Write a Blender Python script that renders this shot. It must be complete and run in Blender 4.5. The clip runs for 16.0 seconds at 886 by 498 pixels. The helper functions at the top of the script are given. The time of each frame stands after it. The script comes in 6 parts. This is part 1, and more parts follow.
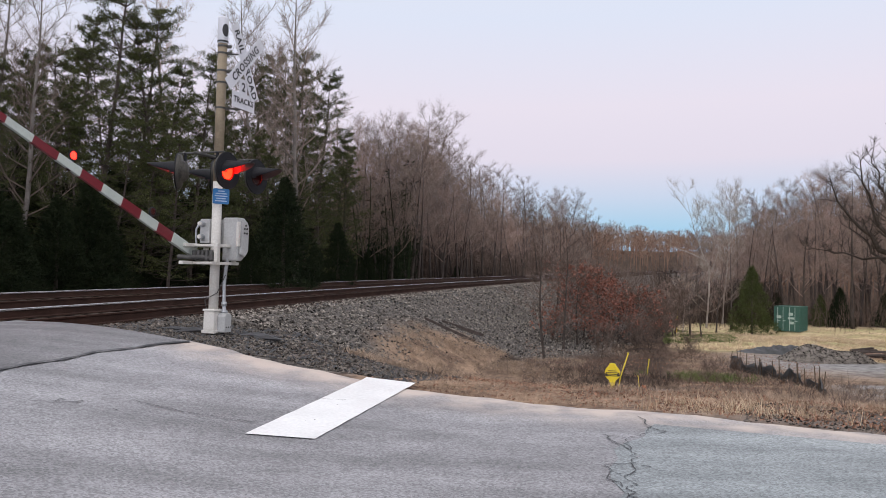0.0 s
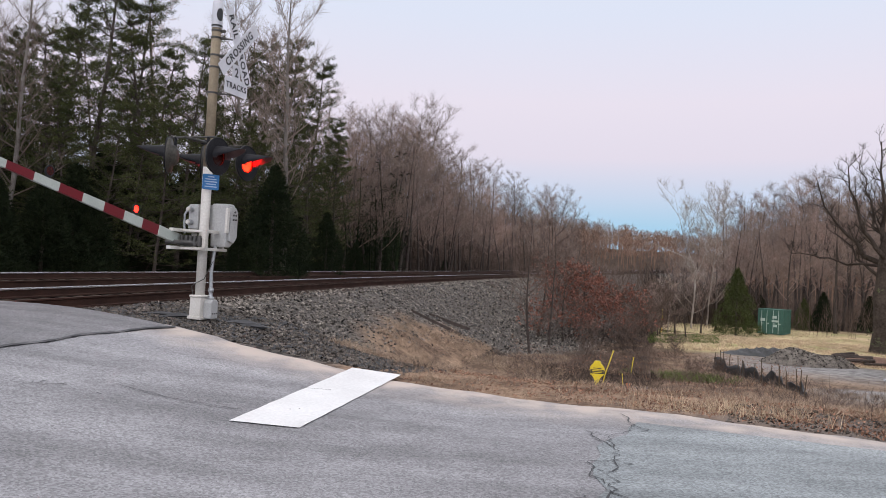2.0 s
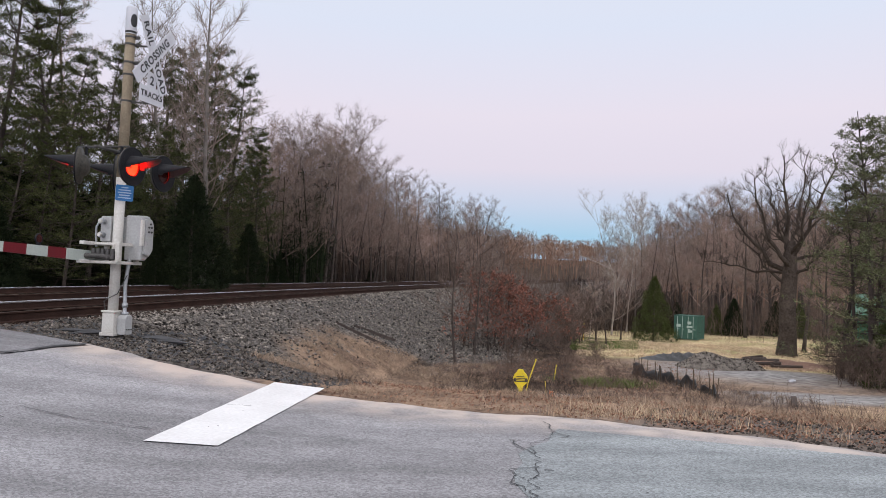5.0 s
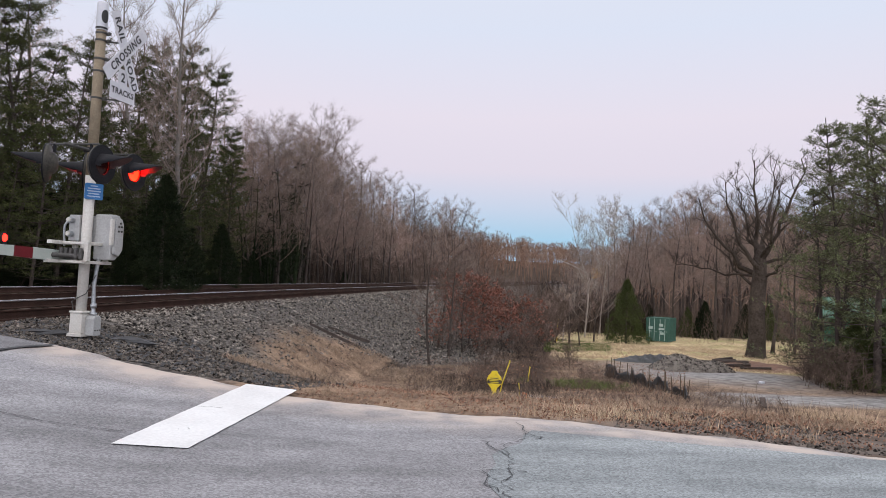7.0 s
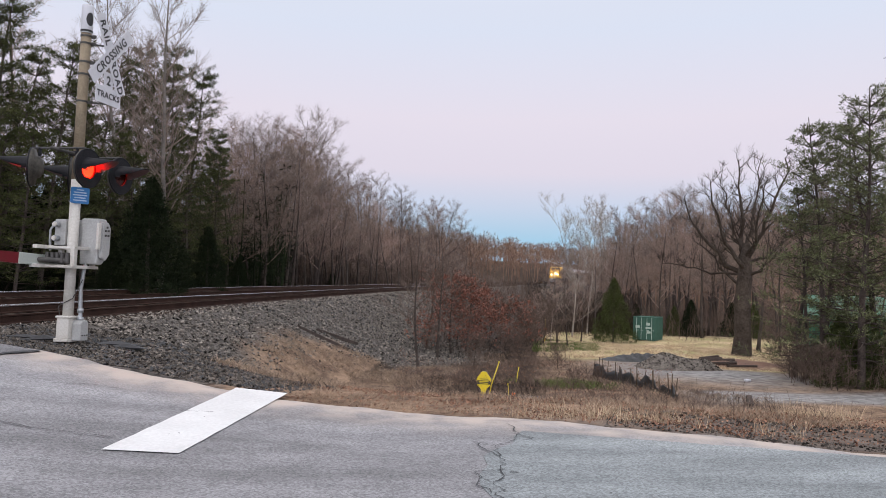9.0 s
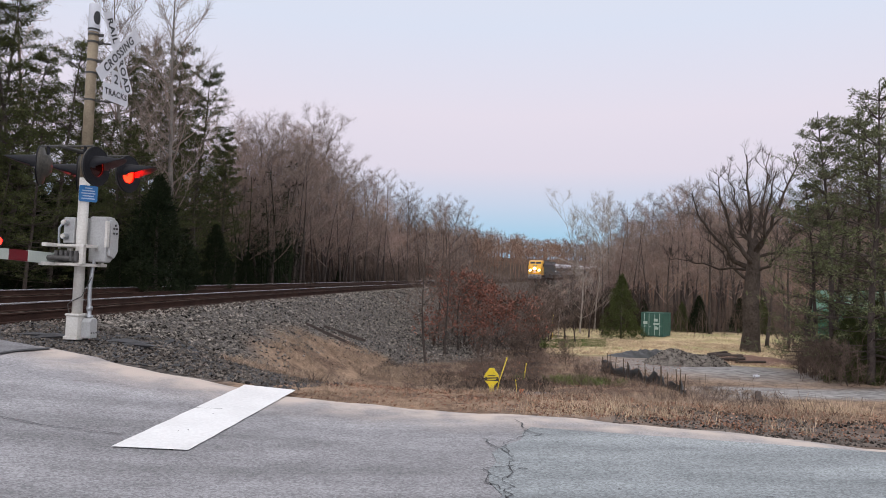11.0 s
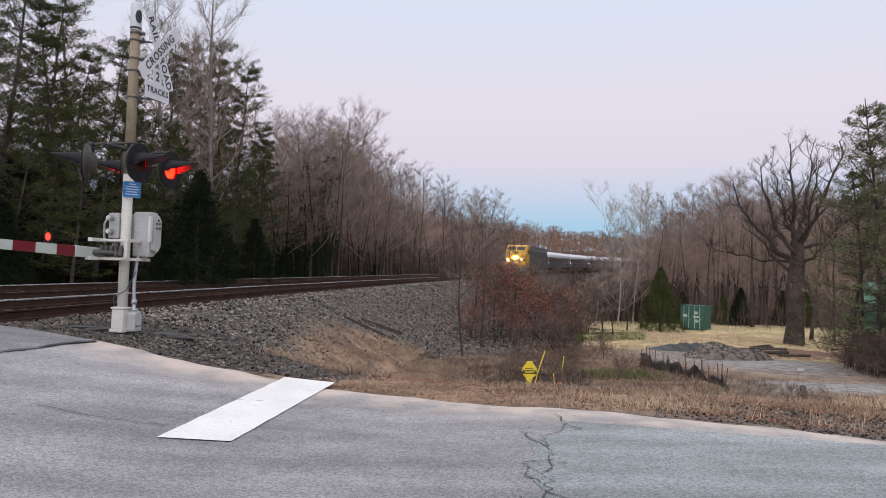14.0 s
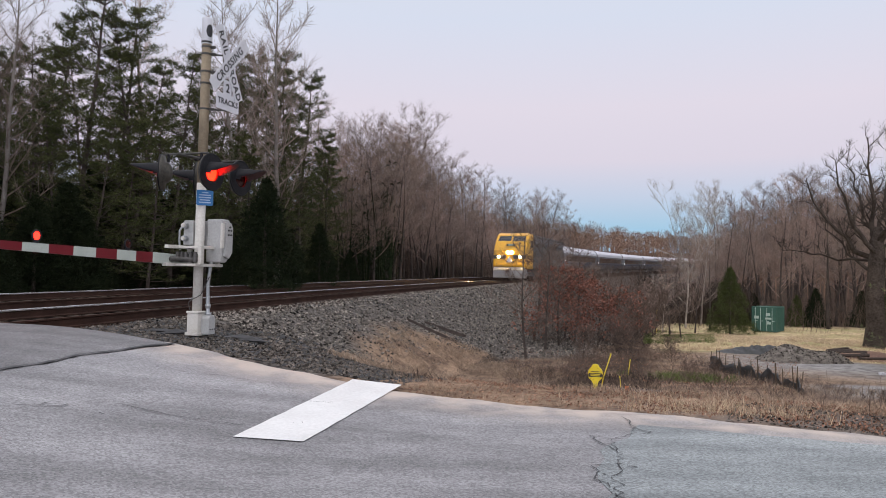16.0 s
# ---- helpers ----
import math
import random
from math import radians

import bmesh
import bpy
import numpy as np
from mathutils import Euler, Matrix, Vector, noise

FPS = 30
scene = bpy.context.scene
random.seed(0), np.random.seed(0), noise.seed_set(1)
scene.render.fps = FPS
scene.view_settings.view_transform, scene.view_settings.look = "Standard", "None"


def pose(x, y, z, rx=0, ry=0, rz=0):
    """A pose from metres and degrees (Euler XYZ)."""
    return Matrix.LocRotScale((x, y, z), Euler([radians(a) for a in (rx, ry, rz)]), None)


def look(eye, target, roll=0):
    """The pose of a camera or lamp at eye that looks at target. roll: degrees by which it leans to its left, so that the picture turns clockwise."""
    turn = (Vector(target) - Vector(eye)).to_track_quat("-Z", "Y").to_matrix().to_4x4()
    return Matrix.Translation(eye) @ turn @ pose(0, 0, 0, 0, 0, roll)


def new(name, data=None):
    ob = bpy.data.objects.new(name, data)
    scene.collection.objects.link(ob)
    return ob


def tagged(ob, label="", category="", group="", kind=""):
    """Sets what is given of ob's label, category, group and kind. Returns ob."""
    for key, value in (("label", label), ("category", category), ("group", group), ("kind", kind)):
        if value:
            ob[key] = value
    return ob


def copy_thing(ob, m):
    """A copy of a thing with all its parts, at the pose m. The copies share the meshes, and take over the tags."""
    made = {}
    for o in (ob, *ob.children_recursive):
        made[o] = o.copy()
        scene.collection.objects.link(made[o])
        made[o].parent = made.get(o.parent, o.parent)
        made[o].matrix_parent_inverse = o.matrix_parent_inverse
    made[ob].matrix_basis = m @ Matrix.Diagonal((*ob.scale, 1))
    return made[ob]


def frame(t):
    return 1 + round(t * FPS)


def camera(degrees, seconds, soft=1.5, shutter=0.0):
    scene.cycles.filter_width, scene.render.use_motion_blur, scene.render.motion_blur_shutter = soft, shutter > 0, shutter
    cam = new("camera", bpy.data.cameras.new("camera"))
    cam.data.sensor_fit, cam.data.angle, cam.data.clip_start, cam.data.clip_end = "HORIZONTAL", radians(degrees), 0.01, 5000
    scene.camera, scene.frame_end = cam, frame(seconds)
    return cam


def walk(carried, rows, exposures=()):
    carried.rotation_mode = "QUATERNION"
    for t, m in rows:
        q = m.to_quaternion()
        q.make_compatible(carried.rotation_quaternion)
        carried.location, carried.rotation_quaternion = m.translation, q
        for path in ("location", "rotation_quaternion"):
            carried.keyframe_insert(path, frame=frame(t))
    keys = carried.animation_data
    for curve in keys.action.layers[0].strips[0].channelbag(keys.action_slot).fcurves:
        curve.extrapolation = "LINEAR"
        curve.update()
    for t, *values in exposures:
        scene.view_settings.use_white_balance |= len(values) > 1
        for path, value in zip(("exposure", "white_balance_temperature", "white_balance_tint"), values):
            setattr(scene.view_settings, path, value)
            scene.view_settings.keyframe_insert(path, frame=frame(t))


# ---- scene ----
# the camera: held by hand, turning on one spot beside the road
LENS = 62.8
CAM_ROWS = [
    (0.0, -1.505, 1.674, 0.900, 0.062, 0.038, -0.017), (0.5, -1.781, 1.605, 1.445, 0.059, 0.034, -0.015),
    (1.0, -1.693, 1.414, 2.102, 0.059, 0.046, -0.023), (1.5, -1.221, 1.242, 2.560, 0.048, 0.045, -0.026),
    (2.0, -0.578, 1.162, 2.631, 0.049, 0.042, -0.020), (2.5, -0.025, 1.208, 2.428, 0.070, 0.039, -0.014),
    (3.0, 0.293, 1.277, 2.073, 0.078, 0.035, -0.013), (3.5, 0.706, 1.428, 1.902, 0.078, 0.027, -0.013),
    (4.0, 1.463, 1.645, 1.808, 0.076, 0.032, -0.011), (4.5, 2.630, 1.950, 1.863, 0.079, 0.014, -0.009),
    (4.7, 4.230, 2.130, 1.900, 0.079, 0.015, -0.009), (7.0, 7.208, 2.441, 2.303, 0.082, 0.030, -0.013),
    (7.5, 7.661, 2.440, 2.177, 0.070, 0.023, -0.008), (8.0, 8.018, 2.490, 2.023, 0.064, 0.013, -0.006),
    (8.5, 8.233, 2.551, 1.828, 0.056, 0.014, -0.004), (11.0, 7.681, 2.269, 1.600, 0.049, 0.025, -0.006),
    (11.5, 7.189, 2.049, 1.669, 0.037, 0.036, -0.007), (12.0, 6.631, 1.906, 1.701, 0.037, 0.035, -0.008),
    (12.5, 6.164, 1.803, 1.693, 0.038, 0.034, -0.008), (13.0, 5.759, 1.745, 1.620, 0.035, 0.034, -0.005),
    (13.5, 5.364, 1.697, 1.501, 0.034, 0.040, -0.002), (14.0, 4.852, 1.638, 1.416, 0.035, 0.043, -0.004),
    (14.5, 4.100, 1.571, 1.318, 0.033, 0.037, -0.004), (15.0, 3.069, 1.510, 1.186, 0.028, 0.017, -0.003),
    (15.5, 1.826, 1.594, 1.052, 0.013, 0.013, -0.005), (16.0, 0.0, 1.750, 0.900, 0.0, 0.0, 0.0)]


def eye_pose(yaw, pitch, roll, dx, dy, dz):
    y, p = radians(yaw), radians(pitch)
    eye = Vector((dx, dy, 1.5 + dz))
    return look(eye, eye + Vector((math.sin(y) * math.cos(p), math.cos(y) * math.cos(p), math.sin(p))), roll)


cam = camera(LENS, 16.0, soft=0.9)
walk(cam, [(r[0], eye_pose(*r[1:])) for r in CAM_ROWS], exposures=[(0.0, 0.03), (4.5, 0.02), (11.0, -0.02), (14.0, -0.03), (16.0, -0.08)])

# ---- dusk sky: pink belt over a blue rim in front, the brighter afterglow behind ----
world = bpy.data.worlds.new("dusk")
scene.world = world
world.use_nodes = True
wn, wl = world.node_tree.nodes, world.node_tree.links
background = wn["Background"]
coord = wn.new("ShaderNodeTexCoord")
split = wn.new("ShaderNodeSeparateXYZ")
wl.new(coord.outputs["Generated"], split.inputs[0])
ramp = wn.new("ShaderNodeValToRGB")
wl.new(split.outputs["Z"], ramp.inputs["Fac"])
SKY = [(0.0, (0.36, 0.60, 0.80)), (0.06, (0.40, 0.63, 0.82)), (0.10, (0.58, 0.67, 0.83)), (0.15, (0.76, 0.71, 0.82)),
       (0.22, (0.80, 0.745, 0.85)), (0.33, (0.72, 0.77, 0.91)), (1.0, (0.80, 0.78, 0.80))]
ramp.color_ramp.elements[0].position, ramp.color_ramp.elements[0].color = SKY[0][0], (*SKY[0][1], 1)
ramp.color_ramp.elements[1].position, ramp.color_ramp.elements[1].color = SKY[-1][0], (*SKY[-1][1], 1)
for at, rgb in SKY[1:-1]:
    e = ramp.color_ramp.elements.new(at)
    e.color = (*rgb, 1)


def wmath(op, a, b, clamp=False):
    n = wn.new("ShaderNodeMath")
    n.operation, n.use_clamp = op, clamp
    for k, v in enumerate((a, b)):
        if isinstance(v, (int, float)):
            n.inputs[k].default_value = v
        else:
            wl.new(v, n.inputs[k])
    return n.outputs[0]


west = wmath("MULTIPLY", wmath("MAXIMUM", wmath("MULTIPLY", split.outputs["Y"], -1.0), 0.0), 1.3)
zenith = wmath("MULTIPLY", wmath("MAXIMUM", wmath("SUBTRACT", split.outputs["Z"], 0.36), 0.0), 1.35)
wl.new(ramp.outputs[0], background.inputs["Color"])
wl.new(wmath("ADD", wmath("ADD", west, zenith), 1.0), background.inputs["Strength"])

glow = bpy.data.lights.new("afterglow", "SUN")
glow.energy, glow.angle, glow.color = 0.5, radians(50), (1.0, 0.87, 0.80)
sun = new("afterglow", glow)
sun.matrix_world = look((-20, -50, 42), (0, 0, 0))

# ---- materials ----
def mat(name, colour, second=None, rough=0.8, scale=6.0, fine=60.0, metal=0.0, bump=0.15, spread=0.5, third=None,
        glow=None, alpha_random=0.0, island=0.0, depth=0.01):
    m = bpy.data.materials.new(name)
    m.use_nodes = True
    n, l = m.node_tree.nodes, m.node_tree.links
    b = n["Principled BSDF"]
    b.inputs["Roughness"].default_value, b.inputs["Metallic"].default_value = rough, metal
    second = second or tuple(c * 0.75 for c in colour)
    tc = n.new("ShaderNodeTexCoord")
    big, small = n.new("ShaderNodeTexNoise"), n.new("ShaderNodeTexNoise")
    for t, s in ((big, scale), (small, fine)):
        t.inputs["Scale"].default_value, t.inputs["Detail"].default_value = s, 5.0
        l.new(tc.outputs["Object"], t.inputs["Vector"])
    add = n.new("ShaderNodeMath")
    add.operation = "ADD"
    l.new(big.outputs["Fac"], add.inputs[0])
    l.new(small.outputs["Fac"], add.inputs[1])
    fac = n.new("ShaderNodeMapRange")
    fac.inputs["From Min"].default_value, fac.inputs["From Max"].default_value = 1.0 - spread * 0.5, 1.0 + spread * 0.5
    l.new(add.outputs[0], fac.inputs["Value"])
    cr = n.new("ShaderNodeValToRGB")
    cr.color_ramp.elements[0].color, cr.color_ramp.elements[1].color = (*colour, 1), (*second, 1)
    if third:
        e = cr.color_ramp.elements.new(0.5)
        e.color = (*third, 1)
    l.new(fac.outputs[0], cr.inputs["Fac"])
    out = cr.outputs[0]
    if island or alpha_random:
        src = n.new("ShaderNodeNewGeometry").outputs["Random Per Island"] if island else n.new("ShaderNodeObjectInfo").outputs["Random"]
        mr = n.new("ShaderNodeMapRange")
        k = island or alpha_random
        mr.inputs["To Min"].default_value, mr.inputs["To Max"].default_value = 1 - k, 1 + k
        l.new(src, mr.inputs["Value"])
        hsv = n.new("ShaderNodeHueSaturation")
        l.new(mr.outputs[0], hsv.inputs["Value"])
        l.new(out, hsv.inputs["Color"])
        out = hsv.outputs[0]
    l.new(out, b.inputs["Base Color"])
    if bump:
        bp = n.new("ShaderNodeBump")
        bp.inputs["Strength"].default_value, bp.inputs["Distance"].default_value = bump, depth
        l.new(small.outputs["Fac"], bp.inputs["Height"])
        l.new(bp.outputs[0], b.inputs["Normal"])
    if glow:
        b.inputs["Emission Color"].default_value, b.inputs["Emission Strength"].default_value = (*glow[:3], 1), glow[3]
    return m


def dull(m, level):
    m.node_tree.nodes["Principled BSDF"].inputs["Specular IOR Level"].default_value = level
    return m


RUST = mat("rusty_steel", (0.032, 0.019, 0.015), (0.065, 0.036, 0.027), 0.8, 2.0, 40, 0.2)
RAILHEAD = mat("polished_rail", (0.86, 0.85, 0.86), (0.78, 0.77, 0.78), 0.24, 1.0, 30, 0.85, 0.02)
TIE = mat("creosoted_wood", (0.035, 0.026, 0.022), (0.10, 0.078, 0.062), 0.9, 3.0, 30, alpha_random=0.35)
STONE = mat("ballast_stone", (0.052, 0.045, 0.039), (0.225, 0.200, 0.174), 0.9, 4.0, 60, island=1.0)
DIRTYSTONE = mat("dirty_stone", (0.030, 0.026, 0.022), (0.135, 0.118, 0.102), 0.95, 4.0, 60, island=0.9)
WHITE = mat("weathered_white_paint", (0.66, 0.64, 0.60), (0.42, 0.39, 0.34), 0.55, 3.0, 40, spread=0.9)
TAN = mat("tan_weathered_mast", (0.30, 0.245, 0.17), (0.20, 0.16, 0.115), 0.6, 5.0, 50)
GALV = mat("galvanised_steel", (0.44, 0.45, 0.46), (0.30, 0.31, 0.32), 0.45, 4.0, 50, 0.6)
CASE = mat("aluminium_case_paint", (0.44, 0.44, 0.43), (0.26, 0.26, 0.25), 0.5, 3.0, 40, spread=0.9)
BLACK = dull(mat("black_signal_enamel", (0.008, 0.008, 0.010), (0.016, 0.016, 0.019), 0.6, 4.0, 50), 0.2)
DARKSTEEL = mat("dark_steel", (0.05, 0.048, 0.045), (0.09, 0.085, 0.08), 0.6, 6.0, 60, 0.3)
LIT = mat("lit_red_lens", (0.8, 0.1, 0.05), None, 0.4, bump=0.0, glow=(1.0, 0.0024, 0.0006, 48.0))
LITARM = mat("lit_arm_lamp", (0.8, 0.1, 0.05), None, 0.4, bump=0.0, glow=(1.0, 0.008, 0.004, 9.0))
# face of the added shutters, coloured like a lens that is off
DULLRED = mat("unlit_red_glass", (0.05, 0.008, 0.007), (0.035, 0.006, 0.006), 0.25, bump=0.0)
SIGNWHITE = mat("white_reflective_sheeting", (0.64, 0.64, 0.67), (0.50, 0.50, 0.54), 0.4, 5.0, 60, bump=0.02, spread=0.9)
LETTER = mat("black_letters", (0.015, 0.015, 0.016), (0.03, 0.03, 0.03), 0.6, bump=0.0)
BLUE = mat("blue_sign", (0.02, 0.13, 0.34), (0.03, 0.17, 0.40), 0.45, bump=0.0)
PALEBAR = mat("pale_sign_bar", (0.42, 0.55, 0.70), None, 0.5, bump=0.0)
ARMWHITE = mat("arm_white_sheeting", (0.47, 0.51, 0.46), (0.38, 0.42, 0.38), 0.45, 3.0, 60, bump=0.03)
ARMRED = mat("arm_red_sheeting", (0.16, 0.004, 0.012), (0.12, 0.004, 0.010), 0.4, 3.0, 60, bump=0.03)
GREYBARK = mat("pale_grey_bark", (0.13, 0.112, 0.10), (0.22, 0.195, 0.178), 0.9, 2.0, 14, bump=0.4, depth=0.02)
BARK = mat("grey_brown_bark", (0.044, 0.035, 0.031), (0.095, 0.076, 0.066), 0.9, 2.0, 14, bump=0.5, depth=0.03)
TWIG = mat("bare_twigs", (0.145, 0.112, 0.094), (0.245, 0.190, 0.162), 0.9, 0.6, 8, bump=0.0, alpha_random=0.3)
TWIGPINK = mat("reddish_twigs", (0.22, 0.155, 0.128), (0.33, 0.24, 0.20), 0.9, 0.3, 4, bump=0.0, alpha_random=0.25)
PALEBARK = mat("pale_sycamore_bark", (0.42, 0.37, 0.32), (0.22, 0.18, 0.15), 0.85, 1.5, 9, bump=0.2)
PINE = mat("pine_needles", (0.032, 0.040, 0.015), (0.098, 0.102, 0.040), 0.75, 0.5, 5, bump=0.0, island=0.5, third=(0.058, 0.066, 0.025))
# twigs warmed in colour: the ridge's low sunlight is painted in
RIDGE = mat("ridge_twigs", (0.19, 0.118, 0.085), (0.27, 0.175, 0.125), 0.9, 0.05, 0.5, bump=0.0, island=0.12)
# paler copy of the pine needles: light on the drive's pines in the colour
PINELIGHT = mat("open_pine_needles", (0.070, 0.082, 0.040), (0.160, 0.168, 0.085), 0.75, 0.5, 5, bump=0.0, island=0.5)
RUSTSTONE = mat("rust_stained_stone", (0.022, 0.014, 0.011), (0.060, 0.041, 0.031), 0.95, 4.0, 60, island=0.6)
# dark evergreen, taken near-black so the wood's inner shade is in the colour
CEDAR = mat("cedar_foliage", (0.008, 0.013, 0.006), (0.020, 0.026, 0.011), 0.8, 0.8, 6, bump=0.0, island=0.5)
CEDARLIT = mat("young_cedar_foliage", (0.034, 0.045, 0.014), (0.070, 0.080, 0.027), 0.8, 0.8, 6, bump=0.0, island=0.5)
OAKLEAF = mat("dead_oak_leaves", (0.155, 0.060, 0.043), (0.27, 0.125, 0.090), 0.8, 1.0, 8, bump=0.0, island=0.5)
BANKGRASS = mat("brown_bank_grass", (0.20, 0.142, 0.102), (0.40, 0.305, 0.222), 0.9, 0.8, 8, bump=0.0, island=0.45)
STRAW = mat("dry_grass", (0.38, 0.280, 0.185), (0.58, 0.455, 0.315), 0.85, 0.7, 7, bump=0.0, island=0.45)
GREENGRASS = mat("green_grass", (0.07, 0.105, 0.03), (0.13, 0.15, 0.05), 0.85, 0.7, 7, bump=0.0, island=0.4)
LEAF = mat("fallen_leaves", (0.13, 0.062, 0.040), (0.32, 0.185, 0.125), 0.85, 2.0, 20, bump=0.0, island=0.5)
# darker copy of the brush stems: shade under the trees is in its colour
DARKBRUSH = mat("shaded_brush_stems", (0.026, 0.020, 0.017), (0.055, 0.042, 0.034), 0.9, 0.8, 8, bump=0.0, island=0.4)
DARKBARK = mat("dark_old_bark", (0.032, 0.025, 0.020), (0.090, 0.071, 0.059), 0.95, 1.5, 10, bump=0.7, depth=0.05)
BRUSH = mat("brush_stems", (0.085, 0.062, 0.050), (0.17, 0.125, 0.100), 0.9, 0.8, 8, bump=0.0, island=0.4)
YELLOW = mat("yellow_plastic", (0.72, 0.56, 0.02), (0.62, 0.47, 0.02), 0.45, 5.0, 50, bump=0.02)
ORANGE = mat("orange_flag", (0.75, 0.16, 0.03), None, 0.7, bump=0.0)
CONTAINER = mat("green_container_paint", (0.028, 0.088, 0.066), (0.042, 0.115, 0.088), 0.6, 2.0, 20, bump=0.05)
PALEPAINT = mat("faded_white_marking", (0.45, 0.55, 0.50), None, 0.6, bump=0.0)
SILT = mat("black_silt_fabric", (0.012, 0.012, 0.013), (0.03, 0.03, 0.03), 0.55, 3.0, 20, bump=0.3)
STAKE = mat("weathered_stake", (0.13, 0.098, 0.072), (0.08, 0.06, 0.045), 0.9, 4, 40)
LOCO = mat("loco_yellow", (0.66, 0.34, 0.015), (0.58, 0.29, 0.012), 0.4, 1.0, 20, bump=0.02)
LOCODARK = mat("loco_dark_grey", (0.04, 0.04, 0.042), (0.08, 0.075, 0.07), 0.6, 2.0, 20)
PLOW = mat("loco_plow_grey", (0.16, 0.16, 0.165), (0.24, 0.23, 0.22), 0.6, 2.0, 20)
GLASS = mat("dark_window_glass", (0.015, 0.017, 0.02), (0.02, 0.022, 0.026), 0.08, bump=0.0)
SILVER = mat("stainless_car_side", (0.70, 0.70, 0.73), (0.60, 0.60, 0.63), 0.3, 0.5, 10, 0.7, 0.03)
# the coach steel again, darkened: the sides' dusk shade is in the colour
DIMSTEEL = mat("dull_steel_side", (0.16, 0.16, 0.17), (0.10, 0.10, 0.11), 0.45, 0.5, 10, 0.5, 0.03)
STRIPE = mat("dark_blue_stripe", (0.015, 0.03, 0.07), (0.02, 0.04, 0.09), 0.5, bump=0.0)
HEADLIGHT = mat("headlight_glow", (1, 0.85, 0.6), None, 0.4, bump=0.0, glow=(1.0, 0.60, 0.20, 800.0))
MARKER = mat("marker_light_glow", (1, 1, 1), None, 0.4, bump=0.0, glow=(0.9, 0.95, 1.0, 10.0))
GREENMETAL = mat("green_roofing", (0.025, 0.10, 0.055), (0.04, 0.14, 0.075), 0.5, 2.0, 20)

for plain in (TIE, STONE, DIRTYSTONE, TAN, GREYBARK, BARK, TWIG, TWIGPINK, PALEBARK, PINE, RIDGE, PINELIGHT, RUSTSTONE, CEDAR, CEDARLIT, OAKLEAF, STRAW,
              BANKGRASS, GREENGRASS, LEAF, DARKBRUSH, DARKBARK, BRUSH, STAKE, RUST):
    dull(plain, 0.08)

# ---- mesh helpers ----
class Mesh:
    """Plain lists of corners and faces, with the shapes that the things are made of."""

    def __init__(self):
        self.v, self.f, self.m = [], [], []

    def add(self, verts, faces, m=0):
        k = len(self.v)
        self.v.extend(tuple(p) for p in verts)
        self.f.extend(tuple(i + k for i in f) for f in faces)
        self.m.extend([m] * len(faces))

    def box(self, x0, x1, y0, y1, z0, z1, m=0):
        self.add([(x, y, z) for z in (z0, z1) for x, y in ((x0, y0), (x1, y0), (x1, y1), (x0, y1))],
                 [(3, 2, 1, 0), (4, 5, 6, 7), (0, 1, 5, 4), (1, 2, 6, 5), (2, 3, 7, 6), (3, 0, 4, 7)], m)

    def tube(self, pts, radii, n=6, m=0, caps=False):
        pts = [Vector(p) for p in pts]
        k, side = len(self.v), None
        for i, p in enumerate(pts):
            d = (pts[min(i + 1, len(pts) - 1)] - pts[max(i - 1, 0)]).normalized()
            if side is None or abs(side.dot(d)) > 0.9:
                side = d.orthogonal().normalized()
            side = (side - d * side.dot(d)).normalized()
            up = d.cross(side)
            for j in range(n):
                a = 2 * math.pi * j / n
                self.v.append(tuple(p + (side * math.cos(a) + up * math.sin(a)) * radii[i]))
        for i in range(len(pts) - 1):
            for j in range(n):
                a, b = k + i * n + j, k + i * n + (j + 1) % n
                self.f.append((a, b, b + n, a + n))
                self.m.append(m)
        if caps:
            self.f.append(tuple(k + j for j in reversed(range(n))))
            self.f.append(tuple(k + (len(pts) - 1) * n + j for j in range(n)))
            self.m.extend((m, m))

    def prism(self, outline, depth, place, m=0):
        """An outline in x, y pushed through depth in z, set by the matrix place."""
        n = len(outline)
        vs = [place @ Vector((x, y, z)) for z in (0.0, depth) for x, y in outline]
        self.add(vs, [tuple(reversed(range(n))), tuple(range(n, 2 * n))] + [(i, (i + 1) % n, n + (i + 1) % n, n + i) for i in range(n)], m)

    def data(self, name, materials, smooth=False):
        me = bpy.data.meshes.new(name)
        me.from_pydata(self.v, [], self.f)
        for x in (materials if isinstance(materials, (list, tuple)) else [materials]):
            me.materials.append(x)
        if any(self.m):
            me.polygons.foreach_set("material_index", self.m)
        if smooth:
            me.polygons.foreach_set("use_smooth", [True] * len(self.f))
        me.update()
        return me


def thing(name, label, category, at=None, group="", kind=""):
    ob = tagged(new(name), label, category, group, kind)
    if at is not None:
        ob.matrix_world = at
    return ob


def part(name, mesh, material, parent, label="", smooth=False, bevel=0.0):
    me = mesh.data(name, material, smooth) if isinstance(mesh, Mesh) else mesh
    if bevel:
        bm = bmesh.new()
        bm.from_mesh(me)
        bmesh.ops.remove_doubles(bm, verts=bm.verts, dist=1e-5)
        sharp = [e for e in bm.edges if len(e.link_faces) == 2 and e.calc_face_angle() > 0.6]
        bmesh.ops.bevel(bm, geom=sharp, offset=bevel, segments=2, affect="EDGES", profile=0.6)
        bm.to_mesh(me)
        bm.free()
    ob = new(name, me)
    ob.parent = parent
    if label:
        ob["label"] = label
    return ob


def block(x0, x1, y0, y1, z0, z1):
    m = Mesh()
    m.box(x0, x1, y0, y1, z0, z1)
    return m


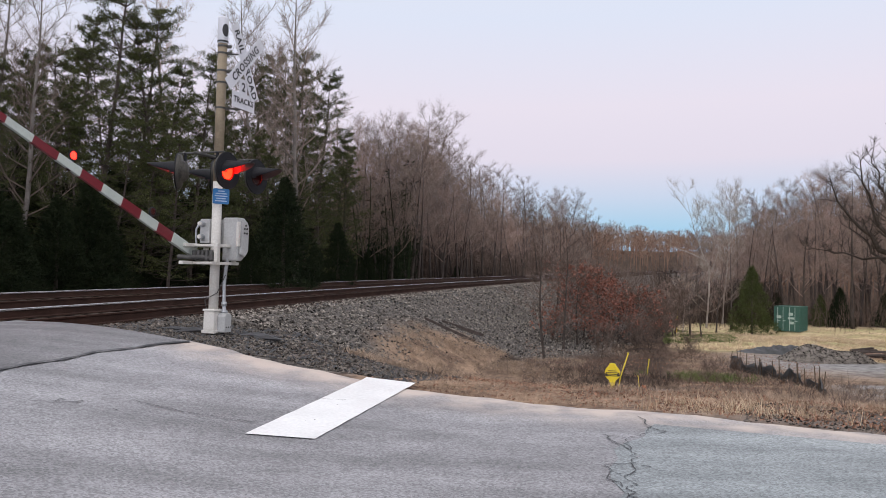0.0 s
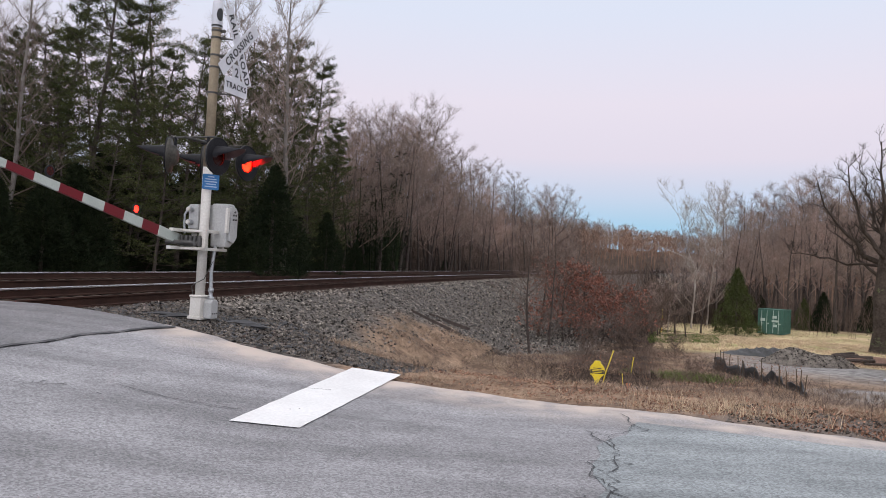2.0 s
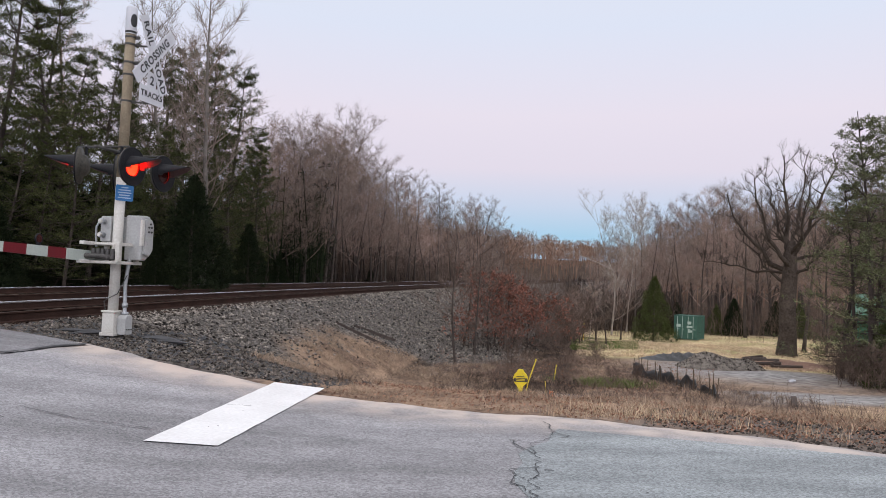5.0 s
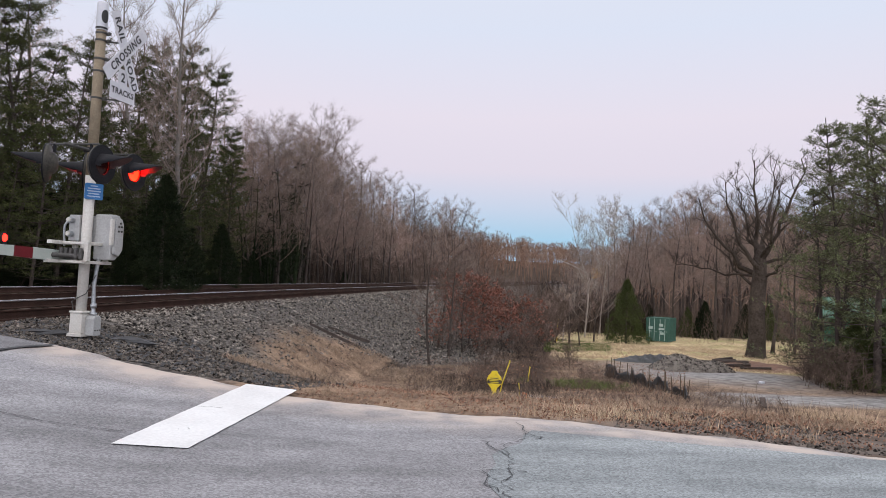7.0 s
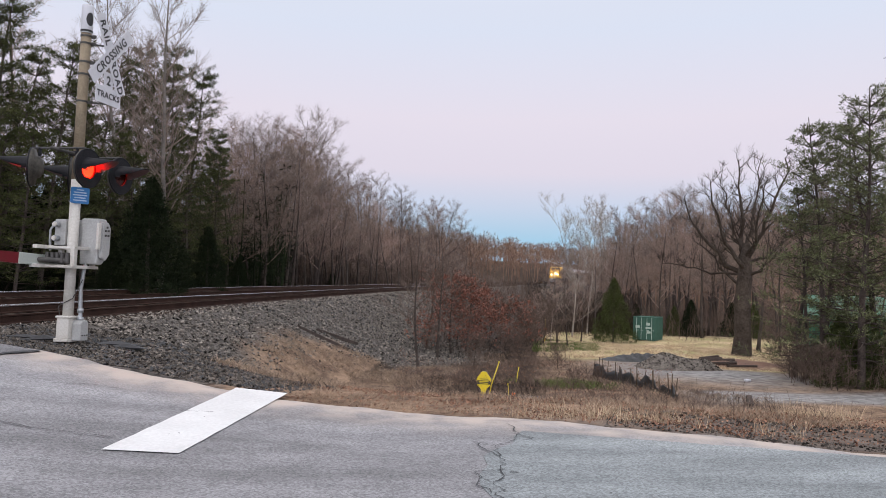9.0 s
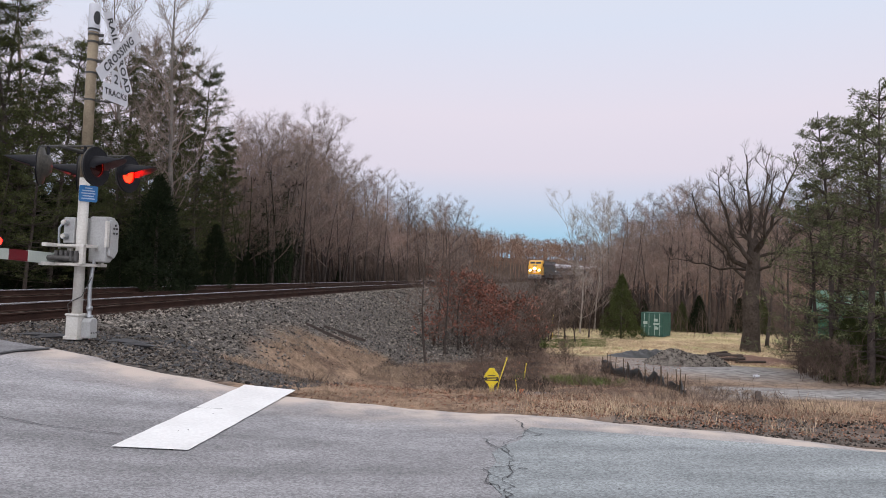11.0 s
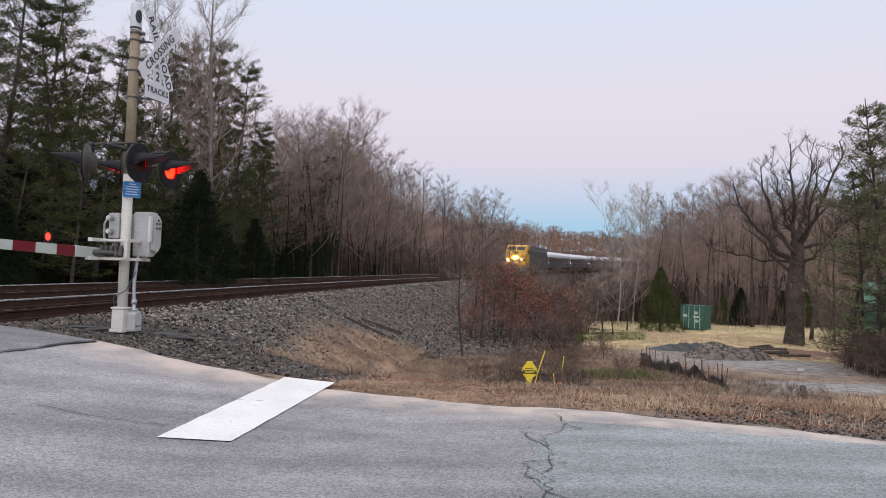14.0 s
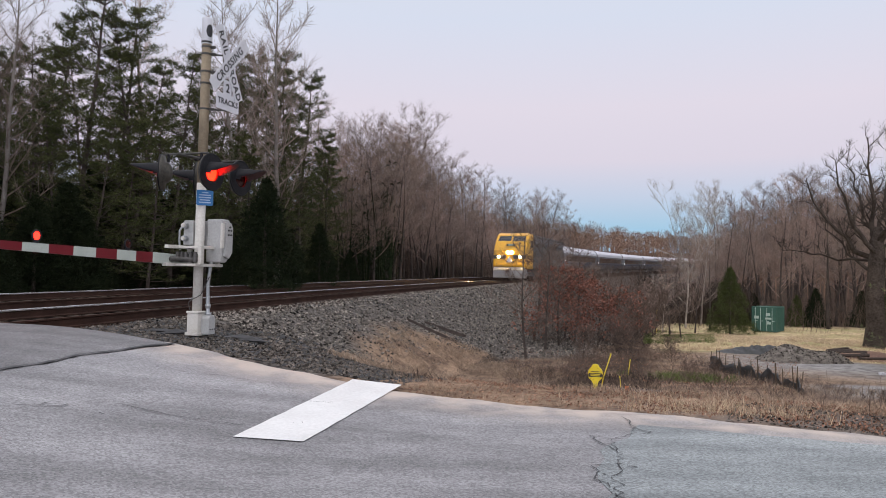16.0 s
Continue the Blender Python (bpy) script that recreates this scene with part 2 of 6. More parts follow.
def rod(a, b, r, n=12, r2=None):
    m = Mesh()
    m.tube([a, b], [r, r if r2 is None else r2], n, caps=True)
    return m


# ---- the plan: road axis, railway line, levels ----
RU, RV = (-0.940, 0.342), (0.342, 0.940)  # along the road towards the rails; across it, away from the camera
EDGE = 8.15  # the far edge of the asphalt, across the road


def smooth(a, b, x):
    q = np.clip((x - a) / (b - a), 0.0, 1.0)
    return q * q * (3 - 2 * q)


def heading(s):
    s = np.asarray(s, float)
    q = np.clip(s, 0, 230)
    h = radians(10) + 0.00325 * q - 1.75e-5 * q ** 2 + 4.5e-8 * q ** 3
    return h + 0.0016 * np.clip(s - 230, 0, 140)


LINE_S = np.arange(-70.0, 700.0, 1.0)
_h = heading(LINE_S)
LINE_X, LINE_Y = np.cumsum(np.sin(_h)), np.cumsum(np.cos(_h))
_k = int(np.argmin(np.abs(LINE_S)))
LINE_X, LINE_Y = LINE_X - LINE_X[_k] - 7.4, LINE_Y - LINE_Y[_k] + 13.0
LINE_H = _h


def line_z(s):
    """The height of the rail tops."""
    s = np.asarray(s, float)
    q = np.clip(s, 0, 255)
    return 0.62 + 2.5 * (q / 255) ** 1.8 + 0.0176 * np.clip(s - 255, 0, 300)


def on_line(s, side=0.0, z=0.0):
    """A point beside the railway at s metres from the crossing; side is positive towards the field."""
    x, y, h = np.interp(s, LINE_S, LINE_X), np.interp(s, LINE_S, LINE_Y), np.interp(s, LINE_S, LINE_H)
    return Vector((x + math.cos(h) * side, y - math.sin(h) * side, float(line_z(s)) + z))


def to_line(x, y):
    """Distance along the railway and signed distance from the near track, for arrays."""
    x, y = np.asarray(x, float).ravel(), np.asarray(y, float).ravel()
    s, p = np.empty(len(x)), np.empty(len(x))
    for a in range(0, len(x), 4000):
        b = slice(a, a + 4000)
        i = np.argmin((x[b, None] - LINE_X) ** 2 + (y[b, None] - LINE_Y) ** 2, axis=1)
        s[b] = LINE_S[i]
        p[b] = (x[b] - LINE_X[i]) * np.cos(LINE_H[i]) - (y[b] - LINE_Y[i]) * np.sin(LINE_H[i])
    return s, p


def road_z(u):
    return 0.6 * smooth(1.5, 9.5, u)


def wobble(x, y, k):
    return np.sin(x * k + 1.3 * np.sin(y * k * 0.7)) * np.cos(y * k * 1.1 + 0.8 * np.sin(x * k * 0.6))


def ground_z(x, y):
    """The height of the ground, for arrays."""
    x, y = np.asarray(x, float).ravel(), np.asarray(y, float).ravel()
    s, p = to_line(x, y)
    u, v, d = x * RU[0] + y * RU[1], x * RV[0] + y * RV[1], np.hypot(x, y)
    zt = line_z(s)
    nat = -0.3 - 0.05 * np.minimum(d, 82) + 37 * smooth(150, 430, d) + 0.10 * wobble(x, y, 0.45) + 0.25 * wobble(x, y, 0.11)
    out = np.maximum(np.maximum(p - 2.3, -p - 6.4), 0)
    bank = zt - 0.24 - out / 1.75 + 0.05 * wobble(x, y, 1.7) * (out > 0)
    z = np.where(p > -2, np.maximum(nat, bank), np.maximum(zt - 0.8 + 0.2 * wobble(x, y, 0.3) + 9 * smooth(60, 260, d) * smooth(-10, -80, p), bank))
    start = EDGE + 0.25 + 1.5 * smooth(4, 7, u)
    k = smooth(0, 1.0, (v - start) / (6.0 + 1.8 * smooth(4, 1, u)))
    verge = road_z(u) - 0.05 + 0.03 * wobble(x, y, 2.3)
    near = verge * (1 - k) + z * k
    other = smooth(-9, -16, v)
    near = np.where(v < -8, (road_z(u) - 0.05) * (1 - other) + np.maximum(z, -0.4) * other, near)
    inside = (p > -7) & (p < 2.3)
    z = np.where(inside, np.minimum(near, zt - 0.24), np.where(p <= -7, np.minimum(near, np.maximum(z, zt - 0.3)), near))
    return z


def gz(x, y):
    return float(ground_z([x], [y])[0])


def toe_at(x, y, s):
    """How far from the near track the ballast reaches."""
    return 6.9 + 0.6 * wobble(x, y, 0.5) + 0.3 * wobble(x, y, 1.9) - 1.8 * smooth(0, 9, s) - 0.9 * smooth(4, 8, s) * smooth(18, 12, s) + 5.0 * smooth(12, 25, s)


def in_hollow(x, y):
    """How far a spot lies in the wet hollow behind the marker post, 0 to 1."""
    x, y = np.asarray(x, float), np.asarray(y, float)
    a, d = np.degrees(np.arctan2(x, y)), np.hypot(x, y)
    return smooth(1.1, 0.55, np.hypot((a - 12.0) / 5.2, (d - 19.8) / 4.6) + 0.22 * wobble(x, y, 0.9))


def polar(az, d):
    a = radians(az)
    return d * math.sin(a), d * math.cos(a)


# ---- ground: one sheet out to the horizon ----
def make_ground():
    az = np.radians(np.concatenate([np.arange(-180, -44, 4.0), np.arange(-44, 54, 0.3), np.arange(54, 180, 4.0)]))
    rad = [2.5]
    while rad[-1] < 1600:
        rad.append(rad[-1] * 1.022 + 0.02)
    rad = np.array(rad)
    A, R = np.meshgrid(az, rad)
    x, y = (R * np.sin(A)).ravel(), (R * np.cos(A)).ravel()
    z = ground_z(x, y)
    na, nr = len(az), len(rad)
    v = [(float(a), float(b), float(c)) for a, b, c in zip(x, y, z)] + [(0.0, 0.0, -0.05)]
    f = [(i * na + j, i * na + (j + 1) % na, (i + 1) * na + (j + 1) % na, (i + 1) * na + j) for i in range(nr - 1) for j in range(na)]
    f += [(len(v) - 1, (j + 1) % na, j) for j in range(na)]
    me = bpy.data.meshes.new("ground")
    me.from_pydata(v, [], f)
    s, p = to_line(x, y)
    u, w, d = x * RU[0] + y * RU[1], x * RV[0] + y * RV[1], np.hypot(x, y)
    rough = 0.5 + 0.5 * wobble(x, y, 0.9) * wobble(x, y, 2.1)
    # ballast: the track bed, its bank and the stony verge round the mast
    toe = toe_at(x, y, s)
    ballast = smooth(0, 1.2, toe - p) * smooth(-8.5, -6.6, p)
    ballast = np.maximum(ballast, smooth(3.9, 4.8, u) * smooth(EDGE - 1, EDGE + 0.1, w) * smooth(14, 12, w) * smooth(7.6, 6.6, p) * (p > 0))
    angle = np.degrees(np.arctan2(x, y))
    # gravel yard and drive on the low ground
    yard = smooth(1.0, 0.2, np.hypot((x - 15.0) / 6.0, (y - 28.0) / 7.5)) + smooth(2.2, 1.2, np.abs((y - 19.5) - (x - 12.0) * 0.10)) * smooth(9.0, 11.0, x) * smooth(60, 50, x)
    yard = np.clip(yard, 0, 1) * (p > 8)
    yard = np.maximum(yard, 0.3 * smooth(EDGE + 1.7 + 0.5 * wobble(x, y, 1.1), EDGE + 0.4, w) * smooth(EDGE - 0.5, EDGE, w) * smooth(2.0, -1.0, u))
    hollow = in_hollow(x, y)
    field = smooth(34, 39, d) * smooth(100, 90, d) * smooth(15.8, 17.5, angle) * (p > 12) * (1 - yard)
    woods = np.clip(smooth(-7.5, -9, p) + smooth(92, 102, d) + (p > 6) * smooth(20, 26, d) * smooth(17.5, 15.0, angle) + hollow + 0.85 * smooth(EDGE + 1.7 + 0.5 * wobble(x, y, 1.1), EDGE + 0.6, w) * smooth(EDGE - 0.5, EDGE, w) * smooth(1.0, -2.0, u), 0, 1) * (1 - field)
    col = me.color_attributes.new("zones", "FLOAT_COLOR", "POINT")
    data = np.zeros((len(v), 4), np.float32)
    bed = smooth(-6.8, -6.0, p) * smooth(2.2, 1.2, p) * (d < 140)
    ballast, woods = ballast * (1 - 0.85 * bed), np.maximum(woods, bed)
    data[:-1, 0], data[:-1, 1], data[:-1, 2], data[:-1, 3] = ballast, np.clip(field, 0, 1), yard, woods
    col.data.foreach_set("color", data.ravel())
    me.polygons.foreach_set("use_smooth", [True] * len(f))
    me.materials.append(ground_material())
    return tagged(new("ground", me), "dry winter ground with grass, leaf litter, ballast and gravel", "ground", kind="structure")


def ground_material():
    m = bpy.data.materials.new("winter_ground")
    m.use_nodes = True
    n, l = m.node_tree.nodes, m.node_tree.links
    b = n["Principled BSDF"]
    b.inputs["Roughness"].default_value, b.inputs["Specular IOR Level"].default_value = 0.95, 0.08
    tc = n.new("ShaderNodeTexCoord")
    at = n.new("ShaderNodeAttribute")
    at.attribute_name = "zones"
    sp = n.new("ShaderNodeSeparateColor")
    l.new(at.outputs["Color"], sp.inputs[0])

    def patch(a, c, scale, detail=8.0, lo=0.35, hi=0.65, vor=False):
        t = n.new("ShaderNodeTexVoronoi" if vor else "ShaderNodeTexNoise")
        t.inputs["Scale"].default_value = scale
        if not vor:
            t.inputs["Detail"].default_value = detail
        l.new(tc.outputs["Object"], t.inputs["Vector"])
        r = n.new("ShaderNodeValToRGB")
        r.color_ramp.elements[0].position, r.color_ramp.elements[0].color = lo, (*a, 1)
        r.color_ramp.elements[1].position, r.color_ramp.elements[1].color = hi, (*c, 1)
        l.new(t.outputs["Color" if vor else "Fac"], r.inputs["Fac"])
        return r.outputs[0], t

    def mix(fac, a, c):
        x = n.new("ShaderNodeMix")
        x.data_type = "RGBA"
        l.new(fac, x.inputs["Factor"])
        l.new(a, x.inputs["A"])
        l.new(c, x.inputs["B"])
        return x.outputs["Result"]

    litter, _ = patch((0.085, 0.055, 0.040), (0.36, 0.25, 0.17), 1.3, lo=0.42, hi=0.60)
    fine, tf = patch((0.065, 0.042, 0.032), (0.36, 0.25, 0.17), 11.0)
    half = n.new("ShaderNodeValue")
    half.outputs[0].default_value = 0.5
    base = mix(half.outputs[0], litter, fine)
    straw, _ = patch((0.32, 0.30, 0.14), (0.64, 0.51, 0.32), 0.22, 6.0, 0.42, 0.62)
    stone, tv = patch((0.020, 0.018, 0.016), (0.170, 0.153, 0.138), 15.0, lo=0.1, hi=0.9, vor=True)
    gravel, _ = patch((0.16, 0.152, 0.148), (0.35, 0.335, 0.32), 3.0)
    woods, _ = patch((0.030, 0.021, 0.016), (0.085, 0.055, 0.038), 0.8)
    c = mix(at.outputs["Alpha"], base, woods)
    c = mix(sp.outputs[1], c, straw)
    c = mix(sp.outputs[2], c, gravel)
    c = mix(sp.outputs[0], c, stone)
    l.new(c, b.inputs["Base Color"])
    bp = n.new("ShaderNodeBump")
    bp.inputs["Strength"].default_value, bp.inputs["Distance"].default_value = 0.6, 0.05
    l.new(tf.outputs["Fac"], bp.inputs["Height"])
    l.new(bp.outputs[0], b.inputs["Normal"])
    return m


def asphalt_material(name, dark, light, blue=0.0):
    m = mat(name, dark, light, 0.85, 0.35, 3.0, bump=0.0, spread=0.8)
    n, l = m.node_tree.nodes, m.node_tree.links
    b = n["Principled BSDF"]
    tc = [k for k in n if k.type == "TEX_COORD"][0]
    base = b.inputs["Base Color"].links[0].from_socket
    grit = n.new("ShaderNodeTexVoronoi")
    grit.inputs["Scale"].default_value = 70
    l.new(tc.outputs["Object"], grit.inputs["Vector"])
    g = n.new("ShaderNodeSeparateColor")
    l.new(grit.outputs["Color"], g.inputs[0])
    mr = n.new("ShaderNodeMapRange")
    mr.inputs["To Min"].default_value, mr.inputs["To Max"].default_value = 0.64, 1.36
    l.new(g.outputs[0], mr.inputs["Value"])
    hsv = n.new("ShaderNodeHueSaturation")
    l.new(mr.outputs[0], hsv.inputs["Value"])
    l.new(base, hsv.inputs["Color"])
    stain = n.new("ShaderNodeTexNoise")
    stain.inputs["Scale"].default_value, stain.inputs["Detail"].default_value = 1.1, 7
    stretch = n.new("ShaderNodeMapping")
    stretch.inputs["Scale"].default_value = (0.35, 1.6, 1)
    stretch.inputs["Rotation"].default_value = (0, 0, radians(20))
    l.new(tc.outputs["Object"], stretch.inputs["Vector"])
    l.new(stretch.outputs[0], stain.inputs["Vector"])
    sr = n.new("ShaderNodeMapRange")
    sr.inputs["From Min"].default_value, sr.inputs["From Max"].default_value = 0.35, 0.7
    sr.inputs["To Min"].default_value, sr.inputs["To Max"].default_value = 0.76, 1.26
    l.new(stain.outputs["Fac"], sr.inputs["Value"])
    hs2 = n.new("ShaderNodeHueSaturation")
    l.new(sr.outputs[0], hs2.inputs["Value"])
    l.new(hsv.outputs[0], hs2.inputs["Color"])
    sand = n.new("ShaderNodeAttribute")
    sand.attribute_name = "sand"
    blot = n.new("ShaderNodeTexNoise")
    blot.inputs["Scale"].default_value, blot.inputs["Detail"].default_value = 2.2, 8
    l.new(tc.outputs["Object"], blot.inputs["Vector"])
    br = n.new("ShaderNodeMapRange")
    br.inputs["From Min"].default_value, br.inputs["From Max"].default_value = 0.38, 0.62
    br.inputs["To Min"].default_value, br.inputs["To Max"].default_value = 0.35, 1.25
    l.new(blot.outputs["Fac"], br.inputs["Value"])
    mul = n.new("ShaderNodeMath")
    mul.operation, mul.use_clamp = "MULTIPLY", True
    l.new(sand.outputs["Fac"], mul.inputs[0])
    l.new(br.outputs[0], mul.inputs[1])
    mx = n.new("ShaderNodeMix")
    mx.data_type = "RGBA"
    mx.inputs["B"].default_value = (0.47, 0.40, 0.35, 1)
    l.new(mul.outputs[0], mx.inputs["Factor"])
    l.new(hs2.outputs[0], mx.inputs["A"])
    l.new(mx.outputs["Result"], b.inputs["Base Color"])
    bp = n.new("ShaderNodeBump")
    bp.inputs["Strength"].default_value, bp.inputs["Distance"].default_value = 0.5, 0.006
    l.new(grit.outputs["Distance"], bp.inputs["Height"])
    l.new(bp.outputs[0], b.inputs["Normal"])
    return m


def uv_point(u, v, lift=0.0):
    return Vector((u * RU[0] + v * RV[0], u * RU[1] + v * RV[1], float(road_z(u)) + lift))


def edge_at(u):
    """The ragged far edge of the asphalt."""
    return EDGE + 0.14 * math.sin(u * 0.9 + 1) + 0.05 * math.sin(u * 3.1) + 0.03 * math.sin(u * 8.3) - 0.35 * float(smooth(-0.5, -4.5, u))


def rail_u(v):
    """Where the asphalt meets the near rail."""
    lo, hi = 5.0, 30.0
    for _ in range(24):
        mid = (lo + hi) / 2
        q = uv_point(mid, v)
        if to_line([q.x], [q.y])[1][0] > 0.86:
            lo = mid
        else:
            hi = mid
    return lo


ASPHALT = asphalt_material("old_grey_asphalt", (0.175, 0.172, 0.178), (0.265, 0.261, 0.27))
ASPHALT_PATCH = asphalt_material("bluish_asphalt_patch", (0.175, 0.192, 0.197), (0.25, 0.27, 0.275))
ASPHALT_RAMP = asphalt_material("dark_asphalt_ramp", (0.11, 0.108, 0.112), (0.19, 0.185, 0.19))
PAINT = mat("road_paint", (0.74, 0.74, 0.73), (0.58, 0.575, 0.565), 0.6, 1.6, 30, bump=0.25, spread=0.7)
SEALANT = mat("tar_crack_sealant", (0.030, 0.030, 0.032), (0.05, 0.05, 0.052), 0.7, 4, 40, bump=0.05)


def SEAM(v):
    """The seam between road and ramp."""
    return SEAM_U + SEAM_K * (v - 6.5) + 0.05 * math.sin(v * 2.1) + 0.03 * math.sin(v * 6.0)


SEAM_U, SEAM_K = 6.78, 0.07


def make_road():
    road = thing("road", "worn grey asphalt road rising to the level crossing", "road", kind="structure")
    us = np.concatenate([np.arange(-70, -6, 4.0), np.arange(-6, 9.01, 0.25)])
    body = Mesh()
    rows = []
    for u in us:
        e = edge_at(u)
        rows.append([uv_point(u, v) for v in (-8.0, -4.0, 0.0, 3.0, 5.0, 6.2, e - 1.3, e - 0.95, e - 0.7, e - 0.5, e - 0.3)] + [uv_point(u, e - 0.12, -0.006), uv_point(u, e, -0.03), uv_point(u, e + 0.05, -0.16)])
    last = []
    for v in (-8.0, -4.0, 0.0, 3.0, 5.0, 6.2, 6.8, 7.1, 7.4, 7.6, 7.7, 7.8, 7.9, 7.95):
        last.append(uv_point(rail_u(v), v, -0.02))
    rows.append(last)
    k = len(rows[0])
    vs = [p for r in rows for p in r]
    fb = [(i * k + j, i * k + j + 1, (i + 1) * k + j + 1, (i + 1) * k + j) for i in range(len(rows) - 1) for j in range(k - 1)]
    body.add(vs, fb)
    ob = part("asphalt_surface", body, ASPHALT, road, "worn grey asphalt with a sand-washed edge", smooth=True)
    wash = (0, 0, 0, 0, 0, 0, 0, 0.2, 0.45, 0.7, 0.9, 1.0, 1.0, 0.6)
    col = ob.data.color_attributes.new("sand", "FLOAT_COLOR", "POINT")
    vals = np.zeros((len(vs), 4), np.float32)
    for i in range(len(rows)):
        for j in range(k):
            vals[i * k + j, :] = wash[j] * (1.0 if i < len(rows) - 1 else 0.2)
    col.data.foreach_set("color", vals.ravel())
    # bluish resurfaced stretch, a sheet a few millimetres thick
    patch = Mesh()
    rows = []
    for v in np.arange(-7.5, 7.7, 0.3):
        left = 0.72 + 0.10 * math.sin(v * 2.3) + 0.05 * math.sin(v * 7.1)
        rows.append([uv_point(u, v, 0.005) for u in np.linspace(left, -60, 24)])
    k = 24
    patch.add([p for r in rows for p in r], [(i * k + j + 1, i * k + j, (i + 1) * k + j, (i + 1) * k + j + 1) for i in range(len(rows) - 1) for j in range(k - 1)])
    part("asphalt_patch", patch, ASPHALT_PATCH, road, "smoother bluish asphalt patch", smooth=True)
    # darker ramp of newer asphalt against the rails
    ramp_mesh = Mesh()
    rows = []
    for v in np.arange(-6.0, 8.3, 0.3):
        end = rail_u(v) - 0.05
        begin = SEAM(v)
        rows.append([uv_point(begin + (end - begin) * q, v, 0.006 + 0.012 * math.sin(math.pi * q)) for q in np.linspace(0, 1, 8)])
    ramp_mesh.add([p for r in rows for p in r], [(i * 8 + j, i * 8 + j + 1, (i + 1) * 8 + j + 1, (i + 1) * 8 + j) for i in range(len(rows) - 1) for j in range(7)])
    part("crossing_ramp", ramp_mesh, ASPHALT_RAMP, road, "newer dark asphalt ramp at the rails", smooth=True)
    # stop line
    c = [(3.65, 5.06), (3.13, 5.30), (3.50, 8.22), (4.08, 8.05)]
    line = Mesh()
    n = 12
    for i in range(n + 1):
        q = i / n
        for a, b in ((c[0], c[3]), (c[1], c[2])):
            line.v.append(tuple(uv_point(a[0] + (b[0] - a[0]) * q + 0.004 * math.sin(i * 2.7), a[1] + (b[1] - a[1]) * q, 0.010)))
    for i in range(n):
        line.f.append((2 * i, 2 * i + 1, 2 * i + 3, 2 * i + 2))
        line.m.append(0)
    part("stop_line", line, PAINT, road, "thick white painted stop line")
    # cracks: thin dark lines
    def traced(guide, width, wander, seed, lift=0.012):
        """A crack along a guide line of road coordinates, with small random jogs."""
        rng = random.Random(seed)
        pts = []
        for (u0, v0), (u1, v1) in zip(guide, guide[1:]):
            n = max(2, int(math.hypot(u1 - u0, v1 - v0) / 0.06))
            for i in range(n):
                q = i / n
                pts.append(Vector((u0 + (u1 - u0) * q + rng.gauss(0, wander), v0 + (v1 - v0) * q + rng.gauss(0, wander * 0.6))))
        m = Mesh()
        for i, q in enumerate(pts):
            w = width * rng.uniform(0.25, 1.0)
            d = (pts[min(i + 1, len(pts) - 1)] - pts[max(i - 1, 0)]).normalized()
            for sgn in (-1, 1):
                o = q + Vector((-d.y, d.x)) * w * sgn
                m.v.append(tuple(uv_point(o.x, o.y, lift)))
            if i:
                m.f.append((2 * i - 2, 2 * i - 1, 2 * i + 1, 2 * i))
                m.m.append(0)
        part("crack", m, SEALANT, road, "dark open crack")

    traced([(0.80, 7.8), (0.68, 7.4), (0.63, 7.05), (0.80, 6.72), (0.66, 6.2), (0.62, 5.5), (0.57, 5.0), (0.50, 4.2)], 0.008, 0.022, 1)
    traced([(0.66, 7.3), (0.50, 7.2), (0.60, 7.0)], 0.007, 0.02, 2)
    traced([(0.80, 6.72), (0.98, 6.8), (0.86, 6.5), (0.68, 6.3)], 0.008, 0.02, 3)
    traced([(0.62, 5.9), (0.80, 5.75), (0.74, 5.4), (0.60, 5.2)], 0.008, 0.025, 4)
    traced([(0.60, 5.1), (0.40, 4.95), (0.05, 4.9)], 0.008, 0.02, 5)
    traced([(0.70, 4.9), (0.80, 4.6), (0.66, 4.3)], 0.008, 0.02, 6)
    traced([(4.97, 5.22), (4.41, 5.25), (3.75, 5.42)], 0.008, 0.012, 7)
    traced([(5.5, 4.55), (5.36, 4.72), (5.2, 4.95)], 0.010, 0.02, 8)
    traced([(5.42, 4.85), (5.36, 4.72), (5.5, 4.70)], 0.010, 0.02, 9)
    traced([(5.5, 6.7), (5.1, 7.0), (4.7, 7.0)], 0.006, 0.02, 10)
    traced([(3.9, 6.6), (3.6, 6.8)], 0.005, 0.015, 11)
    for (u, v) in ((3.52, 5.75), (3.46, 5.82), (3.62, 6.5)):
        traced([(u, v), (u - 0.05, v + 0.02)], 0.007, 0.01, int(v * 100), 0.014)
    for k in range(26):
        rng = random.Random(40 + k)
        u, v, a = rng.uniform(-4.5, 6), rng.uniform(3.2, 7.4), rng.uniform(-0.5, 0.5)
        traced([(u, v), (u + rng.uniform(0.05, 0.16) * math.cos(a), v + 0.1 * math.sin(a))], 0.010, 0.006, 60 + k)
    seam = Mesh()
    for i, v in enumerate(np.arange(1.0, 8.15, 0.12)):
        w = 0.018 + 0.012 * math.sin(i * 1.7) + 0.02 * float(smooth(6.8, 8.0, v))
        for sg in (-1, 1):
            seam.v.append(tuple(uv_point(SEAM(v) + sg * w + 0.01 * math.sin(i * 2.9), v, 0.022)))
        if i:
            seam.f.append((2 * i - 2, 2 * i - 1, 2 * i + 1, 2 * i))
            seam.m.append(0)
    part("seam", seam, SEALANT, road, "black open seam at the ramp")
    return road


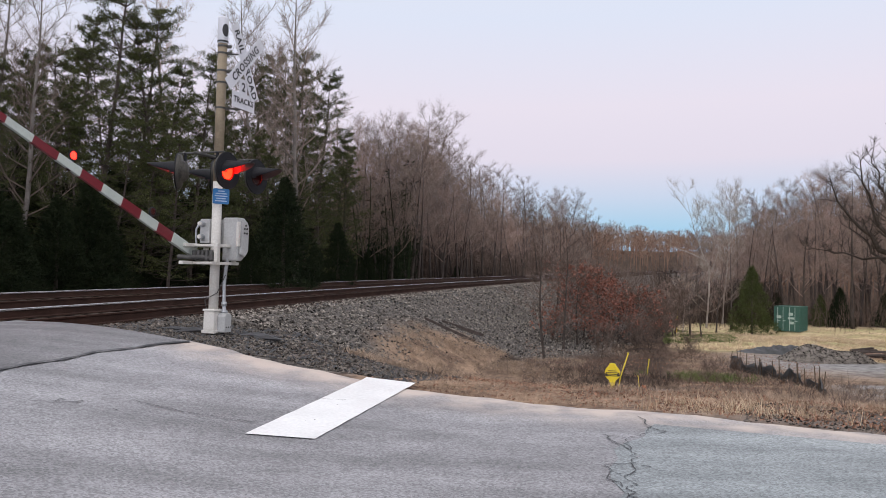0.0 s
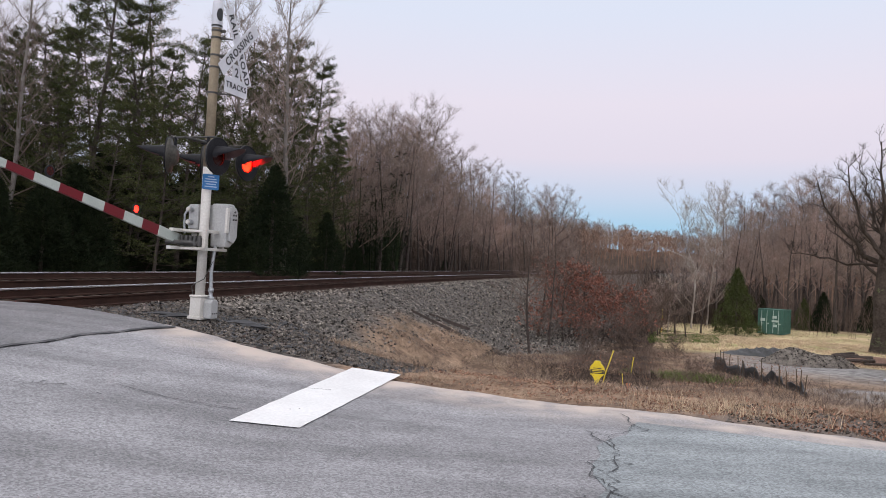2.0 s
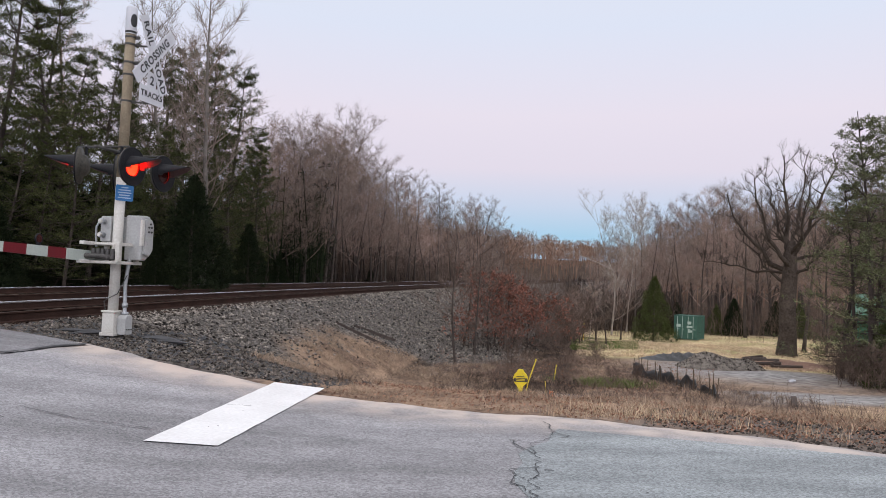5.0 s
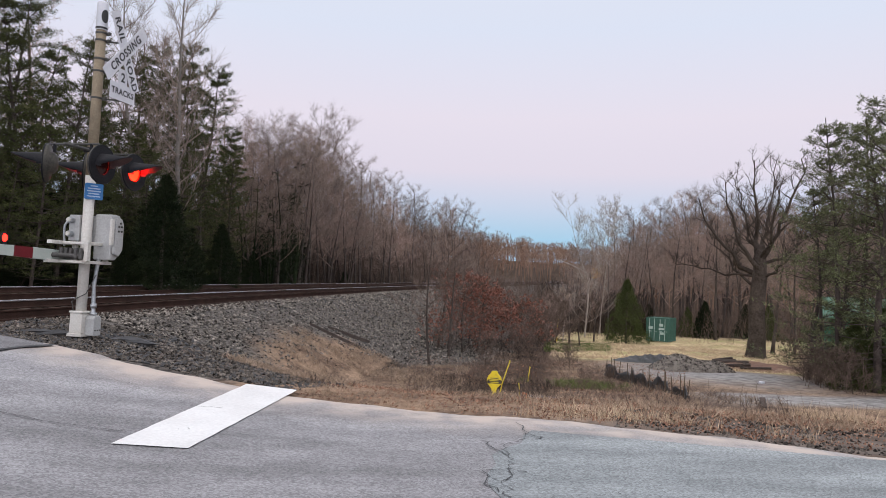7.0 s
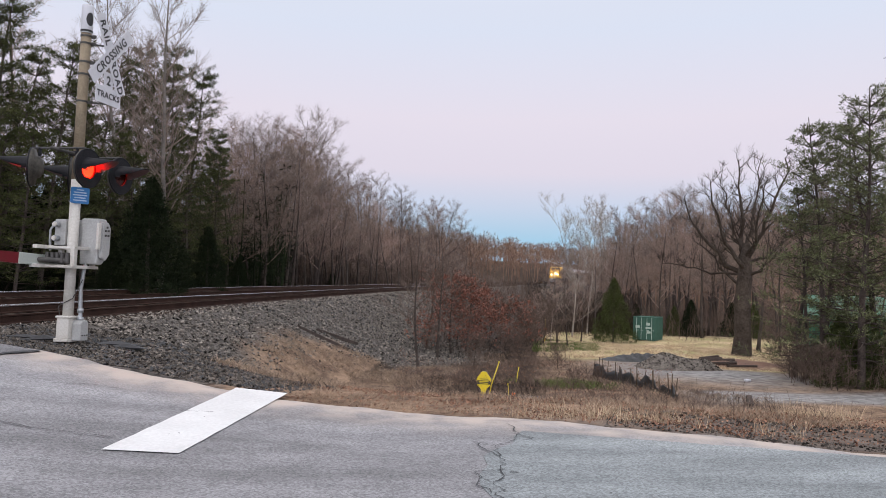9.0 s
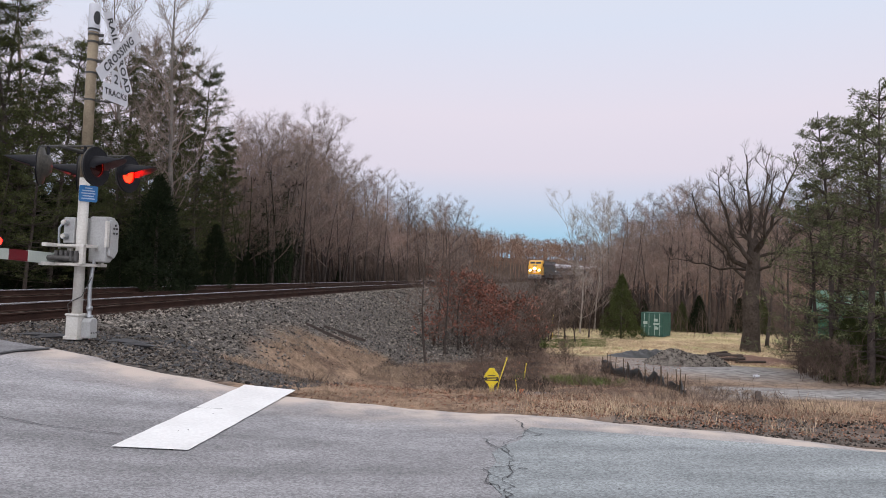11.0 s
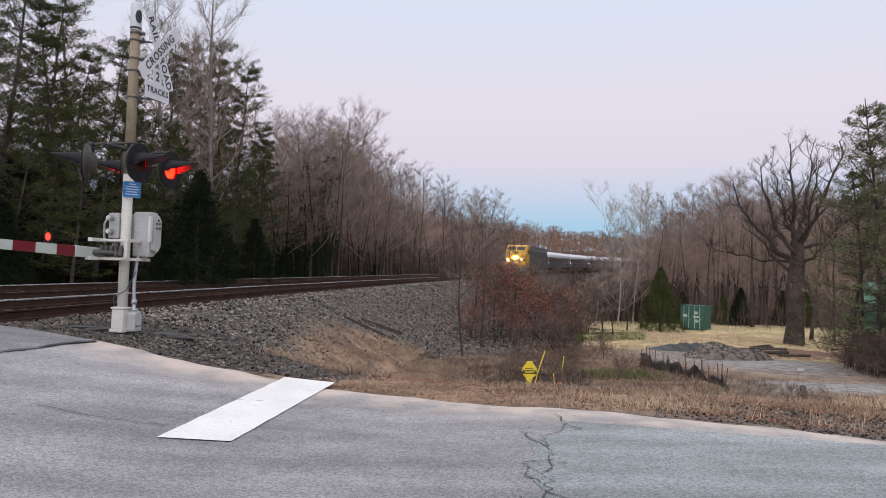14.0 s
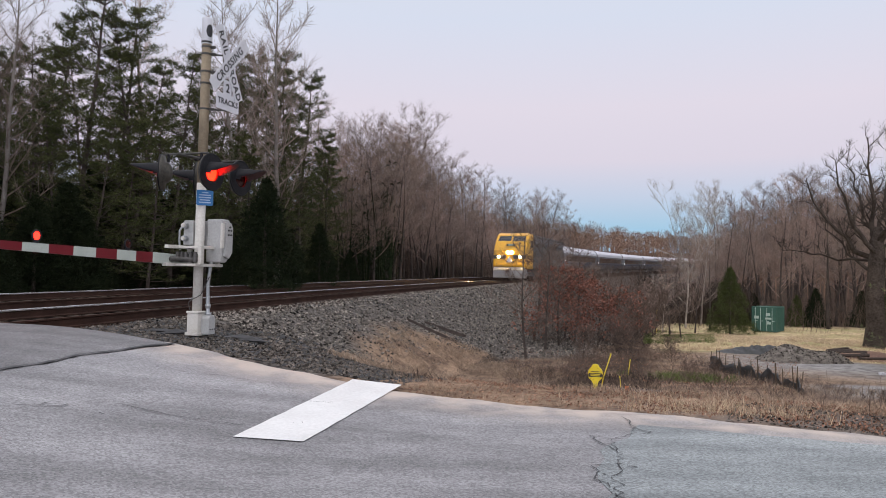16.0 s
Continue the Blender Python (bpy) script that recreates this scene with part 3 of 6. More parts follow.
# ---- the railway: two tracks, banked in the bend ----
def make_track(name, side, low, high, label):
    track = thing(name, label, "railway track", kind="structure")
    s_near = np.concatenate([np.arange(-60, -12, 3.0), np.arange(-12, 110, 1.0), np.arange(110, 600, 4.0)])
    web = [(-0.07, -0.19), (-0.07, -0.172), (-0.012, -0.155), (-0.012, -0.045), (-0.036, -0.03), (-0.036, -0.004),
           (0.036, -0.004), (0.036, -0.03), (0.012, -0.045), (0.012, -0.155), (0.07, -0.172), (0.07, -0.19)]
    for off, lift in ((0.7175, low), (-0.7175, high)):
        rail, top = Mesh(), Mesh()
        side_face = 1 if off < 0 else -1  # the wheels polish the top and the inner side of the head
        head = [(-0.030 * side_face, -0.003), (-0.022 * side_face, 0.001), (0.022 * side_face, 0.001), (0.031 * side_face, -0.003), (0.0372 * side_face, -0.012), (0.0372 * side_face, -0.034)]
        for mesh, shape, closed in ((rail, web, True), (top, head, False)):
            n = len(shape)
            for s in s_near:
                for a, b in shape:
                    mesh.v.append(tuple(on_line(s, side + off + a, lift + b)))
            for i in range(len(s_near) - 1):
                for j in range(n if closed else n - 1):
                    mesh.f.append((i * n + j, i * n + (j + 1) % n, (i + 1) * n + (j + 1) % n, (i + 1) * n + j))
                    mesh.m.append(0)
        r = part("rail", rail, RUST, track, "rusty steel rail")
        if off < 0:
            part("rail_head", top, RAILHEAD, r, "bright worn running surface")
    tie = Mesh()
    tie.box(-1.3, 1.3, -0.115, 0.115, -0.17, 0.0)
    shared = tie.data("tie", TIE)
    rng = random.Random(5)
    lean = math.atan2(low - high, 1.435)
    for i in range(140):
        s = -9 + i * 0.5
        p = on_line(s, side + rng.uniform(-0.06, 0.06), (low + high) / 2 - 0.192 - rng.uniform(0, 0.012))
        h = float(np.interp(s, LINE_S, LINE_H))
        ob = new("tie", shared)
        ob.parent = track
        ob.matrix_basis = Matrix.Translation(p) @ Matrix.Rotation(-h + rng.uniform(-0.02, 0.02), 4, "Z") @ Matrix.Rotation(-lean, 4, "Y")
    rest = Mesh()
    for i in range(420):
        s = 61 + i * 0.5
        h = float(np.interp(s, LINE_S, LINE_H))
        m = Matrix.Translation(on_line(s, side, (low + high) / 2 - 0.192)) @ Matrix.Rotation(-h, 4, "Z")
        rest.add([m @ Vector(q) for q in tie.v], tie.f)
    tagged(part("far_ties", rest, TIE, track, "dark wooden ties"), kind="stuff")
    return track

# ---- trees: every kind is grown once or a few times, then planted as copies ----
def bend(rng, p, d, length, n, wander, rise):
    pts = [p.copy()]
    for _ in range(n):
        d = (d + Vector((rng.uniform(-wander, wander), rng.uniform(-wander, wander), rng.uniform(-wander, wander) + rise))).normalized()
        p = p + d * (length / n)
        pts.append(p.copy())
    return pts


def along(pts, q):
    k = q * (len(pts) - 1)
    i = min(int(k), len(pts) - 2)
    return pts[i].lerp(pts[i + 1], k - i), (pts[i + 1] - pts[i]).normalized()


def grow_bare(seed, height, radius, limbs=16, start=0.3, reach=0.34, twigs=7, subs=7, rise=0.10, fork=0, lean=0.05, fine=0.011, out=0.5):
    """Trunk and crown of a leafless tree; the crown is limbs, branches and twigs."""
    rng = random.Random(seed)
    trunk, crown, tips = Mesh(), Mesh(), []
    stems = []
    main = bend(rng, Vector((0, 0, -0.3)), Vector((rng.uniform(-lean, lean), rng.uniform(-lean, lean), 1)), height * (0.96 if not fork else 0.4), 9, 0.07, 0.05)
    n = len(main)
    trunk.tube(main, [radius * (1.35 if i == 0 else 1) * (1 - (0.93 if not fork else 0.4) * i / (n - 1)) for i in range(n)], 8, caps=True)
    stems.append((main, radius))
    for k in range(fork):
        a = 2 * math.pi * k / fork + rng.uniform(-0.4, 0.4)
        p, _ = along(main, rng.uniform(0.75, 1.0))
        st = bend(rng, p, Vector((math.cos(a) * out, math.sin(a) * out, 1)), height * rng.uniform(0.5, 0.64), 7, 0.12 if out < 0.6 else 0.22, 0.08)
        trunk.tube(st, [radius * 0.46 * (1 - 0.92 * i / 7) for i in range(8)], 7)
        stems.append((st, radius * 0.55))
    for k in range(limbs):
        st, r0 = stems[k % len(stems)] if fork else stems[0]
        q = start + (0.97 - start) * ((k + rng.random()) / limbs) if not fork else rng.uniform(0.25, 0.95)
        p, d = along(st, q)
        a = k * 2.4 + rng.uniform(-0.5, 0.5)
        out = Vector((math.cos(a), math.sin(a), rng.uniform(0.35, 1.0)))
        length = height * reach * (1.15 - 0.75 * q) * rng.uniform(0.7, 1.2)
        limb = bend(rng, p, out.normalized(), length, 4, 0.16, rise)
        r = max(0.016, r0 * (1 - 0.85 * q) * 0.36)
        crown.tube(limb, [r * (1 - 0.8 * i / 4) for i in range(5)], 5)
        for j in range(subs):
            qq = 0.2 + 0.8 * (j + rng.random()) / subs
            p2, d2 = along(limb, min(qq, 1))
            o2 = (d2 * 0.8 + Vector((rng.uniform(-1, 1), rng.uniform(-1, 1), rng.uniform(-0.35, 0.75)))).normalized()
            sub = bend(rng, p2, o2, length * rng.uniform(0.25, 0.5) * (1.2 - 0.5 * qq), 3, 0.2, rise)
            rr = max(fine * 1.5, r * 0.30 * (1.1 - 0.6 * qq))
            crown.tube(sub, [rr, rr * 0.8, rr * 0.6, rr * 0.3], 4)
            for _ in range(twigs):
                p3, d3 = along(sub, rng.uniform(0.15, 1))
                o3 = (d3 * 0.6 + Vector((rng.uniform(-1, 1), rng.uniform(-1, 1), rng.uniform(-0.4, 0.8)))).normalized()
                tw = bend(rng, p3, o3, length * rng.uniform(0.10, 0.22) + 0.15, 2, 0.25, rise * 0.5)
                crown.tube(tw, [fine, fine * 0.8, fine * 0.35], 3)
                tips.append((tw[-1], o3))
    return trunk, crown, tips


def clump(mesh, rng, p, size, blades, width, up=0.25):
    for _ in range(blades):
        d = Vector((rng.gauss(0, 1), rng.gauss(0, 1), rng.gauss(0, 0.8) + up)).normalized()
        side = d.cross(Vector((rng.gauss(0, 1), rng.gauss(0, 1), rng.gauss(0, 1)))).normalized() * width
        b = p + d * size * rng.uniform(0.05, 0.3)
        t = p + d * size * rng.uniform(0.7, 1.1)
        mid = (b + t) / 2
        mesh.add([b, mid + side, t, mid - side], [(0, 1, 2, 3)])


def grow_pine(seed, height, radius=0.17, bare=0.25, reach=0.17, whorls=17, per=5, tufts=4):
    """An old Virginia pine: flat ragged sprays of needles on crooked limbs, dead limbs below."""
    rng = random.Random(seed)
    trunk, crown = Mesh(), Mesh()
    main = bend(rng, Vector((0, 0, -0.3)), Vector((rng.uniform(-0.05, 0.05), rng.uniform(-0.05, 0.05), 1)), height, 10, 0.05, 0.05)
    trunk.tube(main, [radius * (1 - 0.9 * i / 10) for i in range(11)], 8)
    for k in range(14):
        p, _ = along(main, rng.uniform(0.06, bare + 0.15))
        a = rng.uniform(0, 6.28)
        trunk.tube(bend(rng, p, Vector((math.cos(a), math.sin(a), 0.1)), rng.uniform(0.8, 2.4), 3, 0.2, -0.03), [0.026, 0.018, 0.012, 0.005], 4)
    for w in range(whorls):
        q = min(max(bare + (1 - bare) * (w + rng.uniform(-0.4, 0.4)) / whorls, bare), 0.985)
        p, _ = along(main, q)
        up = (q - bare) / (1 - bare)
        shape = (0.55 + 0.55 * math.sin(math.pi * min(1, up * 0.75 + 0.2))) * (1.15 - 0.75 * up)
        for k in range(per):
            if rng.random() < 0.12:
                continue
            a = w * 1.9 + k * 2 * math.pi / per + rng.uniform(-0.6, 0.6)
            length = height * reach * shape * rng.uniform(0.5, 1.35)
            limb = bend(rng, p, Vector((math.cos(a), math.sin(a), rng.uniform(-0.15, 0.2) + 0.5 * up)), length, 4, 0.18, 0.06)
            trunk.tube(limb, [0.034, 0.027, 0.019, 0.012, 0.005], 4)
            for c in range(5):
                q1, d1 = along(limb, 0.30 + 0.70 * (c + rng.random()) / 5)
                turn = rng.choice((-1, 1)) * rng.uniform(0.5, 1.1)
                out = Vector((d1.x * math.cos(turn) - d1.y * math.sin(turn), d1.x * math.sin(turn) + d1.y * math.cos(turn), rng.uniform(0.0, 0.35)))
                twig = bend(rng, q1, out.normalized(), length * rng.uniform(0.2, 0.42) + 0.1, 2, 0.2, 0.05)
                trunk.tube(twig, [0.010, 0.007, 0.004], 3)
                for e in range(tufts):
                    pp, _ = along(twig, (e + 0.6 * rng.random() + 0.4) / tufts)
                    clump(crown, rng, pp + Vector((rng.gauss(0, 0.05), rng.gauss(0, 0.05), rng.gauss(0.03, 0.04))), rng.uniform(0.16, 0.29), 13, 0.015, 0.45)
    return trunk, crown


def grow_cedar(seed, height, width, count=1500, size=0.3, blades=15):
    """A dense evergreen cone with a ragged rim."""
    rng = random.Random(seed)
    trunk, crown = Mesh(), Mesh()
    trunk.tube([(0, 0, -0.2), (0.03, 0, height * 0.5), (0, 0.02, height * 0.96)], [0.1, 0.06, 0.015], 7)
    for _ in range(count):
        q = rng.random() ** 0.75
        z = height * (0.02 + 0.98 * (1 - q))
        a = rng.uniform(0, 6.28)
        lobe = 1 + 0.22 * math.sin(3 * a + z * 2.1) + 0.12 * math.sin(7 * a + z * 5)
        r = width * 0.5 * (q ** 0.8) * lobe * (1 - 0.55 * rng.random() ** 2.2)
        clump(crown, rng, Vector((r * math.cos(a), r * math.sin(a), z)), size * rng.uniform(0.6, 1.3), blades, 0.012, 0.5)
    return trunk, crown


def tree_thing(name, label, trunk, crown, bark, leaf, group, crown_name="crown"):
    ob = thing(name, label, "tree", None, group)
    part("trunk", trunk, bark, ob, smooth=True)
    part(crown_name, crown, leaf, ob)
    return ob


def sight(t_yaw, px):
    """The bearing of a column of the view for a camera turned by t_yaw degrees."""
    return t_yaw + math.degrees(math.atan((px - 784) / 1284))


def plant(proto, az, d, scale, rng, used):
    x, y = polar(az, d)
    m = Matrix.Translation((x, y, gz(x, y) - 0.05)) @ Matrix.Rotation(rng.uniform(0, 6.28), 4, "Z")
    if proto.name not in used:
        used.add(proto.name)
        proto.matrix_basis = m @ Matrix.Diagonal((scale, scale, scale * rng.uniform(0.94, 1.06), 1))
        return proto
    keep = proto.scale.copy()
    proto.scale = (scale, scale, scale * rng.uniform(0.94, 1.06))
    ob = copy_thing(proto, m)
    proto.scale = keep
    return ob


def make_woods():
    rng = random.Random(11)
    used = set()
    bare = []
    for k in range(7):
        tr, cr, _ = grow_bare(100 + k, 15.0, rng.uniform(0.13, 0.2), limbs=20 + k % 3 * 3, start=0.25 + 0.07 * (k % 3), reach=0.30 + 0.05 * (k % 2), twigs=11, subs=9, rise=0.05, fine=0.0052)
        bare.append(tree_thing("bare_tree", "tall leafless tree with fine grey-brown twigs at the wood's edge", tr, cr, BARK, TWIG if k % 3 else TWIGPINK, "bare trees along the railway"))
    pines = []
    for k in range(5):
        tr, cr = grow_pine(200 + k, 16.0, bare=0.16 + 0.05 * (k % 3), reach=0.165 + 0.03 * (k % 2))
        pines.append(tree_thing("pine_tree", "tall dark green pine with a ragged open crown", tr, cr, BARK, PINE, "pines beside the railway"))
    cedars = []
    for k in range(2):
        tr, cr = grow_cedar(300 + k, 4.6, 3.0)
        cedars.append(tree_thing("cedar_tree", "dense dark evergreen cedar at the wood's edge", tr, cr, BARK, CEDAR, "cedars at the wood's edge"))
    young = []
    for k in range(2):
        tr, cr = grow_cedar(320 + k, 6.0, 4.3, count=1500, size=0.32)
        young.append(tree_thing("cedar_tree", "green cone-shaped cedar on the edge of the field", tr, cr, BARK, CEDARLIT, "cedars by the field"))

    # pines behind the crossing: column at the first moment, top row, distance
    for px, top, d in ((-110, -60, 36), (-30, 20, 43), (70, 120, 47), (118, 15, 40), (175, -40, 37), (232, 25, 41), (285, 35, 38), (335, 85, 36),
                       (385, 170, 44), (455, 120, 50), (570, 205, 44), (612, 245, 48), (545, 260, 41), (420, 200, 40), (150, 170, 33), (25, 190, 34), (300, 210, 33), (-80, 150, 32), (520, 300, 46), (95, 70, 36), (258, 90, 36), (350, 130, 40),
                       (20, 100, 40), (200, 190, 33), (250, 230, 34), (80, 220, 34), (400, 250, 37), (-140, 30, 40), (590, 225, 50), (480, 260, 40)):
        az = sight(-1.5, px)
        h = (482 - top) * d / 1284 + 1.0
        plant(rng.choice(pines), az, d, h / 16.0, rng, used)
    # understorey of darker evergreens, near-black in place of the wood's shade, and a back row
    for k in range(120):
        az, d = rng.uniform(-44, -9), rng.uniform(27, 52)
        x, y = polar(az, d)
        if to_line([x], [y])[1][0] < -8.5:
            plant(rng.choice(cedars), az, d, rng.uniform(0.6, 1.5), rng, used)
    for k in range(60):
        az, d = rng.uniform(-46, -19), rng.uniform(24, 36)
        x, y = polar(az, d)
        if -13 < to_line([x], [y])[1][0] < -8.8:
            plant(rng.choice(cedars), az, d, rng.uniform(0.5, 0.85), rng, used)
    for k in range(20):
        plant(rng.choice(pines), rng.uniform(-46, -10), rng.uniform(46, 70), rng.uniform(0.85, 1.15), rng, used)
    for px, top, d in ((505, 318, 34), (600, 398, 42), (652, 442, 48), (560, 430, 40), (448, 420, 34), (810, 460, 80)):
        az = sight(-1.5, px)
        plant(rng.choice(cedars), az, d, ((480 - top) * d / 1284 + 0.9) / 4.6, rng, used)
    # the two tall bare trees and the one at the far side
    tall = []
    for k in range(3):
        tr, cr, _ = grow_bare(150 + k, 18.0, 0.17, limbs=36, start=0.25, reach=0.22, twigs=8, subs=7, rise=0.16, fine=0.006, lean=0.02)
        tall.append(tree_thing("tall_bare_tree", "tall slim leafless tree with a pale grey trunk", tr, cr, GREYBARK, TWIG, "tall bare trees by the pines"))
    for px, top, d, k in ((478, -70, 44, 1), (527, -50, 42, 0), (505, 40, 50, 2), (34, -40, 33, 2), (-60, -40, 40, 1)):
        plant(tall[k], sight(-1.5, px), d, ((482 - top) * d / 1284 + 1.0) / 17.6, rng, used)
    for px, top, d, k in ((435, 60, 52, 4), (330, 20, 60, 6)):
        plant(bare[k], sight(-1.5, px), d, ((482 - top) * d / 1284 + 1.0) / 14.6, rng, used)
    # the wall of bare trees running off along the line
    xs, tops, ds = (600, 660, 740, 800, 870, 930, 1000, 1060), (190, 195, 205, 240, 290, 318, 340, 375), (52, 60, 68, 78, 95, 112, 130, 150)
    for k in range(112):
        px = rng.uniform(585, 1065)
        row = rng.random()
        d = float(np.interp(px, xs, ds)) * (0.86 + 0.5 * row)
        top = float(np.interp(px, xs, tops)) + rng.uniform(-8, 75) + 22 * (1 - row)
        az = sight(-1.5, px)
        x, y = polar(az, d)
        s, p = to_line([x], [y])
        if p[0] > -8.5:
            continue
        plant(rng.choice(bare), az, d, max(0.45, ((483 - top) * d / 1284 + 1.0) / 14.6), rng, used)
    for k in range(16):
        az, d = rng.uniform(-44, -12), rng.uniform(52, 80)
        plant(rng.choice(bare), az, d, rng.uniform(0.8, 1.15), rng, used)
    # woods behind the field
    for k in range(120):
        az = rng.uniform(17.5, 52)
        d = rng.uniform(88, 150)
        x, y = polar(az, d)
        s, p = to_line([x], [y])
        if p[0] < 7:
            continue
        px = 784 + 1284 * math.tan(radians(az + 1.5)) if az < 30 else 1500
        top = float(np.interp(az, (17, 20, 22, 24, 27, 31, 36, 44, 52), (385, 372, 335, 318, 310, 330, 300, 280, 280))) + rng.uniform(0, 70)
        plant(rng.choice(bare), az, d, max(0.4, ((491 - top) * d / 1284 + 5.5) / 14.6), rng, used)
    for az, d in ((23.2, 96), (27.2, 94), (30.0, 97)):
        plant(rng.choice(cedars), az, d, rng.uniform(0.7, 0.95), rng, used)
    for az, d, h in ((21.6, 79, 6.4), (26.0, 95, 3.6), (31.5, 92, 4.0)):
        plant(rng.choice(young), az, d, h / 6.0, rng, used)
    # pines at the drive
    light = []
    for k in range(2):
        tr, cr = grow_pine(260 + k, 13.0, bare=0.12, reach=0.23, whorls=16, per=5, tufts=3)
        light.append(tree_thing("pine_tree", "grey-green pine with thin open foliage beside the drive", tr, cr, BARK, PINELIGHT, "pines beside the drive"))
    for az, d, h in ((36.0, 30, 9.6), (38.3, 29, 10.8), (34.9, 32, 7.6), (40.4, 30, 12.6), (37.4, 35, 10.8), (39.2, 33, 11.0), (44.5, 30, 13), (48, 33, 14)):
        plant(light[rng.randrange(2)], az, d, h / 13.0, rng, used)
    for az, d, h in ((37.0, 29.5, 2.6), (38.6, 30, 3.0)):
        plant(rng.choice(young), az, d, h / 6.0, rng, used)
    for az, d in ((34.2, 33), (36.0, 32), (33.2, 60), (31.8, 64), (35.0, 70), (37, 40), (39, 45)):
        plant(rng.choice(bare), az, d, rng.uniform(0.4, 0.62) if d < 50 else rng.uniform(0.72, 0.9), rng, used)
    # thin saplings between the field and the line
    for az, d, h in ((16.3, 52, 5.0), (17.4, 55, 6.0), (18.2, 50, 4.5), (19.2, 80, 8), (20.2, 84, 9), (15.2, 46, 3.4)):
        plant(rng.choice(bare), az, d, h / 14.6, rng, used)
    for p in bare + pines + cedars + young:
        if p.name not in used:
            plant(p, rng.uniform(-60, -48), rng.uniform(60, 70), 1.0, rng, used)


def make_far_woods():
    """Woods on the far ridge: one mass of slim leafless crowns."""
    rng = random.Random(21)
    m = Mesh()
    spots = []
    for k in range(4200):
        az, d = rng.uniform(-50, 60), rng.uniform(165, 560)
        spots.append((*polar(az, d), d))
    arr = np.array(spots)
    s, p = to_line(arr[:, 0], arr[:, 1])
    z = ground_z(arr[:, 0], arr[:, 1])
    for (x, y, d), pp, zz in zip(spots, p, z):
        if -11 < pp < 6 or (0 < pp < 130 and math.degrees(math.atan2(x, y)) < 20.5):
            continue
        h = rng.uniform(8, 14)
        base = Vector((x, y, zz - 0.2))
        m.tube([base, base + Vector((rng.uniform(-0.4, 0.4), 0, h * 0.9))], [0.16, 0.03], 3)
        for _ in range(7):
            clump(m, rng, base + Vector((rng.gauss(0, h * 0.11), rng.gauss(0, h * 0.11), h * rng.uniform(0.4, 0.95))), h * 0.17, 8, 0.09, 0.9)
        for _ in range(6):
            q = rng.uniform(0.25, 0.9)
            a = rng.uniform(0, 6.28)
            e = base + Vector((math.cos(a) * h * 0.22 * (1.2 - q), math.sin(a) * h * 0.22 * (1.2 - q), h * min(1.0, q + rng.uniform(0.12, 0.3))))
            m.tube([base + Vector((0, 0, h * q)), e], [0.10, 0.05], 3)
    ob = new("far_woods", m.data("far_woods", RIDGE))
    tagged(ob, "leafless woods on the far ridge, reddish-brown with warm light in the colour", "woods", kind="stuff")


def stems(name, label, category, count, area, height, material, seed, lean=0.35, r=0.012, forks=4, keep=None):
    """A mass of thin upright stems with side shoots."""
    rng = random.Random(seed)
    m = Mesh()
    pts = [area(rng) for _ in range(count)]
    arr = np.array(pts)
    z = ground_z(arr[:, 0], arr[:, 1])
    s, p = to_line(arr[:, 0], arr[:, 1])
    for (x, y), zz, pp in zip(pts, z, p):
        if -9.0 < pp < 3.2:
            continue
        if x * RV[0] + y * RV[1] < EDGE + 0.4:
            continue
        h = rng.uniform(*height)
        b = Vector((x, y, zz - 0.03))
        st = bend(rng, b, Vector((rng.uniform(-lean, lean), rng.uniform(-lean, lean), 1)), h, 3, 0.2, 0.02)
        m.tube(st, [r, r * 0.8, r * 0.6, r * 0.3], 3)
        for _ in range(forks):
            q, d = along(st, rng.uniform(0.25, 0.95))
            o = (d + Vector((rng.uniform(-1, 1), rng.uniform(-1, 1), rng.uniform(-0.2, 0.6)))).normalized()
            m.tube([q, q + o * h * rng.uniform(0.15, 0.4)], [r * 0.6, r * 0.25], 3)
    return tagged(new(name, m.data(name, material)), label, category, kind="stuff")


def make_brush():
    def sector(a0, a1, d0, d1):
        return lambda rng: polar(rng.uniform(a0, a1), d0 + (d1 - d0) * rng.random() ** 0.8)
    def behind(rng):
        while True:
            x, y = polar(rng.uniform(-42, 7), 26 + 74 * rng.random() ** 0.8)
            if to_line([x], [y])[1][0] < -8:
                return x, y
    # the stems' dark colour stands for the shade below the trees
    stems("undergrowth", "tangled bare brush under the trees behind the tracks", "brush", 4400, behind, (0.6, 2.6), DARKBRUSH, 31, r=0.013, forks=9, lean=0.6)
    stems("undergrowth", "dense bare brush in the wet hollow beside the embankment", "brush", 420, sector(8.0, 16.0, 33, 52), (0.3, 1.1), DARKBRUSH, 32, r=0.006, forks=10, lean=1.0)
    stems("undergrowth", "brown brush along the back edge of the field", "brush", 3600, sector(15, 52, 84, 140), (1.0, 4.5), BRUSH, 33, r=0.018, forks=7)
    stems("undergrowth", "bare brush and saplings under the pines at the drive", "brush", 1500, sector(34.0, 50, 28, 42), (0.4, 1.8), BRUSH, 34, r=0.011, forks=8)
    stems("undergrowth", "low scrub between the railway and the field", "brush", 2200, sector(6, 15.8, 60, 150), (0.8, 3.6), BRUSH, 35, r=0.02, forks=6)
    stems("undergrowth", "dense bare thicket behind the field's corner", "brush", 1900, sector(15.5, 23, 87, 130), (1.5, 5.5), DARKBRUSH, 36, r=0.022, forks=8)


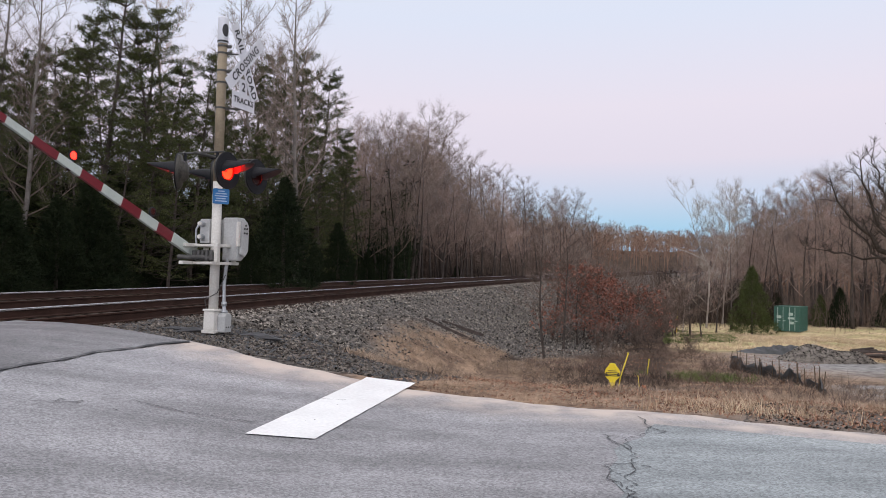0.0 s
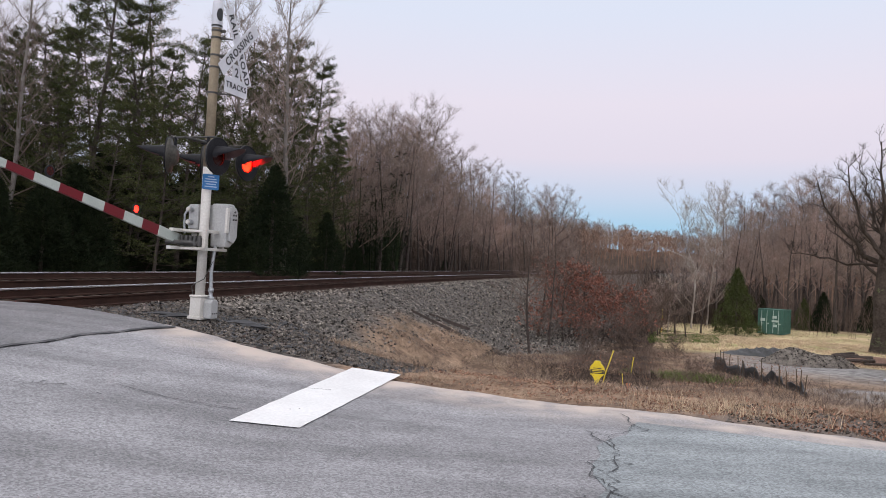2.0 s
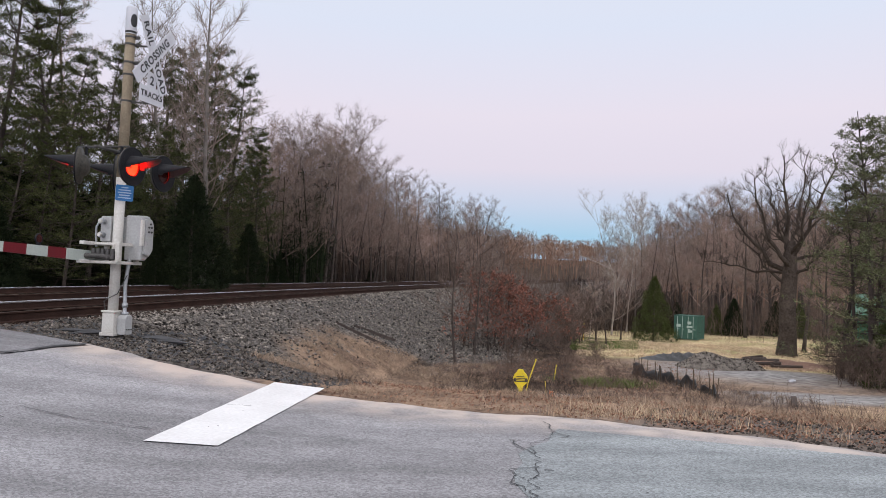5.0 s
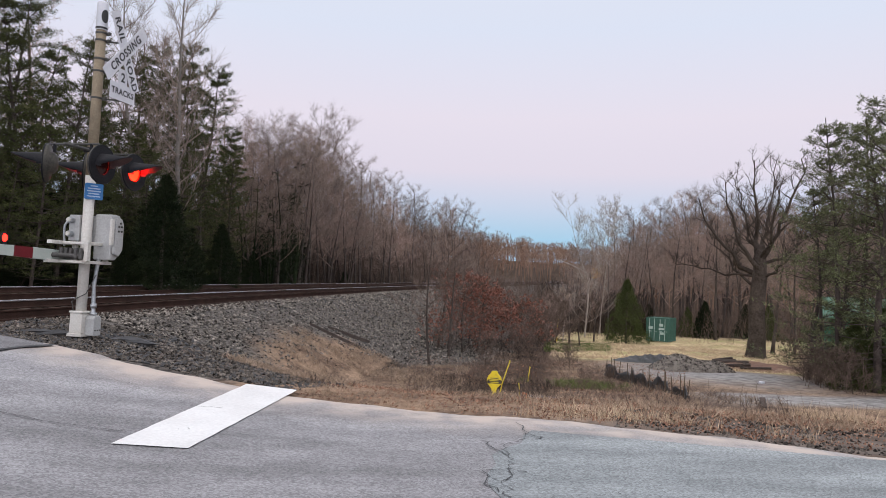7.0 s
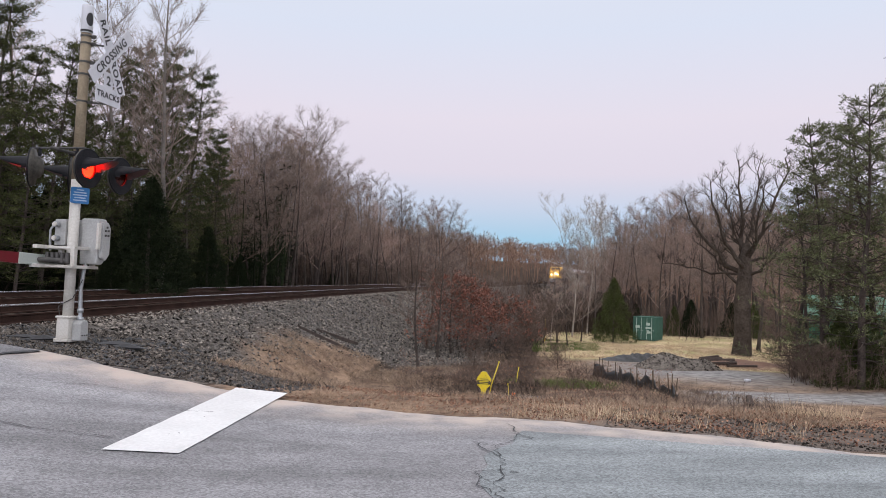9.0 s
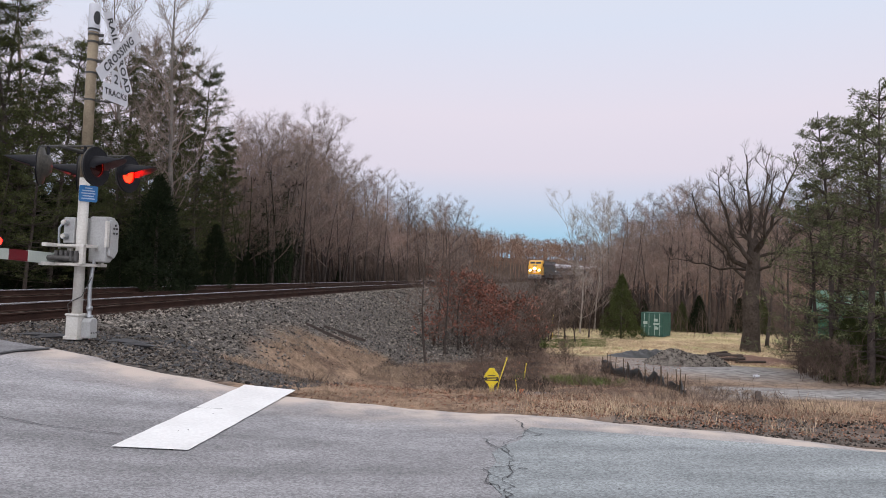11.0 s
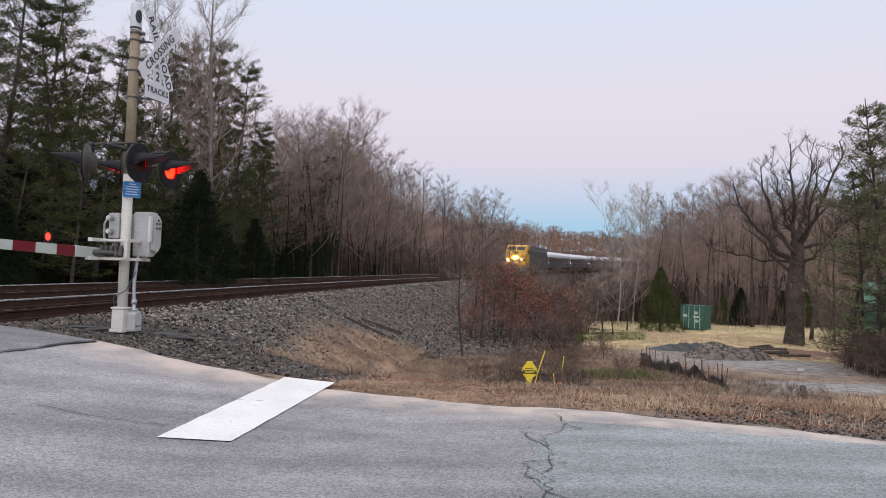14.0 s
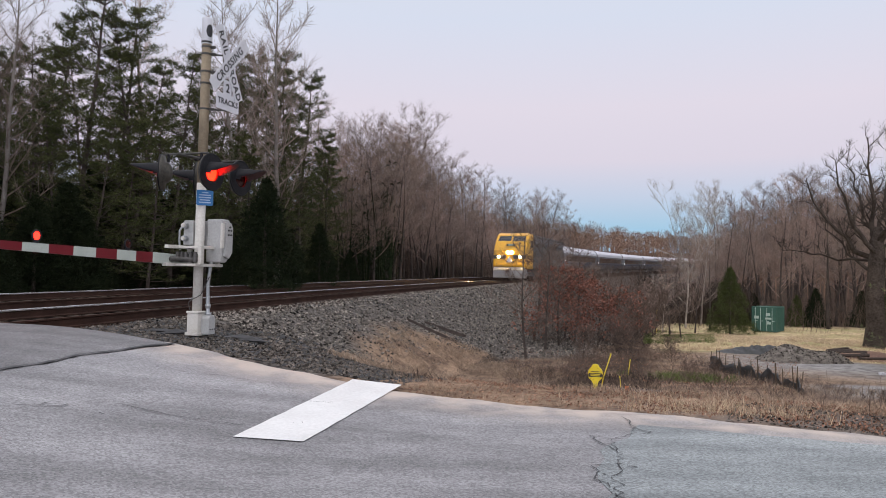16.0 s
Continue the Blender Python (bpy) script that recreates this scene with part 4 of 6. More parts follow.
def make_shrubs():
    """Low bare shrubs in the hollow."""
    rng = random.Random(66)
    protos, used = [], set()
    for k in range(3):
        tr, cr, _ = grow_bare(400 + k, 3.2, 0.04, limbs=22, start=0.06, reach=0.6, twigs=8, subs=8, rise=0.06, fine=0.0055, lean=0.2)
        ob = thing("bare_shrub", "tangled leafless shrub in the hollow", "shrub", None, "shrubs in the hollow")
        part("stem", tr, DARKBARK, ob)
        part("crown", cr, BRUSH, ob)
        protos.append(ob)
    for az, d, sc in ((7.6, 37, 0.5), (10.2, 41, 0.9), (12.2, 42, 0.9), (13.4, 37, 0.5), (14.6, 46, 0.9),
                      (15.0, 42, 0.7), (14.6, 34, 0.5), (11.0, 31, 0.5), (16.2, 48, 1.0), (15.6, 52, 1.2), (8.6, 46, 1.2), (17.5, 30, 0.35), (20.5, 24, 0.25), (18.8, 22, 0.25),
                      (33.9, 32, 0.5), (34.8, 30, 0.55), (35.8, 29, 0.5), (37.0, 28, 0.5), (32.8, 46, 0.6)):
        plant(protos[rng.randrange(3)], az, d, sc, rng, used)


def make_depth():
    """The dim interior of the wood: filler stems and evergreen boughs behind the first rows, the boughs near-black in
    place of shade.
    """
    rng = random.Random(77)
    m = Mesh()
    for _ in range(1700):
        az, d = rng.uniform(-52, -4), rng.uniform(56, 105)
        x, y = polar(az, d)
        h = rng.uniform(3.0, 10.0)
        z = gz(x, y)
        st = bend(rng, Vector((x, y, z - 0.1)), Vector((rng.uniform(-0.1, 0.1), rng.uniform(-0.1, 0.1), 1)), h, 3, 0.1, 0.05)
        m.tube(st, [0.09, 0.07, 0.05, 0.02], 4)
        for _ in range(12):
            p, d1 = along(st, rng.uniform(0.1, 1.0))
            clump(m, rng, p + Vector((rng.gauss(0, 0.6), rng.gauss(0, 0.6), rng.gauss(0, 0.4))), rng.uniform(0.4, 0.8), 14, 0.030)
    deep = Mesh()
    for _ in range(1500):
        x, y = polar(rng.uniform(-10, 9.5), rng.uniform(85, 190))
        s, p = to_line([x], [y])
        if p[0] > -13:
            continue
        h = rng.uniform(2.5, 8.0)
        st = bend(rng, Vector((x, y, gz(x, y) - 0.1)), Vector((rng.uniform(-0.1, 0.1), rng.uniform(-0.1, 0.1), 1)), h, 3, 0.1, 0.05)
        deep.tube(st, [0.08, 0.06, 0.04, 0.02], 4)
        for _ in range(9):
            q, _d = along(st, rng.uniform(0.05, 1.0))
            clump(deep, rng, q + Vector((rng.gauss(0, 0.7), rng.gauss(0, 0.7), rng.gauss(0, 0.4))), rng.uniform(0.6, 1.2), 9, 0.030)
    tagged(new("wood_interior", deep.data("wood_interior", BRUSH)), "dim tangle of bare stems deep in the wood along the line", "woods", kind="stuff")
    tagged(new("wood_interior", m.data("wood_interior", CEDAR)), "near-black evergreen filler for the shade deep in the wood", "woods", kind="stuff")


def grow_old(seed):
    """The old tree: a thick trunk that parts into long curved limbs with short crooked twigs."""
    rng = random.Random(seed)
    trunk, crown = Mesh(), Mesh()
    trunk.tube([(0, 0, -0.4), (0, 0, 0.3), (0.05, 0, 1.4), (0.0, 0.05, 3.2), (0.1, 0, 4.8), (0.15, 0, 6.0), (0.2, 0, 7.2)], [0.86, 0.62, 0.52, 0.50, 0.47, 0.38, 0.22], 12, caps=True)
    # start height, reach to the side, reach in depth, end height, thickness
    for z0, dx, dy, z1, r in ((5.0, -3.9, 0.5, 11.4, 0.25), (5.4, -2.0, -1.4, 12.6, 0.23), (5.9, -0.3, 0.5, 14.3, 0.27), (6.0, 2.5, -0.7, 14.1, 0.25), (5.6, 3.8, 1.4, 10.4, 0.17),
                              (5.2, -5.2, 0.2, 6.2, 0.12), (6.3, -1.3, 2.2, 13.5, 0.18), (6.0, 1.3, -2.4, 12.4, 0.19), (4.6, -3.0, 1.4, 9.0, 0.15), (4.9, 2.8, -1.0, 8.6, 0.15), (6.6, 1.0, 1.8, 14.6, 0.18)):
        z1, r = z0 + (z1 - z0) * 0.80, r * 0.78
        a, c = Vector((0.05, 0, z0)), Vector((dx, dy, z1))
        b = Vector((dx * 0.62, dy * 0.62, z0 + (z1 - z0) * 0.30))
        n = 11
        pts = []
        for i in range(n):
            q = i / (n - 1)
            p = a * (1 - q) ** 2 + b * 2 * q * (1 - q) + c * q * q
            pts.append(p + Vector((rng.gauss(0, 0.13), rng.gauss(0, 0.13), rng.gauss(0, 0.08))) * (1 if i else 0))
        trunk.tube(pts, [r * (1 - 0.86 * (i / (n - 1)) ** 0.8) for i in range(n)], 8)
        size = (c - a).length
        for k in range(17):
            q = 0.22 + 0.78 * (k + rng.random()) / 17
            p, d = along(pts, min(q, 1))
            out = (d * 0.5 + Vector((rng.gauss(0, 0.7), rng.gauss(0, 0.7), rng.uniform(-0.1, 0.8)))).normalized()
            length = size * rng.uniform(0.10, 0.27) * (1.25 - 0.5 * q)
            sub = bend(rng, p, out, length, 5, 0.26, 0.08)
            rr = r * 0.30 * (1.15 - 0.7 * q)
            crown.tube(sub, [max(0.012, rr * (1 - 0.16 * i)) for i in range(6)], 5)
            for _ in range(6):
                p2, d2 = along(sub, rng.uniform(0.2, 1))
                o2 = (d2 * 0.6 + Vector((rng.gauss(0, 0.6), rng.gauss(0, 0.6), rng.uniform(-0.1, 0.8)))).normalized()
                tw = bend(rng, p2, o2, length * rng.uniform(0.25, 0.55), 3, 0.3, 0.06)
                crown.tube(tw, [0.013, 0.010, 0.007, 0.004], 4)
                for _ in range(3):
                    p3, d3 = along(tw, rng.uniform(0.2, 1))
                    o3 = (d3 * 0.5 + Vector((rng.gauss(0, 0.6), rng.gauss(0, 0.6), rng.uniform(-0.1, 0.8)))).normalized()
                    crown.tube(bend(rng, p3, o3, rng.uniform(0.2, 0.5), 2, 0.25, 0.05), [0.007, 0.005, 0.003], 3)
    return trunk, crown


def make_special_trees():
    # oaks holding their red-brown leaves, at the foot of the embankment
    rng = random.Random(41)
    for az, d, h, seed, share in ((9.2, 36, 4.8, 51, 0.85), (10.3, 37, 4.4, 52, 0.75), (12.2, 40, 4.2, 53, 0.60), (13.8, 42, 3.6, 55, 0.50), (8.0, 40, 5.6, 54, 0.08)):
        tr, cr, tips = grow_bare(seed, h, 0.06, limbs=18, start=0.04, reach=0.44, twigs=6, subs=6, rise=0.02, fine=0.0055)
        leaves = Mesh()
        for p, o in tips:
            gap = float(wobble(p.x + seed, p.y + p.z * 1.3, 1.5)) + 0.5 * float(wobble(p.z * 1.7, p.x - p.y, 2.3))
            if p.z < h * 0.82 and gap > -0.25 and rng.random() < share:
                for _ in range(rng.randint(1, 4)):
                    clump(leaves, rng, p + Vector((rng.gauss(0, 0.09), rng.gauss(0, 0.09), rng.gauss(-0.06, 0.10))), 0.15, 3, 0.040, -0.3)
        x, y = polar(az, d)
        ob = thing("oak_tree", "small oak holding red-brown dead leaves in the hollow", "tree", pose(x, y, gz(x, y)), "oaks in the hollow")
        part("trunk", tr, BARK, ob)
        part("crown", cr, TWIG, ob)
        part("foliage", leaves, OAKLEAF, ob, "curled red-brown dead leaves")
    # slim dark trees in front of the embankment
    for az, d, h, seed in ((6.7, 30, 5.9, 57), (8.1, 34, 6.4, 58), (9.6, 41, 7.0, 59), (11.2, 44, 6.6, 60), (7.2, 38, 6.6, 62)):
        tr, cr, _ = grow_bare(seed, h, 0.06, limbs=17, start=0.22, reach=0.36, twigs=7, subs=6, fine=0.0050, rise=0.06)
        x, y = polar(az, d)
        ob = thing("sapling", "slim dark leafless sapling at the foot of the embankment", "tree", pose(x, y, gz(x, y)), "saplings below the embankment")
        part("trunk", tr, BARK, ob)
        part("crown", cr, BRUSH, ob)
    # thin pale saplings at the field's corner
    for az, d, h, seed in ((16.1, 66, 5.6, 63), (16.9, 68, 5.0, 64)):
        tr, cr, _ = grow_bare(seed, h, 0.065, limbs=9, start=0.4, reach=0.22, twigs=4, subs=4, fine=0.008, lean=0.12)
        x, y = polar(az, d)
        ob = thing("sapling", "thin pale crooked sapling at the corner of the field", "tree", pose(x, y, gz(x, y)), "pale saplings by the field")
        part("trunk", tr, PALEBARK, ob, "thin pale stem")
        part("crown", cr, PALEBARK, ob)
    # pale sycamores
    for az, d, h, seed, fork in ((18.5, 86, 18.0, 61, 2), (19.6, 92, 17.0, 65, 0)):
        tr, cr, _ = grow_bare(seed, h, 0.11, limbs=34, start=0.40, reach=0.28, twigs=7, subs=7, rise=0.14, fork=fork, fine=0.008)
        x, y = polar(az, d)
        ob = thing("sycamore_tree", "tall pale-barked sycamore without leaves behind the field", "tree", pose(x, y, gz(x, y)), "sycamores behind the field")
        if fork:
            tr.tube(bend(random.Random(3), Vector((0, 0, 7.4)), Vector((-1, 0.3, 0.62)), 5.4, 6, 0.08, 0.0), [0.07, 0.065, 0.06, 0.05, 0.04, 0.03, 0.012], 6)
        part("trunk", tr, PALEBARK, ob, "pale flaking trunk")
        part("crown", cr, PALEBARK, ob)
    # old tree beside the gravel yard
    tr, cr = grow_old(77)
    x, y = polar(30.75, 50)
    ob = thing("old_tree", "old gnarled leafless tree with a thick dark trunk", "tree", pose(x, y, gz(x, y), 0, 0, -30.75))
    part("trunk", tr, DARKBARK, ob, "thick furrowed trunk and limbs", smooth=True)
    part("crown", cr, DARKBARK, ob)


# ---- the crossing signal ----
def lettering(name, text, size, place, material, parent, bold=0.0):
    cu = bpy.data.curves.new(name, "FONT")
    cu.body, cu.size, cu.align_x, cu.align_y, cu.extrude, cu.offset = text, size, "CENTER", "CENTER", 0.001, bold
    cu.resolution_u, cu.space_character = 3, 1.12
    tmp = new(name, cu)
    me = bpy.data.meshes.new_from_object(tmp.evaluated_get(bpy.context.evaluated_depsgraph_get()))
    bpy.data.objects.remove(tmp)
    me.transform(place)
    me.materials.clear()
    me.materials.append(material)
    ob = new(name, me)
    ob.parent = parent
    return ob


def disc(radius, depth, place, n=28, hole=0.0):
    m = Mesh()
    ring = [(radius * math.cos(2 * math.pi * i / n), radius * math.sin(2 * math.pi * i / n)) for i in range(n)]
    if not hole:
        m.prism(ring, depth, place)
        return m
    inner = [(x * hole / radius, y * hole / radius) for x, y in ring]
    vs = [place @ Vector((x, y, z)) for z in (0, depth) for x, y in ring + inner]
    f = []
    for i in range(n):
        j = (i + 1) % n
        f += [(j, i, n + i, n + j), (2 * n + i, 2 * n + j, 3 * n + j, 3 * n + i), (i, j, 2 * n + j, 2 * n + i), (n + j, n + i, 3 * n + i, 3 * n + j)]
    m.add(vs, f)
    return m


def half_disc(radius, depth, upper):
    pts = [(radius * math.cos(math.pi * i / 14), radius * math.sin(math.pi * i / 14) * (1 if upper else -1)) for i in range(15)]
    m = Mesh()
    m.prism(pts if upper else pts[::-1], depth, FACE)
    return m


FACE = Matrix(((0, 0, 1, 0), (1, 0, 0, 0), (0, 1, 0, 0), (0, 0, 0, 1)))  # a sign's x, y, normal laid along y, z, x
SHUTTERS = []  # added moving shutters that make the lamps blink: part, sign of its travel, travel, lit in the first or second beat
FLASH = [0.08 + 0.68 * k for k in range(24)]


def signal_lamp(parent, place, beat, label):
    """A flasher: round dark background, hood, lamp, and added shutter halves that open over the always-glowing lens."""
    body = part("signal_lamp", disc(0.27, 0.012, FACE, 32, 0.142), BLACK, parent, label)
    body.matrix_basis = place
    housing = Mesh()
    housing.tube([(-0.001, 0, 0), (-0.035, 0, 0), (-0.05, 0, 0), (-0.10, 0, 0), (-0.14, 0, 0), (-0.15, 0, 0)], [0.266, 0.266, 0.165, 0.15, 0.10, 0.03], 24, caps=True)
    housing.f.pop(-2)
    housing.m.pop()
    part("housing", housing, HOUSING, body, "weathered grey lamp housing", smooth=True)
    rim = Mesh()
    rim.tube([(0.012 * 0 + 0.006, 0.27 * math.cos(a), 0.27 * math.sin(a)) for a in [2 * math.pi * i / 32 for i in range(33)]], [0.011] * 33, 6)
    part("rim", rim, BLACK, body, smooth=True)
    part("lens", disc(0.145, 0.004, Matrix.Translation((-0.026, 0, 0)) @ FACE, 28), LIT, body, "red glass lens")
    hood = Mesh()
    n, long = 18, 0.46
    for k, r in enumerate((0.155, 0.147)):
        for i in range(n + 1):
            a = radians(-12 + 204 * i / n)
            reach = 0.10 + (long - 0.10) * max(0.0, math.sin(a)) ** 0.75
            for x in (0.012, reach):
                hood.v.append((x, r * math.cos(a), r * math.sin(a) - 0.10 * x))
    w = 2 * (n + 1)
    for i in range(n):
        a = 2 * i
        hood.f += [(a, a + 2, a + 3, a + 1), (w + a + 2, w + a, w + a + 1, w + a + 3), (a + 1, a + 3, w + a + 3, w + a + 1)]
        hood.m += [0, 1, 0]
    part("hood", hood, [BLACK, HOODIN], body, "long dark hood", smooth=True)
    for upper in (True, False):
        ob = part("shutter", half_disc(0.144, 0.003, upper), DULLRED, body, "dark red shutter half added to blink the lamp")
        ob.location.x = -0.014
        SHUTTERS.append((ob, Vector((-0.014, 0, 0)), Vector((-0.014, 0, 0.126 if upper else -0.126)), beat))
    return body


# inner hood face redder and paler than the enamel: lamp glow in its colour
HOODIN = dull(mat("hood_inside", (0.16, 0.10, 0.10), (0.12, 0.08, 0.08), 0.6, 4.0, 50, bump=0.0), 0.15)
HOUSING = dull(mat("weathered_lamp_housing", (0.040, 0.038, 0.033), (0.085, 0.078, 0.066), 0.6, 5.0, 30, bump=0.05), 0.25)


def plate(w, h, t, r=0.02):
    m = Mesh()
    pts = []
    for cx, cy, a0 in ((w / 2 - r, h / 2 - r, 0), (-w / 2 + r, h / 2 - r, 90), (-w / 2 + r, -h / 2 + r, 180), (w / 2 - r, -h / 2 + r, 270)):
        for k in range(4):
            a = radians(a0 + 30 * k)
            pts.append((cx + r * math.cos(a), cy + r * math.sin(a)))
    m.prism(pts, t, FACE)
    return m


def make_signal():
    sig = thing("crossing_signal", "weathered railroad crossing mast with flashing red lamps and crossbuck", "crossing signal",
                Matrix.Translation((-3.765, 11.165, 0.46)) @ Matrix.Rotation(radians(0.6), 4, Vector((-0.31, 0.95, 0))) @ pose(0, 0, 0, 0, 0, -20))
    low = Mesh()
    low.tube([(0, 0, 0.1), (0, 0, 2.34)], [0.073, 0.072], 20, caps=True)
    part("lower_mast", low, WHITE, sig, "white painted lower mast", smooth=True)
    up = Mesh()
    up.tube([(0, 0, 2.34), (0, 0, 4.52)], [0.0725, 0.0715], 20, caps=True)
    part("upper_mast", up, TAN, sig, "tan weathered upper mast", smooth=True)
    cap = Mesh()
    cap.tube([(0, 0, 4.50), (0, 0, 4.51), (0, 0, 4.89), (0, 0, 4.915), (0, 0, 4.92)], [0.078, 0.082, 0.082, 0.079, 0.06], 20, caps=True)
    cap_ob = part("mast_cap", cap, SIGNWHITE, sig, "white sleeve on the mast top", smooth=True)
    mark = Mesh()
    for k in range(9):
        a0, a1 = radians(-62 + 9 * k), radians(-62 + 9 * (k + 1))
        def hh(q):
            return 0.10 * math.sqrt(max(0.0, 1 - (2 * q - 1) ** 2))
        q0, q1 = k / 9, (k + 1) / 9
        mark.add([(0.084 * math.cos(a), 0.084 * math.sin(a), 4.70 + s * hh(q)) for a, q, s in ((a0, q0, -1), (a1, q1, -1), (a1, q1, 1), (a0, q0, 1))], [(0, 1, 2, 3)])
    part("black_mark", mark, LETTER, cap_ob, "black rounded mark")
    part("black_mark", rod((0, 0, 4.515), (0, 0, 4.545), 0.0835, 20), LETTER, cap_ob, "black band")
    for z in (4.46, 4.35, 4.075, 3.89, 3.49):
        part("clamp_band", rod((0, 0, z - 0.014), (0, 0, z + 0.014), 0.079, 20), DARKSTEEL, sig)
        part("clamp_bolt", block(0.05, 0.13, 0.02, 0.06, z - 0.022, z + 0.022), DARKSTEEL, sig, bevel=0.006)
    # base casting
    base = Mesh()
    base.box(-0.12, 0.12, -0.12, 0.12, 0.0, 0.05)
    base.box(-0.10, 0.10, -0.10, 0.10, 0.05, 0.34)
    base.box(-0.115, 0.115, -0.115, 0.115, 0.34, 0.37)
    part("base_casting", base, WHITE, sig, "chipped white cast base", bevel=0.012)
    jb = Mesh()
    jb.box(0.10, 0.25, -0.03, 0.13, 0.02, 0.26)
    jb.prism([(-0.03, 0.26), (0.13, 0.26), (0.10, 0.31), (0.0, 0.31)], 0.15, Matrix.Translation((0.10, 0, 0)) @ FACE)
    box = part("junction_box", jb, CASE, sig, "pale cast junction box", bevel=0.015)
    for k in range(3):
        part("cable_gland", rod((0.251, 0.0 + 0.05 * k, 0.10), (0.262, 0.0 + 0.05 * k, 0.10), 0.010, 8), DARKSTEEL, box)
    pipe = Mesh()
    pipe.tube([(0.16, 0.06, 0.28), (0.155, 0.06, 0.36), (0.13, 0.07, 0.75), (0.15, 0.08, 1.0), (0.16, 0.12, 1.25)], [0.042, 0.03, 0.026, 0.026, 0.026], 10)
    pipe.tube([(0.16, 0.06, 0.31), (0.16, 0.06, 0.35)], [0.05, 0.05], 8, caps=True)
    pipe.tube([(0.155, 0.06, 0.42), (0.15, 0.06, 0.48)], [0.042, 0.042], 8, caps=True)
    part("conduit", pipe, GALV, sig, "galvanised cable conduit", smooth=True)
    wire = Mesh()
    wire.tube([(-0.08, -0.06, 0.36), (-0.10, -0.08, 0.5), (-0.02, -0.09, 0.55), (0.1, -0.05, 0.62), (0.17, 0.05, 0.9)], [0.007] * 5, 5)
    part("ground_wire", wire, DARKSTEEL, sig)
    # crossarm with four flashers
    arm = Mesh()
    arm.tube([(0.0, -0.55, 2.71), (0, 0.55, 2.71)], [0.022, 0.022], 10, caps=True)
    arm.tube([(-0.42, -0.40, 2.73), (0.42, -0.40, 2.73)], [0.015, 0.015], 8, caps=True)
    arm.tube([(-0.42, 0.40, 2.73), (0.42, 0.40, 2.73)], [0.015, 0.015], 8, caps=True)
    part("crossarm", arm, DARKSTEEL, sig, "black lamp crossarm", smooth=True)
    hub = Mesh()
    hub.box(-0.09, 0.09, -0.09, 0.09, 2.68, 2.75)
    part("crossarm_bracket", hub, BLACK, sig, bevel=0.015)
    for y, beat in ((-0.40, 0), (0.40, 1)):
        for sgn in (1, -1):
            drop = rod((sgn * 0.30, y, 2.73), (sgn * 0.30, y, 2.61), 0.022, 8)
            part("lamp_hanger", drop, BLACK, sig)
            face = Matrix.Translation((sgn * 0.42, y + (0.09 if y < 0 and sgn > 0 else 0.0), 2.46)) @ Matrix.Rotation(0 if sgn > 0 else math.pi + radians(31), 4, "Z")
            signal_lamp(sig, face, beat, "red flashing signal lamp with a black background disc")
    # crossbuck and track count
    for z0, ang, word, off, shift in ((4.22, -62, "RAILROAD", 0.30, 0.0), (4.22, 47, "CROSSING", 0.312, 0.0)):
        place = Matrix.Translation((off, 0.17, z0)) @ Matrix.Rotation(radians(ang), 4, "X")
        blade = plate(1.20, 0.20, 0.006, 0.008)
        b = part("crossbuck_blade", blade, SIGNWHITE, sig, "white crossbuck blade with black letters")
        b.matrix_basis = place
        if word == "RAILROAD":
            lettering("letters", "RAIL", 0.165, Matrix.Translation((0.0085, -0.335, -0.004)) @ FACE, LETTER, b, 0.004)
            lettering("letters", "ROAD", 0.165, Matrix.Translation((0.0085, 0.335, -0.004)) @ FACE, LETTER, b, 0.004)
        else:
            lettering("letters", word, 0.165, Matrix.Translation((0.0085, 0, -0.004)) @ FACE, LETTER, b, 0.004)
    t1 = part("track_count_plate", plate(0.20, 0.26, 0.005), SIGNWHITE, sig, "white plate with the number 2")
    t1.matrix_basis = Matrix.Translation((0.285, 0.17, 3.83))
    lettering("letters", "2", 0.19, Matrix.Translation((0.008, 0, 0)) @ FACE, LETTER, t1, 0.004)
    t2 = part("tracks_plate", plate(0.56, 0.25, 0.005), SIGNWHITE, sig, "white plate reading TRACKS")
    t2.matrix_basis = Matrix.Translation((0.295, 0.17, 3.61))
    lettering("letters", "TRACKS", 0.125, Matrix.Translation((0.008, 0, 0)) @ FACE, LETTER, t2, 0.003)
    for z in (4.35, 3.49):
        part("sign_bracket", rod((0, 0, z), (0.29, 0.17, z), 0.014, 8), DARKSTEEL, sig)
    # blue notice
    bl = part("blue_notice", plate(0.25, 0.235, 0.004), BLUE, sig, "small blue emergency notice")
    bl.matrix_basis = Matrix.Translation((0.085, -0.02, 2.11)) @ Matrix.Rotation(radians(-38), 4, "Z")
    for k, w in enumerate((0.10, 0.17, 0.19, 0.15, 0.18)):
        bar = part("text_bar", plate(w, 0.016, 0.002, 0.004), PALEBAR, bl)
        bar.matrix_basis = Matrix.Translation((0.004, 0.0, 0.08 - 0.038 * k))
    # gate mechanism
    case = Mesh()
    case.prism([(-0.10, 1.12), (0.02, 1.12), (0.12, 1.22), (0.12, 1.72), (0.07, 1.79), (-0.10, 1.79)], 0.29, Matrix.Translation((0.06, 0.18, 0)) @ FACE)
    c = part("mechanism_case", case, CASE, sig, "grey cast gate mechanism case", bevel=0.025)
    cover = Mesh()
    cover.prism([(-0.09, 1.22), (0.01, 1.18), (0.09, 1.28), (0.09, 1.66), (0.04, 1.74), (-0.09, 1.74)], 0.05, Matrix.Translation((0.35, 0.20, 0)) @ FACE)
    cv = part("case_cover", cover, CASE, c, "rounded bolted cover", bevel=0.015)
